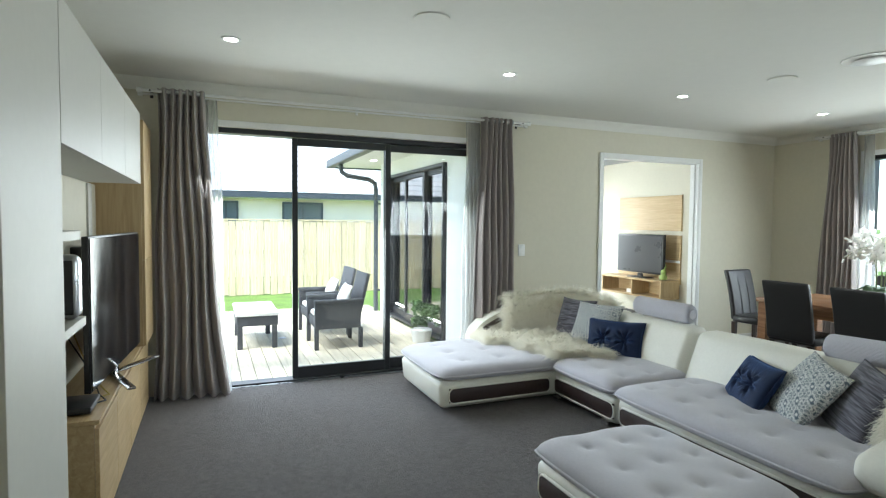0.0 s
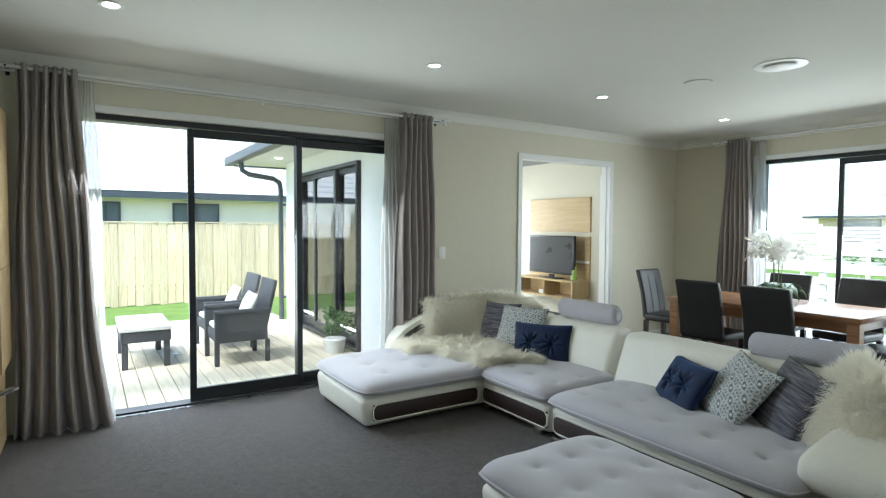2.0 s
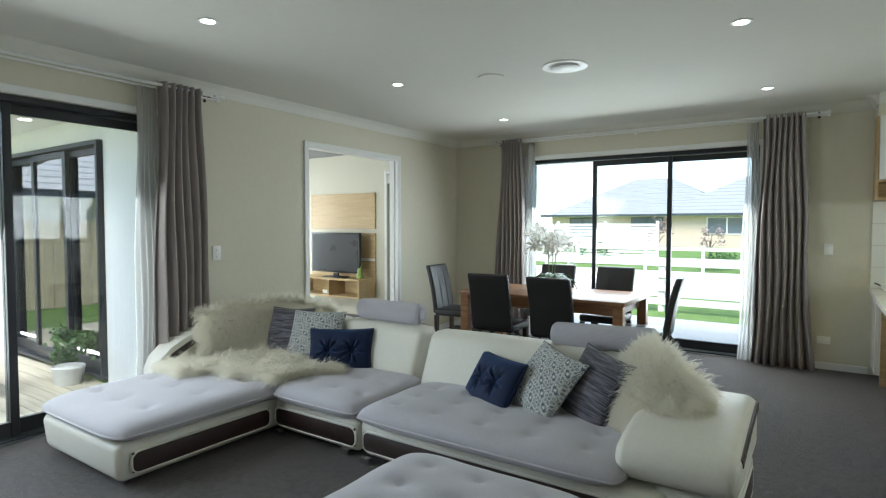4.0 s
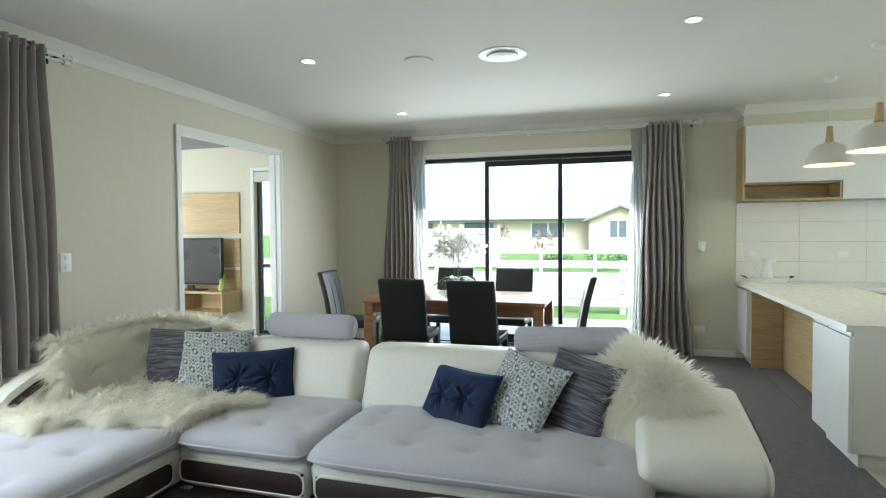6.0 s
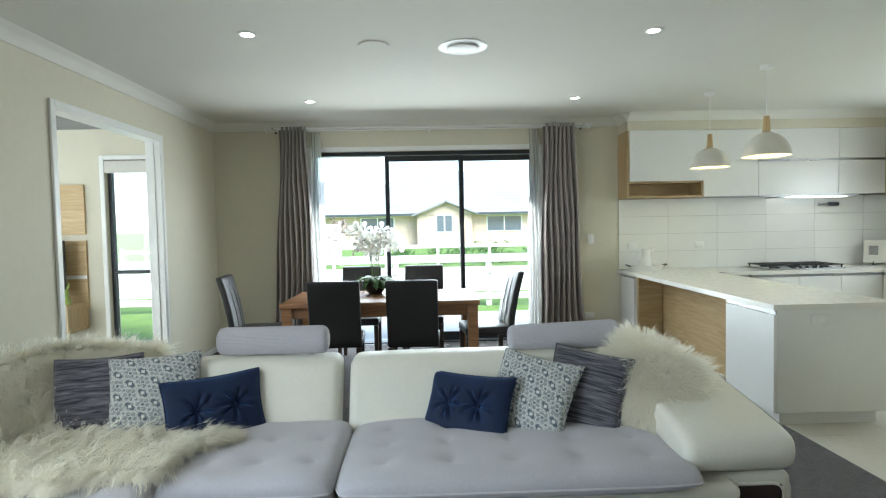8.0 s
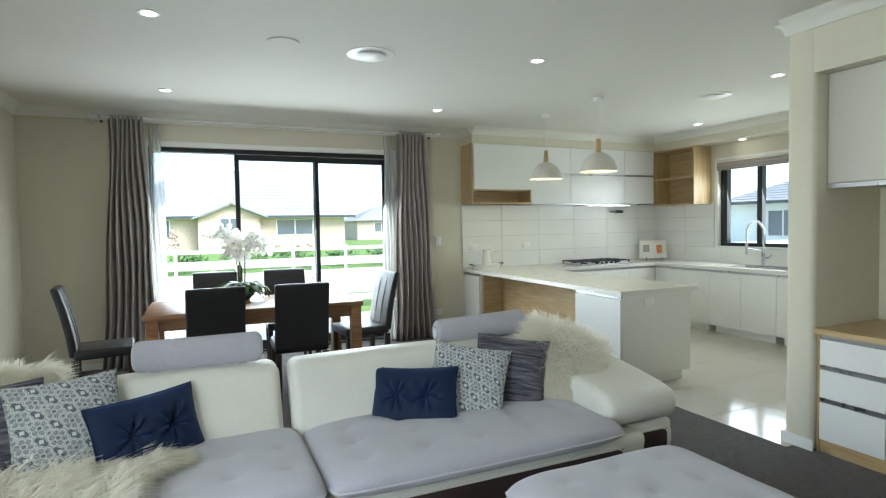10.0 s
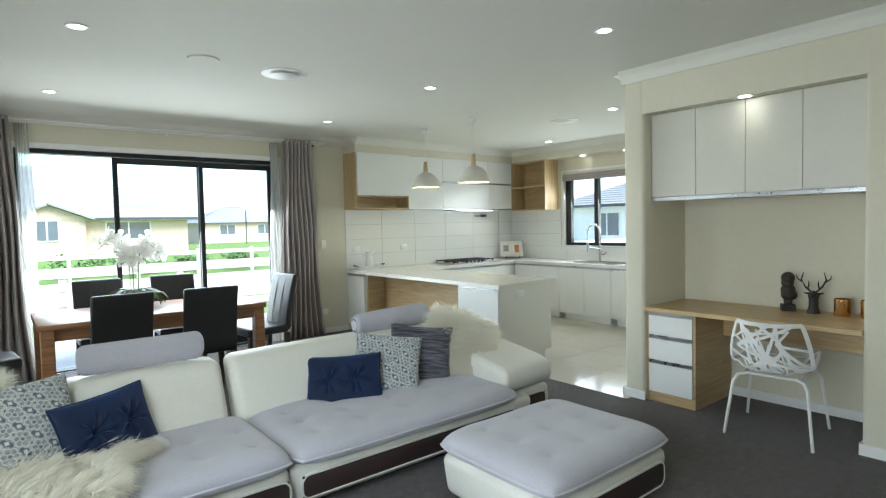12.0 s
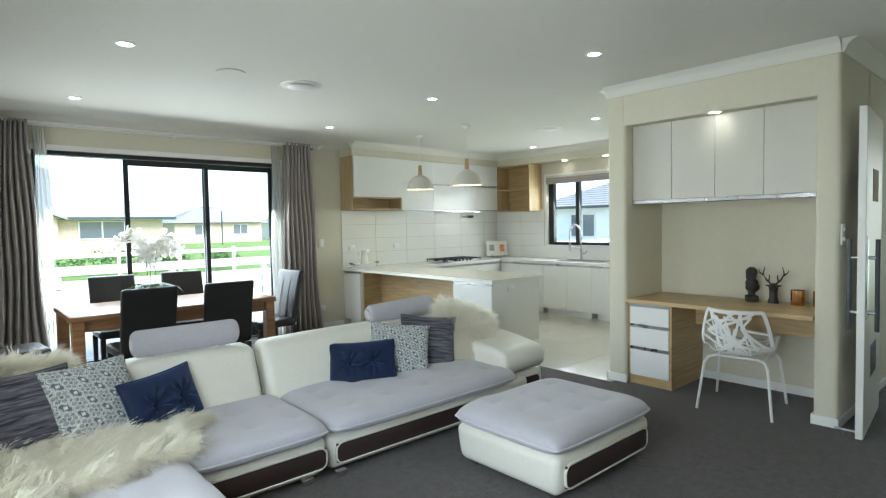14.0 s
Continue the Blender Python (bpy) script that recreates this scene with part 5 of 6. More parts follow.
unit("kitchen_cabinet", 0.32, 0.76, 4.79, 6.70, Z0, Z1, (1, 0), 3, "white gloss cabinets inside the peninsula")
unit("kitchen_cabinet", 0.80, 2.69, 6.55, YW - 0.002, Z0, Z1, (0, -1), 4, "white gloss cabinets under the hob")
for k, (a, c) in enumerate(((5.62, 6.52), (4.72, 5.62), (4.12, 4.72), (3.5, 4.12), (2.89, 3.5))):
    unit("kitchen_cabinet", 2.70, XS - 0.002, a + 0.001, c - 0.001, Z0, Z1, (-1, 0), 2 if k < 2 else 1, "white gloss cabinet under the sink bench")


def upper(name, x0, x1, z0, z1, doors, label):
    t = thing(name, ((x0 + x1) / 2, 6.98, z0), label, "cabinet", "kitchen wall cabinets")
    w = (x1 - x0) / 2
    part("body", box(-w, w, -0.13, 0.168, 0, z1 - z0, 0.002, 1), WHITE, t)
    for a, c, d0, d1 in doors:
        part("door", box(a - x0 - w + 0.002, c - x0 - w - 0.002, -0.152, -0.132, d0 - z0 + 0.002, d1 - z0 - 0.002, 0.0015, 1), WHITE, t)
    return t


t = thing("wall_cabinet", (0.39, 6.98, 1.69), "oak framed wall cabinet with a white door over an open niche", "cabinet", "kitchen wall cabinets")
part("side_panel", box(-0.455, -0.435, -0.15, 0.168, 0, 0.765, 0.001, 1), OAK_Z, t)
part("side_panel", box(0.405, 0.425, -0.15, 0.168, 0, 0.765, 0.001, 1), OAK_Z, t)
part("bottom_panel", box(-0.435, 0.405, -0.15, 0.168, 0, 0.02), OAK_X, t)
part("shelf", box(-0.435, 0.405, -0.13, 0.168, 0.165, 0.185), OAK_X, t)
part("back_panel", box(-0.435, 0.405, 0.15, 0.166, 0.02, 0.165), OAK_X, t)
part("body", box(-0.435, 0.405, -0.13, 0.165, 0.186, 0.763), WHITE, t)
part("door", box(-0.433, 0.423, -0.172, -0.152, 0.185, 0.763, 0.0015, 1), WHITE, t)
t = upper("wall_cabinet", 0.818, 2.95, 1.69, 2.453, [(0.818, 1.457, 1.69, 2.08), (0.818, 1.457, 2.105, 2.453), (1.457, 2.40, 1.69, 2.08), (2.40, 2.95, 1.69, 2.08), (1.457, 2.40, 2.105, 2.453), (2.40, 2.95, 2.105, 2.453)],
          "white gloss lift-up wall cabinets with metal rails")
part("finger_rail", box(-0.42, 1.066, -0.148, -0.131, 0.392, 0.413), STEEL, t, "dark metal finger rail")
part("finger_rail", box(-1.06, 1.066, -0.158, -0.12, -0.014, -0.001), STEEL, t, "brushed metal bottom rail")
t = thing("range_hood", (2.15, 6.95, 1.665), "slim steel range hood under the wall cabinets", "range hood")
part("body", box(-0.45, 0.45, -0.13, 0.15, 0.0, 0.012, 0.002, 1), STEEL, t)
part("hood_lamp", box(-0.35, 0.35, -0.12, -0.08, -0.004, 0.0), glow("hood_glow", (1, 0.98, 0.92), 2.2), t, "lit strip lamp")
t = thing("open_shelf", (3.115, 6.46, 1.655), "oak open corner shelf with one divider", "shelf")
for z in (0.0, 0.37, 0.775):
    part("shelf_board", box(-0.165, 0.162, -0.34, 0.35, z, z + 0.022, 0.001, 1), OAK_Y, t)
part("side_panel", box(-0.165, 0.162, -0.362, -0.340, 0, 0.797, 0.001, 1), OAK_Z, t)
part("back_panel", box(0.140, 0.162, -0.34, 0.35, 0.022, 0.775), OAK_Y, t)
part("side_panel", box(-0.165, 0.140, 0.352, 0.368, 0.0, 0.797), OAK_Z, t)

# tiled splashback: pieces on the walls
SPL = mat("white_wall_tile", (0.80, 0.80, 0.77), 0.08, 0, 0.015, 4)
sb = tagged(thing("splashback", (0, YW, BT), "glossy white wall tiles in stacked rows", "tiles"), kind="structure")
part("grout", box(-0.06, XS - 0.0, -0.006, 0.0, 0.0, 0.838), GROUT, sb)
tile = mesh("tile", box(0.0, 0.597, -0.012, -0.0055, 0, 0.206, 0.0015, 1), SPL, False)
tile.parent = sb
tile.matrix_basis = pose(-0.06, 0, 0)
for r in range(4):
    for c in range(6):
        if r or c:
            if -0.06 + 0.6 * c + 0.597 < XS:
                more("tile", tile.data, pose(-0.06 + 0.6 * c, 0, 0.2092 * r), sb)
last = part("tile", box(2.943, XS, -0.012, -0.0055, 0, 0.206, 0.0015, 1), SPL, sb)
for r in range(1, 4):
    more("tile", last.data, pose(0, 0, 0.2092 * r), sb)
sb2 = tagged(thing("splashback_side", (XS, 0, BT), "glossy white wall tiles beside the kitchen window", "tiles"), kind="structure")
part("grout", box(-0.006, 0.0, 2.9, YW - 0.013, 0.0, 0.225), GROUT, sb2)
part("grout", box(-0.006, 0.0, 6.0, YW - 0.013, 0.226, 0.80), GROUT, sb2)
tl2 = mesh("tile", box(-0.012, -0.0055, 0, 0.597, 0, 0.206, 0.0015, 1), SPL, False)
tl2.parent = sb2
tl2.matrix_basis = pose(0, 6.54, 0)
for c in range(1, 7):
    more("tile", tl2.data, pose(0, 6.54 - 0.6 * c, 0), sb2)
for r in range(1, 4):
    more("tile", tl2.data, pose(0, 6.54, 0.2092 * r), sb2)
    if r < 4:
        part("tile", box(-0.012, -0.0055, 6.05, 6.537, 0.2092 * r, 0.2092 * r + 0.206, 0.0015, 1), SPL, sb2)

# kitchen window
w = tagged(thing("window_3", pose(XS + 0.06, 5.98, 1.08, 0, 0, -90), "black framed kitchen window with a gathered blind", "window"), kind="structure")
for x0, x1, z0, z1 in ((0, 0.045, 0, 1.14), (1.585, 1.63, 0, 1.14), (0.045, 1.585, 1.095, 1.14), (0.045, 1.585, 0, 0.045), (0.54, 0.61, 0.045, 1.095), (0.045, 0.10, 0.045, 1.095)):
    part("window_frame", box(x0, x1, -0.02, 0.06, z0, z1, 0.003, 1), ALU, w)
g = part("pane", box(0.045, 1.585, 0.02, 0.026, 0.045, 1.095), GLASS, w)
g.visible_shadow = False
part("window_sill", box(-0.02, 1.65, -0.08, -0.02, -0.02, 0.0), TRIM, w)
part("lining", box(-0.05, 0.0, -0.075, -0.055, -0.02, 1.19), TRIM, w, "white window lining")
part("lining", box(-0.05, 1.68, -0.075, -0.055, 1.14, 1.19), TRIM, w, "white window lining")
for k in range(4):
    part("blind_fold", box(0.0, 1.63, -0.10 - 0.006 * (k % 2), -0.076, 1.02 + 0.035 * k, 1.057 + 0.035 * k, 0.006, 2), CURTAIN if k < 3 else SATIN, w, "gathered grey-beige blind")

# hob
t = thing("gas_hob", (1.89, 6.84, BT), "five-burner steel gas hob with black grates", "hob")
part("plate", box(-0.43, 0.43, -0.25, 0.25, 0.0, 0.012, 0.004, 2), STEEL, t)
for x, y, r in ((-0.29, -0.11, 0.045), (-0.29, 0.12, 0.04), (0.0, 0.02, 0.065), (0.29, -0.11, 0.04), (0.29, 0.12, 0.045)):
    part("burner", move(lathe([(0, 0.012), (r, 0.012), (r, 0.024), (r * 0.7, 0.030), (0, 0.030)], 20), pose(x, y, 0)), BLACKPL, t)
for x in (-0.29, 0.0, 0.29):
    g = bmesh.new()
    for y in (-0.20, -0.07, 0.07, 0.20):
        join(g, box(x - 0.13, x + 0.13, y - 0.006, y + 0.006, 0.040, 0.052, 0.002, 1))
    for q in (-0.125, 0.0, 0.125):
        join(g, box(x + q - 0.006, x + q + 0.006, -0.22, 0.22, 0.038, 0.050, 0.002, 1))
    for qx in (-0.12, 0.12):
        for qy in (-0.2, 0.2):
            join(g, box(x + qx - 0.006, x + qx + 0.006, qy - 0.006, qy + 0.006, 0.012, 0.040))
    part("grate", g, BLACKPL, t, "black cast iron grate")
for k in range(5):
    part("knob", move(lathe([(0, 0.012), (0.018, 0.012), (0.016, 0.035), (0, 0.036)], 14), pose(-0.16 + 0.08 * k, -0.222, 0)), BLACKPL, t)

# sink and spring tap
t = thing("kitchen_sink", (2.99, 5.02, BT), "undermounted steel double sink in the worktop", "sink")
for y0, y1 in ((-0.40, -0.02), (0.02, 0.40)):
    g = box(-0.20, 0.16, y0, y1, 0.001, 0.004, 0.001, 1)
    part("basin_rim", g, STEEL, t)
    # flat black sheet stands for the shade in the sunken steel bowl
    part("basin", box(-0.18, 0.14, y0 + 0.02, y1 - 0.02, 0.004, 0.006), BLACKPL, t)
t = thing("kitchen_tap", (3.12, 5.20, BT), "tall brushed steel spring tap", "tap")
part("column", rod((0, 0, 0), (0, 0, 0.20), 0.020, 16), STEEL, t)
arc = [(0, 0, 0.20)] + [(-0.15 + 0.15 * math.cos(a), 0, 0.41 + 0.15 * math.sin(a)) for a in [math.pi * k / 14 for k in range(15)]] + [(-0.30, 0, 0.30)]
part("hose", tube(arc, 0.008, 8), STEEL, t)
pts, n = [], 220
for k in range(n):
    s = k / (n - 1) * (len(arc) - 1.001)
    i, f = int(s), s - int(s)
    c = Vector(arc[i]).lerp(Vector(arc[i + 1]), f)
    d = (Vector(arc[i + 1]) - Vector(arc[i])).normalized()
    sd = Vector((0, 1, 0))
    u = d.cross(sd)
    a = k * 1.15
    pts.append(tuple(c + 0.016 * (math.cos(a) * sd + math.sin(a) * u)))
part("spring", tube(pts, 0.0028, 5), CHROME, t, "coiled chrome spring")
part("spray_head", rod((-0.30, 0, 0.30), (-0.30, 0, 0.16), 0.019, 14, 0.014), STEEL, t)
part("holder", rod((0, 0, 0.19), (-0.28, 0, 0.23), 0.006), STEEL, t)
part("lever", tube([(0, 0, 0.10), (0.02, -0.06, 0.11), (0.02, -0.10, 0.15)], 0.008, 8), STEEL, t)
# tray, jug, cookbook
t = thing("enamel_dish", (0.20, 6.96, BT), "white oval enamel dish with two dark handles", "dish")
part("bowl", move(lathe([(0, 0.004), (0.15, 0.0), (0.175, 0.05), (0.18, 0.055), (0.17, 0.052), (0.14, 0.012), (0, 0.012)], 32), Matrix.Diagonal((1.15, 0.75, 1, 1))), PLASTIC, t)
for s in (-1, 1):
    part("handle", tube([(s * 0.195, -0.04, 0.048), (s * 0.235, -0.03, 0.065), (s * 0.235, 0.03, 0.065), (s * 0.195, 0.04, 0.048)], 0.006, 8), BLACKPL, t, "dark handle")
t = thing("enamel_jug", (0.20, 6.96, BT + 0.0125), "white enamel jug standing in the dish", "jug")
part("body", lathe([(0, 0), (0.062, 0.0), (0.066, 0.02), (0.05, 0.12), (0.042, 0.17), (0.05, 0.215), (0.056, 0.235), (0.05, 0.232), (0.04, 0.18), (0, 0.17)], 28), PLASTIC, t)
part("spout", tube([(0.045, 0, 0.20), (0.068, 0, 0.232), (0.088, 0, 0.252)], [0.028, 0.02, 0.008], 10), PLASTIC, t)
part("handle", tube([(-0.046, 0, 0.21), (-0.095, 0, 0.20), (-0.10, 0, 0.12), (-0.055, 0, 0.06)], 0.007, 8), PLASTIC, t)
PAPER = mat("book_page", (0.74, 0.72, 0.66), 0.8, 0, 0.03, 6)
t = thing("cookbook_stand", pose(2.98, 6.86, BT, 0, 0, -35), "open cookbook on a dark wire stand", "book")
for s in (-1, 1):
    part("page_block", move(box(0 if s > 0 else -0.20, 0.20 if s > 0 else 0, -0.012, 0.012, 0, 0.27, 0.003, 1), pose(0, 0, 0.03, -16, 0, s * 9)), PAPER, t)
part("picture", move(box(0.05, 0.13, -0.016, -0.0125, 0.07, 0.20), pose(0, 0, 0.03, -16, 0, 9)), mat("book_picture", (0.55, 0.20, 0.08), 0.6, 0, 0.6, 22), t, "orange food photograph")
part("text_block", move(box(-0.15, -0.06, -0.016, -0.0125, 0.09, 0.20), pose(0, 0, 0.03, -16, 0, -9)), mat("book_text", (0.30, 0.29, 0.28), 0.7, 0, 0.4, 60), t, "grey block of small print")
for x in (-0.11, 0.11):
    part("wire", tube([(x, -0.07, 0.05), (x, -0.06, 0.004), (x, 0.08, 0.004), (x, 0.06, 0.12)], 0.004, 6), BLACKPL, t)
t = thing("pot_filler", (2.42, YW - 0.014, 1.585), "small folding steel tap fixed on the tiles", "tap")
part("arm", rod((-0.06, -0.035, 0), (0.17, -0.035, 0), 0.011), STEEL, t)
part("wall_plate", rod((0.0, 0.002, 0), (0.0, -0.035, 0), 0.014), STEEL, t)
part("grip", rod((0.06, -0.035, 0), (0.18, -0.035, 0), 0.022, 14), GUTTER, t)


def outlet(m, label="white plastic wall socket", w=0.115, h=0.075, n=2, name="wall_socket"):
    t = thing(name, m, label, "socket" if "socket" in name else "switch")
    part("plate", box(-w / 2, w / 2, -0.012, 0.0, -h / 2, h / 2, 0.004, 2), PLASTIC, t)
    for k in range(n):
        z = (k + 0.5) / n
        part("rocker", box(-0.012, 0.012, -0.018, -0.011, -h / 2 + h * z - 0.012, -h / 2 + h * z + 0.012, 0.002, 1) if h > w else box(-w / 2 + w * z - 0.008, -w / 2 + w * z + 0.008, -0.017, -0.011, -0.012, 0.012, 0.002, 1), PLASTIC, t)
    return t


outlet(pose(0.10, YW - 0.012, 1.13))
outlet(pose(0.92, YW - 0.012, 1.13))
outlet(pose(0.27, 4.17, 0.735))
outlet(pose(-0.40, YW, 1.22), "white plastic light switch", 0.075, 0.115, 2, "light_switch")
outlet(pose(-0.42, YW, 0.30))
outlet(pose(XW, 3.28, 1.21, 0, 0, 90), "white plastic light switch with two rockers", 0.08, 0.125, 2, "light_switch")
outlet(pose(XN + 0.06, 1.10, 1.34), "white plastic light switch", 0.075, 0.14, 2, "light_switch")

# kitchen floor tiles
ft = tagged(thing("floor_tiles", (0.06, 2.80, 0.0), "large polished cream floor tiles", "tiles"), kind="structure")
tt = mesh("tile", box(0.0015, 0.5985, 0.0015, 0.5985, 0.0, 0.008, 0.001, 1), TILE, False)
tt.parent = ft
for i in range(6):
    for j in range(8):
        if i or j:
            more("tile", tt.data, pose(0.6 * i, 0.6 * j, 0), ft)

# pendant lamps
for y in (5.86, 4.96):
    t = thing("pendant_lamp", (0.39, y, 1.93), "white metal dome pendant with a pale timber neck", "lamp", "pendants over the bench")
    part("shade", lathe([(0.0, 0.19), (0.032, 0.19), (0.05, 0.182), (0.088, 0.165), (0.125, 0.135), (0.153, 0.095), (0.172, 0.048), (0.18, 0.0), (0.175, 0.0), (0.167, 0.047), (0.148, 0.092), (0.121, 0.13), (0.085, 0.158), (0.0, 0.175)], 40), SATIN, t)
    part("neck", lathe([(0, 0.195), (0.03, 0.195), (0.026, 0.25), (0.022, 0.32), (0, 0.322)], 20), OAK_Z, t, "pale timber neck")
    part("cord", rod((0, 0, 0.32), (0, 0, 0.70), 0.003, 6), TRIM, t)
    part("ceiling_rose", lathe([(0, 0.722), (0.05, 0.722), (0.048, 0.70), (0.02, 0.685), (0, 0.685)], 24), TRIM, t)
    part("bulb", lathe([(0, 0.03), (0.022, 0.04), (0.03, 0.065), (0.024, 0.09), (0.012, 0.12), (0, 0.13)], 16), glow("bulb_glow", (1.0, 0.80, 0.32), 22.0), t, "lit warm bulb")

# downlights, vents, detectors
LED = glow("led_glow", (1.0, 0.95, 0.82), 4.5)
SPOTS = [(-3.47, 0.32), (-3.47, 2.34), (-3.47, 4.11), (-3.47, 6.01), (-0.88, 0.6), (-0.88, 2.34), (-0.88, 4.11), (-0.88, 6.01), (1.29, 3.74), (2.59, 5.72), (1.0, 6.0)]


def downlight(x, y, z, power, cone=110):
    t = thing("downlight", (x, y, z), "small round recessed ceiling lamp switched on", "lamp", "recessed ceiling lamps")
    part("trim_ring", lathe([(0.046, 0.0), (0.060, 0.0), (0.058, -0.006), (0.046, -0.005)], 28), TRIM, t)
    part("lens", lathe([(0.0, -0.006), (0.035, -0.006), (0.046, -0.004), (0.046, -0.0005), (0, -0.0005)], 24), LED, t, "glowing lens")
    if power:
        s = new("downlight_beam", bpy.data.lights.new("downlight_beam", "SPOT"))
        s.data.energy, s.data.spot_size, s.data.spot_blend, s.data.shadow_soft_size, s.data.color = power, radians(cone), 0.7, 0.03, (1.0, 0.84, 0.52)
        s.location = (x, y, z - 0.01)
    return t


for x, y in SPOTS[:10]:
    downlight(x, y, CEI, 0)
downlight(0.155, 1.93, 2.30, 0.10, 120)
downlight(3.12, 5.5, 2.455, 0)
downlight(3.12, 4.75, 2.455, 0)


def vent(x, y, z, r):
    t = thing("ceiling_vent", (x, y, z), "round white ceiling air outlet with a dark slot", "vent")
    part("flange", lathe([(r * 0.90, 0), (r, 0), (r * 0.985, -0.006), (r * 0.90, -0.008)], 40), TRIM, t)
    part("slot", lathe([(r * 0.50, -0.0015), (r * 0.90, -0.0015), (r * 0.90, -0.003), (r * 0.50, -0.003)], 40), GUTTER, t, "dark ring slot")
    part("disc", lathe([(0, -0.012), (r * 0.60, -0.012), (r * 0.66, -0.017), (r * 0.60, -0.022), (0, -0.024)], 40), TRIM, t)
    part("stem", lathe([(0, -0.002), (r * 0.2, -0.002), (r * 0.2, -0.013), (0, -0.013)], 16), GUTTER, t)
    return t


vent(-2.09, 4.40, CEI, 0.17)
vent(1.417, 4.487, CEI, 0.16)
for x, y in ((-2.62, 1.36), (-2.70, 4.355 + 0.0)):
    t = thing("ceiling_speaker", (x, y, CEI), "flat round white ceiling fitting", "speaker")
    part("rim", lathe([(0.085, 0), (0.105, 0), (0.104, -0.008), (0.085, -0.009)], 36), CEIL, t)
    part("cover", lathe([(0, -0.003), (0.085, -0.003), (0.085, -0.0055), (0, -0.006)], 36), CEIL, t)

# ---- desk recess ----
t = thing("desk_cabinet", (0.53, 1.967, 1.62), "four-door cream wall cabinet with a metal bottom rail", "cabinet")
part("body", box(-0.26, 0.268, -0.72, 0.72, 0.0, 0.678, 0.001, 1), SATIN, t)
for k in range(4):
    a = -0.718 + 0.359 * k
    part("door", box(-0.28, -0.262, a + 0.0015, a + 0.3575, 0.022, 0.676, 0.0015, 1), SATIN, t)
part("finger_rail", box(-0.285, -0.255, -0.72, 0.72, -0.012, 0.018, 0.002, 1), STEEL, t, "brushed metal bottom rail")
t = thing("desk", (0.47, 1.967, 0), "oak built-in desk with a drawer stack", "desk")
part("desktop", box(-0.335, 0.327, -0.72, 0.72, 0.732, 0.765, 0.002, 1), OAK_Y, t)
part("modesty_panel", box(0.16, 0.178, -0.72, 0.318, 0.52, 0.731, 0.001, 1), OAK_Y, t)
part("drawer_side", box(-0.30, 0.30, 0.318, 0.338, 0.0, 0.731, 0.001, 1), OAK_X, t)
part("drawer_side", box(-0.30, 0.30, 0.70, 0.72, 0.0, 0.731, 0.001, 1), OAK_X, t)
part("plinth", box(-0.295, 0.25, 0.339, 0.699, 0.0, 0.085), OAK_Y, t)
part("drawer_body", box(-0.285, 0.25, 0.339, 0.699, 0.086, 0.73), BLACKPL, t)
for z0, z1 in ((0.088, 0.315), (0.345, 0.515), (0.545, 0.70)):
    d = part("drawer", box(-0.308, -0.287, 0.341, 0.697, z0, z1, 0.0015, 1), WHITE, t)
    part("handle", box(-0.300, -0.286, 0.341, 0.697, z1 + 0.001, z1 + 0.026), STEEL, d, "dark metal grip rail")

CHAIRW = mat("white_shell", (0.80, 0.80, 0.78), 0.3, 0, 0.02, 6)
DARKMET = mat("white_leg", (0.78, 0.78, 0.76), 0.35, 0, 0.02, 6)


def shell_point(u, v):
    """The moulded shell: u across, v from seat front to back top."""
    if v < 0.48:
        s = v / 0.48
        y, z, w = -0.22 + 0.40 * s, 0.455 - 0.03 * math.sin(s * 2.6) + 0.02 * (1 - s), 0.205 + 0.03 * s
    elif v < 0.62:
        a = (v - 0.48) / 0.14 * 1.25
        y, z, w = 0.18 + 0.10 * math.sin(a), 0.435 + 0.10 * (1 - math.cos(a)), 0.235
    else:
        s = (v - 0.62) / 0.38
        y, z, w = 0.275 + 0.055 * s, 0.503 + 0.27 * s, 0.235 - 0.05 * s * s
    lift = (abs(u) ** 2.4) * (0.055 if v < 0.48 else 0.055 * max(0, 1 - (v - 0.48) * 4))
    back = (abs(u) ** 2.2) * (0.10 if v > 0.55 else 0.10 * max(0, (v - 0.40) / 0.15))
    return Vector((u * w, y - back, z + lift))


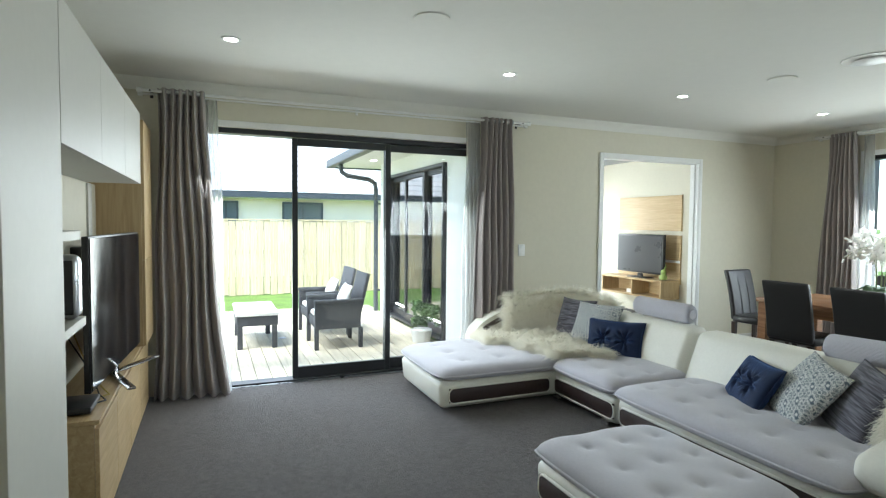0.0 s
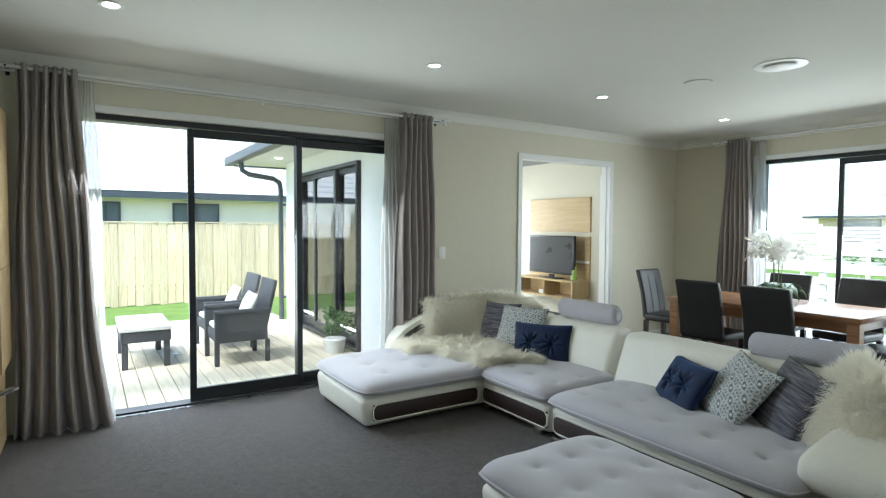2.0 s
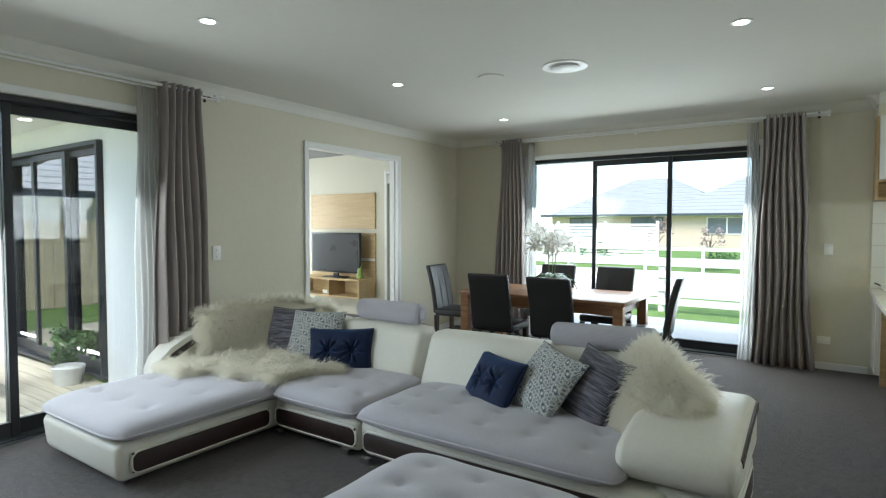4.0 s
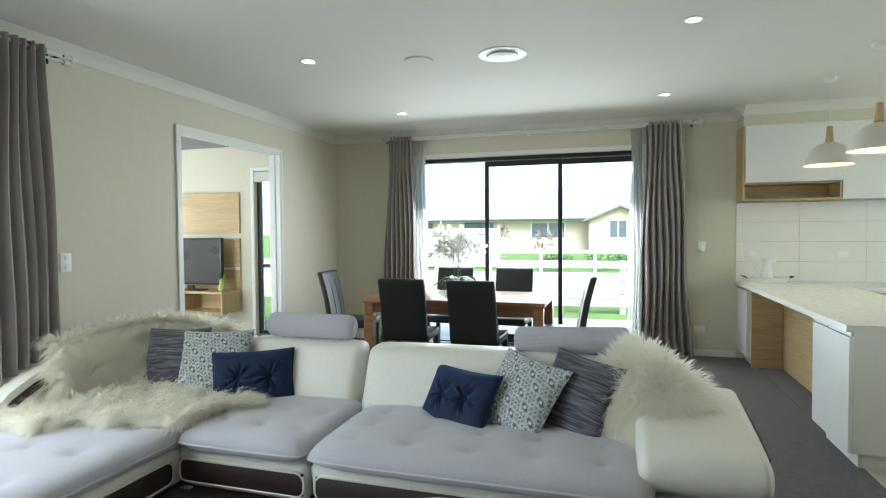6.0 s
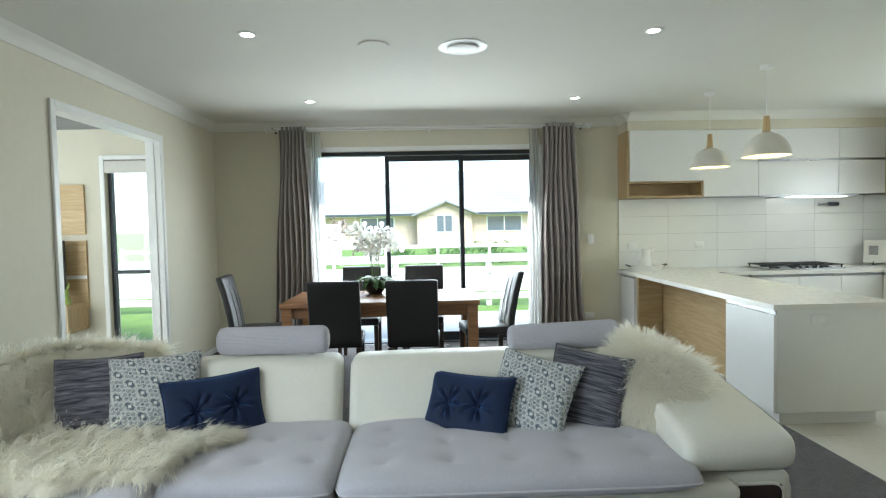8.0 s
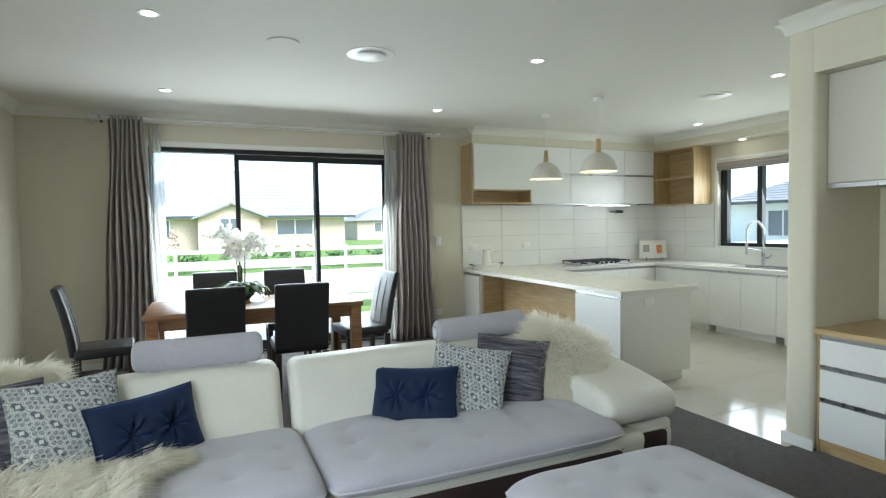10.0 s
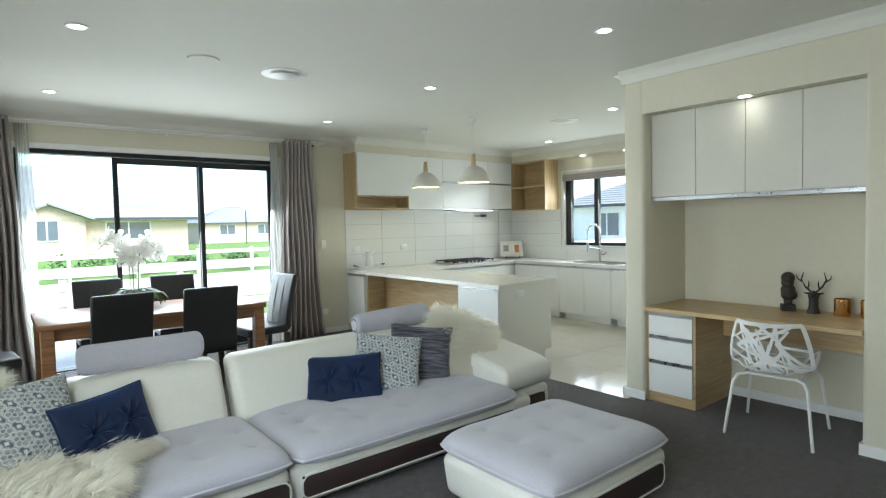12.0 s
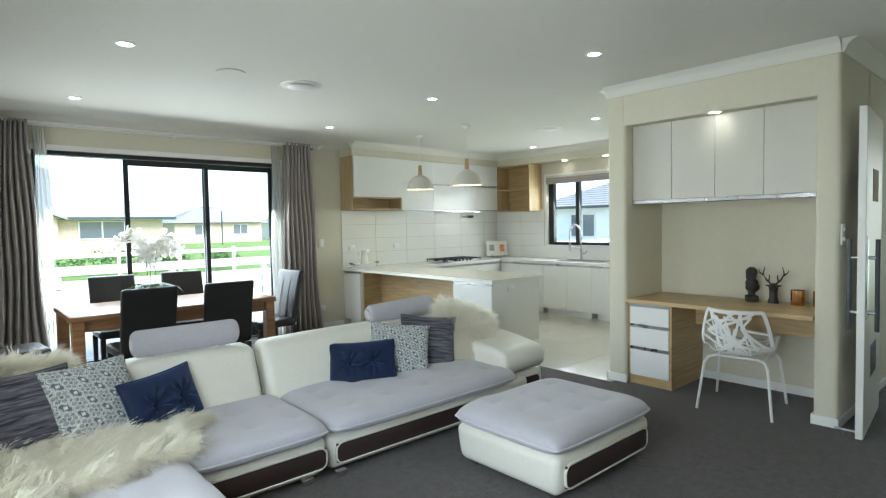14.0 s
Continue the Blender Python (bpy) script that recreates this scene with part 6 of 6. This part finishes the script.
def mesh_chair(m):
    """White moulded chair whose shell is a web of slanting straps with angular holes."""
    t = thing("desk_chair", m, "white moulded chair with a cut-out branching shell on thin legs", "chair")
    rnd = random.Random(11)
    bb = bmesh.new()

    def strap(p, q, w):
        n = 8
        pa = []
        for k in range(n + 1):
            s = k / n
            u, v = p[0] + (q[0] - p[0]) * s, p[1] + (q[1] - p[1]) * s
            c = shell_point(u, v)
            du = shell_point(u + 0.02, v) - shell_point(u - 0.02, v)
            dv = shell_point(u, min(v + 0.01, 1)) - shell_point(u, max(v - 0.01, 0))
            nrm = du.cross(dv).normalized()
            d = (du * (q[0] - p[0]) / 0.04 + dv * (q[1] - p[1]) / 0.02).normalized()
            s_ = nrm.cross(d).normalized() * w / 2
            pa.append([bb.verts.new(c + s_ * a + nrm * h) for a, h in ((-1, -0.004), (1, -0.004), (1, 0.004), (-1, 0.004))])
        for a, c in zip(pa, pa[1:]):
            for k in range(4):
                bb.faces.new((a[k], a[(k + 1) % 4], c[(k + 1) % 4], c[k]))
        bb.faces.new(pa[0][::-1])
        bb.faces.new(pa[-1])

    rim = [(-1, k / 12) for k in range(13)] + [(-1 + k / 5, 1) for k in range(1, 11)] + [(1, 1 - k / 12) for k in range(1, 13)] + [(1 - k / 5, 0) for k in range(1, 11)]
    for a, c in zip(rim, rim[1:]):
        strap(a, c, 0.026)
    nodes = [(rnd.uniform(-0.8, 0.8), 0.04 + 0.93 * (k + rnd.random()) / 24) for k in range(24)]
    for u, v in nodes:
        for _ in range(3):
            a = rnd.choice((1, -1)) * math.pi / 2 + rnd.gauss(0, 0.6)
            e = (u + math.cos(a) * 2.0, v + math.sin(a) * 0.42)
            s = 1.0
            for lo_, hi_, o, d in ((-1, 1, u, e[0] - u), (0, 1, v, e[1] - v)):
                if d > 0:
                    s = min(s, (hi_ - o) / d)
                elif d < 0:
                    s = min(s, (lo_ - o) / d)
            s *= rnd.uniform(0.65, 1.0) if rnd.random() < 0.4 else 1.0
            strap((u, v), (u + (e[0] - u) * s, v + (e[1] - v) * s), rnd.uniform(0.010, 0.019))
    part("shell", bb, CHAIRW, t, "branching cut-out shell", False)
    part("seat_frame", tube([(-0.17, -0.17, 0.415), (0.17, -0.17, 0.415), (0.17, 0.15, 0.405), (-0.17, 0.15, 0.405), (-0.17, -0.17, 0.415)], 0.008, 8), DARKMET, t)
    for x in (-1, 1):
        for y in (-1, 1):
            part("leg", tube([(x * 0.14, y * 0.15, 0.41), (x * 0.19, y * 0.19, 0.40), (x * 0.215, y * 0.215, 0.36), (x * 0.255, y * 0.265, 0.0)], 0.010, 8), DARKMET, t)
    return t


mesh_chair(pose(0.19, 1.73, 0.006, 0, 0, 97))

IRON = mat("dark_cast_metal", (0.045, 0.038, 0.034), 0.55, 0.4, 0.3, 20, 0.4, 90)
COPPER = mat("copper", (0.70, 0.42, 0.20), 0.18, 1, 0.05, 20)
bb = box(-0.045, 0.045, -0.04, 0.04, 0, 0.05, 0.004, 1)
for z, rx, ry, ox, seg in ((0.075, 0.03, 0.028, 0.0, 12), (0.12, 0.055, 0.042, 0.006, 16), (0.155, 0.05, 0.04, 0.0, 16), (0.21, 0.042, 0.046, -0.004, 16), (0.245, 0.046, 0.048, -0.002, 16)):
    q = bmesh.new()
    bmesh.ops.create_uvsphere(q, u_segments=seg, v_segments=10, radius=1)
    join(bb, move(q, Matrix.Translation((ox, 0, z)) @ Matrix.Diagonal((rx, ry, 0.045, 1))))
tagged(mesh("bust", move(bb, pose(0.66, 1.83, 0.765, 0, 0, -60)), IRON), "small dark cast bust ornament on the desk", "ornament")
bb = lathe([(0, 0), (0.042, 0.0), (0.04, 0.012), (0.03, 0.05), (0.03, 0.10), (0.036, 0.13), (0, 0.15)], 20)
q = bmesh.new()
bmesh.ops.create_uvsphere(q, u_segments=14, v_segments=10, radius=1)
join(bb, move(q, Matrix.Translation((-0.022, 0, 0.135)) @ pose(0, 0, 0, 0, 35, 0) @ Matrix.Diagonal((0.045, 0.024, 0.026, 1))))
for s in (-1, 1):
    join(bb, tube([(0, s * 0.012, 0.15), (0.0, s * 0.05, 0.19), (0.01, s * 0.075, 0.24), (0.0, s * 0.062, 0.295)], [0.007, 0.007, 0.006, 0.003], 7))
    join(bb, tube([(0.0, s * 0.035, 0.175), (-0.015, s * 0.028, 0.21), (-0.02, s * 0.03, 0.235)], [0.006, 0.005, 0.002], 6))
    join(bb, tube([(0.006, s * 0.07, 0.225), (0.0, s * 0.10, 0.25), (0.0, s * 0.105, 0.275)], [0.006, 0.004, 0.002], 6))
    join(bb, tube([(0, s * 0.02, 0.14), (0.0, s * 0.06, 0.145)], [0.012, 0.003], 6))
tagged(mesh("deer_head", move(bb, pose(0.66, 1.665, 0.765, 0, 0, 15)), IRON), "dark cast deer head ornament with antlers", "ornament")
for y in (1.49, 1.335):
    t = thing("candle_holder", (0.66, y, 0.765), "hammered copper tumbler candle holder", "candle holder", "copper tumblers on the desk")
    part("cup", lathe([(0, 0), (0.047, 0), (0.05, 0.006), (0.05, 0.12), (0.047, 0.12), (0.046, 0.01), (0, 0.008)], 28), COPPER, t)

# entrance door standing open
t = thing("entry_door", pose(-0.01, 0.945, 0.012, 0, 0, 5), "white entrance door standing open with steel bar handles", "door")
part("leaf", box(0.0, 0.86, -0.022, 0.022, 0.0, 2.15, 0.003, 1), TRIM, t)
for s in (-1, 1):
    h = part("bar_handle", rod((0.09, s * 0.075, 0.70), (0.09, s * 0.075, 1.30), 0.014, 12), GUTTER, t, "long dark steel bar handle")
    for z in (0.82, 1.18):
        part("standoff", rod((0.09, s * 0.02, z), (0.09, s * 0.075, z), 0.011), STEEL, h)
    part("lock_plate", box(0.05, 0.13, s * 0.024 - 0.003, s * 0.024 + 0.003, 0.78, 1.32, 0.001, 1), STEEL, t)
for z in (0.35, 1.55):
    part("pane", box(0.30, 0.60, -0.024, 0.024, z, z + 0.22), DARKGLASS, t)
t = thing("door_stop", (0.02, 1.03, 0.0), "short steel floor door stop", "door stop")
part("arm", rod((0, -0.06, 0.05), (0, 0.055, 0.05), 0.008), STEEL, t)
part("base", rod((0, 0, 0.006), (0, 0, 0.05), 0.012), STEEL, t)

# ---- television wall ----
t = thing("tv_cabinet", (-3.58, -0.51, 0), "low oak television cabinet with plain doors", "cabinet")
part("body", box(-1.06, 1.06, -0.205, 0.205, 0.0, 0.565, 0.002, 1), OAK_X, t)
for k in range(4):
    part("door", box(-1.058 + 0.53 * k, -0.532 + 0.53 * k, 0.206, 0.224, 0.05, 0.545, 0.0015, 1), OAK_X, t)
part("top", box(-1.062, 1.062, -0.207, 0.226, 0.566, 0.586, 0.001, 1), OAK_X, t)
t = thing("tall_cabinet", (-4.36, -0.47, 0.588), "tall oak cupboard above the television cabinet", "cabinet")
part("body", box(-0.28, 0.24, -0.245, 0.205, 0.0, 1.62, 0.002, 1), OAK_Z, t)
part("door", box(-0.278, 0.238, 0.206, 0.224, 0.002, 0.62, 0.001, 1), OAK_Z, t)
part("door", box(-0.278, 0.238, 0.206, 0.224, 0.624, 1.618, 0.001, 1), OAK_Z, t)
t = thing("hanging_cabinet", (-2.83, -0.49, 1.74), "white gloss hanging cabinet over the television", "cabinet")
part("body", box(-1.08, 1.09, -0.225, 0.225, 0.0, 0.475, 0.001, 1), SHADED_WHITE, t)
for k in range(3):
    part("door", box(-1.08 + 0.7235 * k, -0.36 + 0.7235 * k, 0.226, 0.245, 0.0, 0.474, 0.001, 1), SHADED_WHITE, t)
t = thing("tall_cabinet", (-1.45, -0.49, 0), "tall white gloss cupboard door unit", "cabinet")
part("body", box(-0.285, 0.28, -0.225, 0.225, 0.0, 2.45, 0.001, 1), SHADED_WHITE, t)
part("door", box(-0.285, 0.28, 0.226, 0.245, 0.03, 2.45, 0.0015, 1), SHADED_WHITE, t)
t = thing("open_shelf", (-0.92, -0.49, 0), "tall oak open shelf with white boards", "shelf")
for x in (-0.248, 0.23):
    part("side_panel", box(x, x + 0.02, -0.225, 0.225, 0, 2.45, 0.001, 1), OAK_Z, t)
part("back_panel", box(-0.228, 0.23, -0.225, -0.21, 0, 2.45), OAK_Z, t)
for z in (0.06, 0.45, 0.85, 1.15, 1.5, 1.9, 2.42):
    part("shelf_board", box(-0.228, 0.23, -0.21, 0.22, z, z + 0.03, 0.001, 1), SHADED_WHITE, t)
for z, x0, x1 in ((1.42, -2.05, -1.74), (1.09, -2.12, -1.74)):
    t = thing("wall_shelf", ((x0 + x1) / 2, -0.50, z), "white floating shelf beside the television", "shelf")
    part("board", box(-(x1 - x0) / 2, (x1 - x0) / 2, -0.215, 0.245, 0, 0.035, 0.002, 1), SHADED_WHITE, t)
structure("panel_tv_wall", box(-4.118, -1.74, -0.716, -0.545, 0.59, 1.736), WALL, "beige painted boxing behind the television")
structure("panel_tv_strip", box(-3.92, -3.80, -0.545, -0.533, 0.59, 1.73), SHADED_WHITE, "white upright strip on the television wall")
t = thing("television", pose(-3.36, -0.33, 0.588, 0, 0, -4), "large flat black television on a bent silver stand", "television")
part("screen", box(-0.59, 0.59, 0.016, 0.022, 0.065, 0.815), SCREEN, t, "glossy dark screen")
part("bezel", box(-0.60, 0.60, -0.014, 0.0155, 0.055, 0.825, 0.004, 2), BLACKPL, t)
part("back", box(-0.36, 0.36, -0.05, -0.0145, 0.13, 0.55, 0.015, 2), BLACKPL, t)
for s in (-1, 1):
    part("stand_foot", move(box(-0.01, 0.42, -0.022, 0.022, 0.0, 0.014, 0.004, 2), pose(0, -0.02, 0.002, 0, 0, 24 if s > 0 else 156)), CHROME, t, "flat silver stand bar")
part("stand_neck", box(-0.05, 0.05, -0.03, 0.005, 0.012, 0.20, 0.008, 2), CHROME, t, "silver stand neck")
t = thing("router", (-2.72, -0.42, 0.588), "flat black router box on the cabinet", "router")
part("body", box(-0.12, 0.12, -0.09, 0.09, 0.004, 0.035, 0.008, 2), BLACKPL, t)
part("antenna", rod((-0.1, -0.085, 0.03), (-0.1, -0.085, 0.17), 0.005), BLACKPL, t)
t = thing("cable", (-2.9, -0.40, 0.588), "loose dark cables behind the television", "cable")
part("lead", tube([(-0.1, -0.1, 0.30), (-0.02, 0.02, 0.12), (0.03, 0.06, 0.02), (0.1, 0.1, 0.008), (0.16, 0.04, 0.008)], 0.004, 6), BLACKPL, t)
part("lead", tube([(-0.25, -0.12, 0.35), (-0.12, 0.0, 0.08), (0.0, 0.10, 0.008), (0.07, 0.02, 0.008)], 0.004, 6), mat("yellow_lead", (0.45, 0.36, 0.10), 0.5), t)
t = thing("power_adapter", (-3.37, -0.536, 1.30), "black plug-in power adapter on the wall", "adapter")
part("body", box(-0.05, 0.05, -0.008, 0.06, -0.04, 0.04, 0.006, 2), BLACKPL, t)
t = thing("speaker", (-2.066, -0.33, 1.125), "slim silver rounded loudspeaker on the shelf", "speaker")
part("body", box(-0.05, 0.05, -0.07, 0.07, 0.0, 0.24, 0.03, 4), STEEL, t)
part("grille", box(0.0505, 0.054, -0.055, 0.055, 0.02, 0.22, 0.002, 1), BLACKPL, t)

# ---- second lounge ----
YT = YO1 - 0.001
t = thing("wall_panel", (-7.0, YT, 1.37), "oak veneer wall panel above the television", "panel")
part("board", box(-0.72, 0.72, -0.03, 0.0, 0.03, 0.60, 0.002, 1), OAK_X, t)
t = thing("wall_panel", (-7.0, YT, 0.55), "oak veneer wall panel behind the television", "panel")
part("board", box(-0.72, 0.72, -0.03, 0.0, 0.0, 0.78, 0.002, 1), OAK_X, t)
part("white_strip", box(-0.72, 0.72, -0.034, -0.0305, 0.34, 0.38), TRIM, t)
t = thing("tv_bench", (-6.85, YT - 0.22, 0.32), "floating oak television bench with open boxes", "bench")
part("top", box(-0.85, 0.57, -0.19, 0.19, 0.27, 0.30, 0.001, 1), OAK_X, t)
part("bottom", box(-0.85, 0.57, -0.19, 0.19, 0.0, 0.03, 0.001, 1), OAK_X, t)
for x in (-0.85, -0.1, 0.54):
    part("upright", box(x, x + 0.03, -0.19, 0.19, 0.031, 0.269), OAK_Z, t)
part("back", box(-0.82, 0.54, 0.17, 0.189, 0.031, 0.269), OAK_X, t)
t = thing("television", (-6.92, YT - 0.24, 0.62), "mid-size black flat television on a pedestal", "television")
# grey in the screen's colour stands for window light reflected in it
part("screen", box(-0.50, 0.50, -0.045, -0.041, 0.11, 0.69), mat("screen_reflection_grey", (0.045, 0.045, 0.05), 0.3, 0, 0.05, 3), t, "glossy dark screen")
part("bezel", box(-0.53, 0.53, -0.0405, 0.02, 0.08, 0.72, 0.008, 2), BLACKPL, t)
part("neck", box(-0.05, 0.05, -0.02, 0.01, 0.015, 0.07), BLACKPL, t)
part("foot", box(-0.22, 0.22, -0.10, 0.08, 0.0, 0.015, 0.006, 2), BLACKPL, t)
t = thing("ornament", (-6.40, YT - 0.25, 0.62), "small green animal ornament on the bench", "ornament")
bb = lathe([(0, 0), (0.055, 0.01), (0.062, 0.05), (0.036, 0.10), (0.044, 0.13), (0.03, 0.17), (0, 0.178)], 14)
for e in (-0.02, 0.02):
    join(bb, tube([(e, 0, 0.165), (e * 1.6, 0.01, 0.21), (e * 1.9, 0.02, 0.25)], [0.010, 0.014, 0.004], 8))
part("body", bb, mat("green_glaze", (0.30, 0.40, 0.10), 0.4, 0, 0.2, 12), t)
t = thing("small_card", (-7.12, YT - 0.30, 0.351), "small white card in the open box", "card")
part("card", box(-0.05, 0.05, -0.004, 0.004, 0.0, 0.06), PLASTIC, t)

# ---- orchid on the dining table ----
t = thing("orchid", (-2.89, 6.05, 0.76), "white orchid in a dark bowl with broad leaves", "plant")
part("bowl", lathe([(0, 0), (0.06, 0.0), (0.07, 0.01), (0.12, 0.07), (0.135, 0.13), (0.128, 0.13), (0.11, 0.07), (0.0, 0.05)], 28), BLACKPL, t, "dark glazed bowl")
rnd = random.Random(21)
lv = bmesh.new()
for k in range(16):
    a, ln, wd = rnd.uniform(0, 6.28), rnd.uniform(0.16, 0.30), rnd.uniform(0.03, 0.05)
    rows = []
    for s in range(7):
        q = s / 6
        c = Vector((math.cos(a) * ln * q, math.sin(a) * ln * q, 0.13 + 0.16 * q - 0.26 * q * q * rnd.uniform(0.8, 1.1)))
        sd = Vector((-math.sin(a), math.cos(a), 0)) * wd * math.sin(math.pi * min(0.12 + q * 0.88, 1)) ** 0.7
        rows.append((lv.verts.new(c - sd + Vector((0, 0, 0.008))), lv.verts.new(c - Vector((0, 0, 0.004))), lv.verts.new(c + sd + Vector((0, 0, 0.008)))))
    for r0, r1 in zip(rows, rows[1:]):
        lv.faces.new((r0[0], r0[1], r1[1], r1[0]))
        lv.faces.new((r0[1], r0[2], r1[2], r1[1]))
lf = part("leaves", lv, LEAFD, t, "broad dark green leaves")
lf.modifiers.new("thick", "SOLIDIFY").thickness = 0.004
PETAL = mat("white_petal", (0.84, 0.83, 0.80), 0.6, 0, 0.04, 20)
pn, pl_ = PETAL.node_tree.nodes, PETAL.node_tree.links
tl, mxs = pn.new("ShaderNodeBsdfTranslucent"), pn.new("ShaderNodeMixShader")
tl.inputs[0].default_value = (0.86, 0.85, 0.80, 1)
mxs.inputs[0].default_value = 0.45
pl_.new(pn["Principled BSDF"].outputs[0], mxs.inputs[1])
pl_.new(tl.outputs[0], mxs.inputs[2])
pl_.new(mxs.outputs[0], pn["Material Output"].inputs[0])
STEM = mat("green_stem", (0.12, 0.15, 0.05), 0.6, 0, 0.2, 20)


def blossom(c, d, size):
    """Five open petals round a small lip."""
    bb = bmesh.new()
    for k in range(5):
        a = 2 * math.pi * k / 5 + 0.3
        w = size * (0.62 if k in (1, 4) else 0.42)
        m0 = bb.verts.new((0, 0, 0))
        p1 = [bb.verts.new((math.cos(a + s * w / size * 0.8) * size * q, math.sin(a + s * w / size * 0.8) * size * q, 0.25 * size * q * q * (1 - 0.4 * abs(s)))) for s, q in ((-1, 0.6), (-0.7, 0.95), (0, 1.05), (0.7, 0.95), (1, 0.6))]
        bb.faces.new([m0] + p1)
    q = bmesh.new()
    bmesh.ops.create_icosphere(q, subdivisions=1, radius=size * 0.16)
    join(bb, q)
    return move(bb, Matrix.Translation(c) @ Vector(d).to_track_quat("Z", "Y").to_matrix().to_4x4())


for s in range(5):
    a = 0.4 + s * 1.256
    top, reach = 0.42 + 0.06 * (s % 3), 0.22 + 0.05 * (s % 2)
    base = Vector((0.03 * math.cos(a), 0.03 * math.sin(a), 0.10))
    curve = []
    for k in range(13):
        q = k / 12
        bend = max(0.0, q - 0.45) / 0.55
        curve.append(tuple(base + Vector((math.cos(a) * (0.03 * q + reach * bend ** 1.3), math.sin(a) * (0.03 * q + reach * bend ** 1.3), top * min(1.0, q * 1.45) + (0.06 * math.sin(min(bend * 2, 1) * math.pi / 2) - 0.16 * bend * bend)))))
    st = part("stem", tube(curve, 0.0035, 6), STEM, t)
    for k in range(9):
        i = 6 + k * 6 / 9
        c = Vector(curve[int(i)]).lerp(Vector(curve[min(int(i) + 1, 12)]), i - int(i))
        d = Vector((rnd.gauss(0, 0.5), rnd.gauss(-0.5, 0.6), rnd.gauss(0.15, 0.4)))
        c += Vector((rnd.gauss(0, 0.03), rnd.gauss(0, 0.03), rnd.gauss(0, 0.03)))
        fl = part("blossom", blossom(c, d, rnd.uniform(0.066, 0.088)), PETAL, st, "white open blossom")
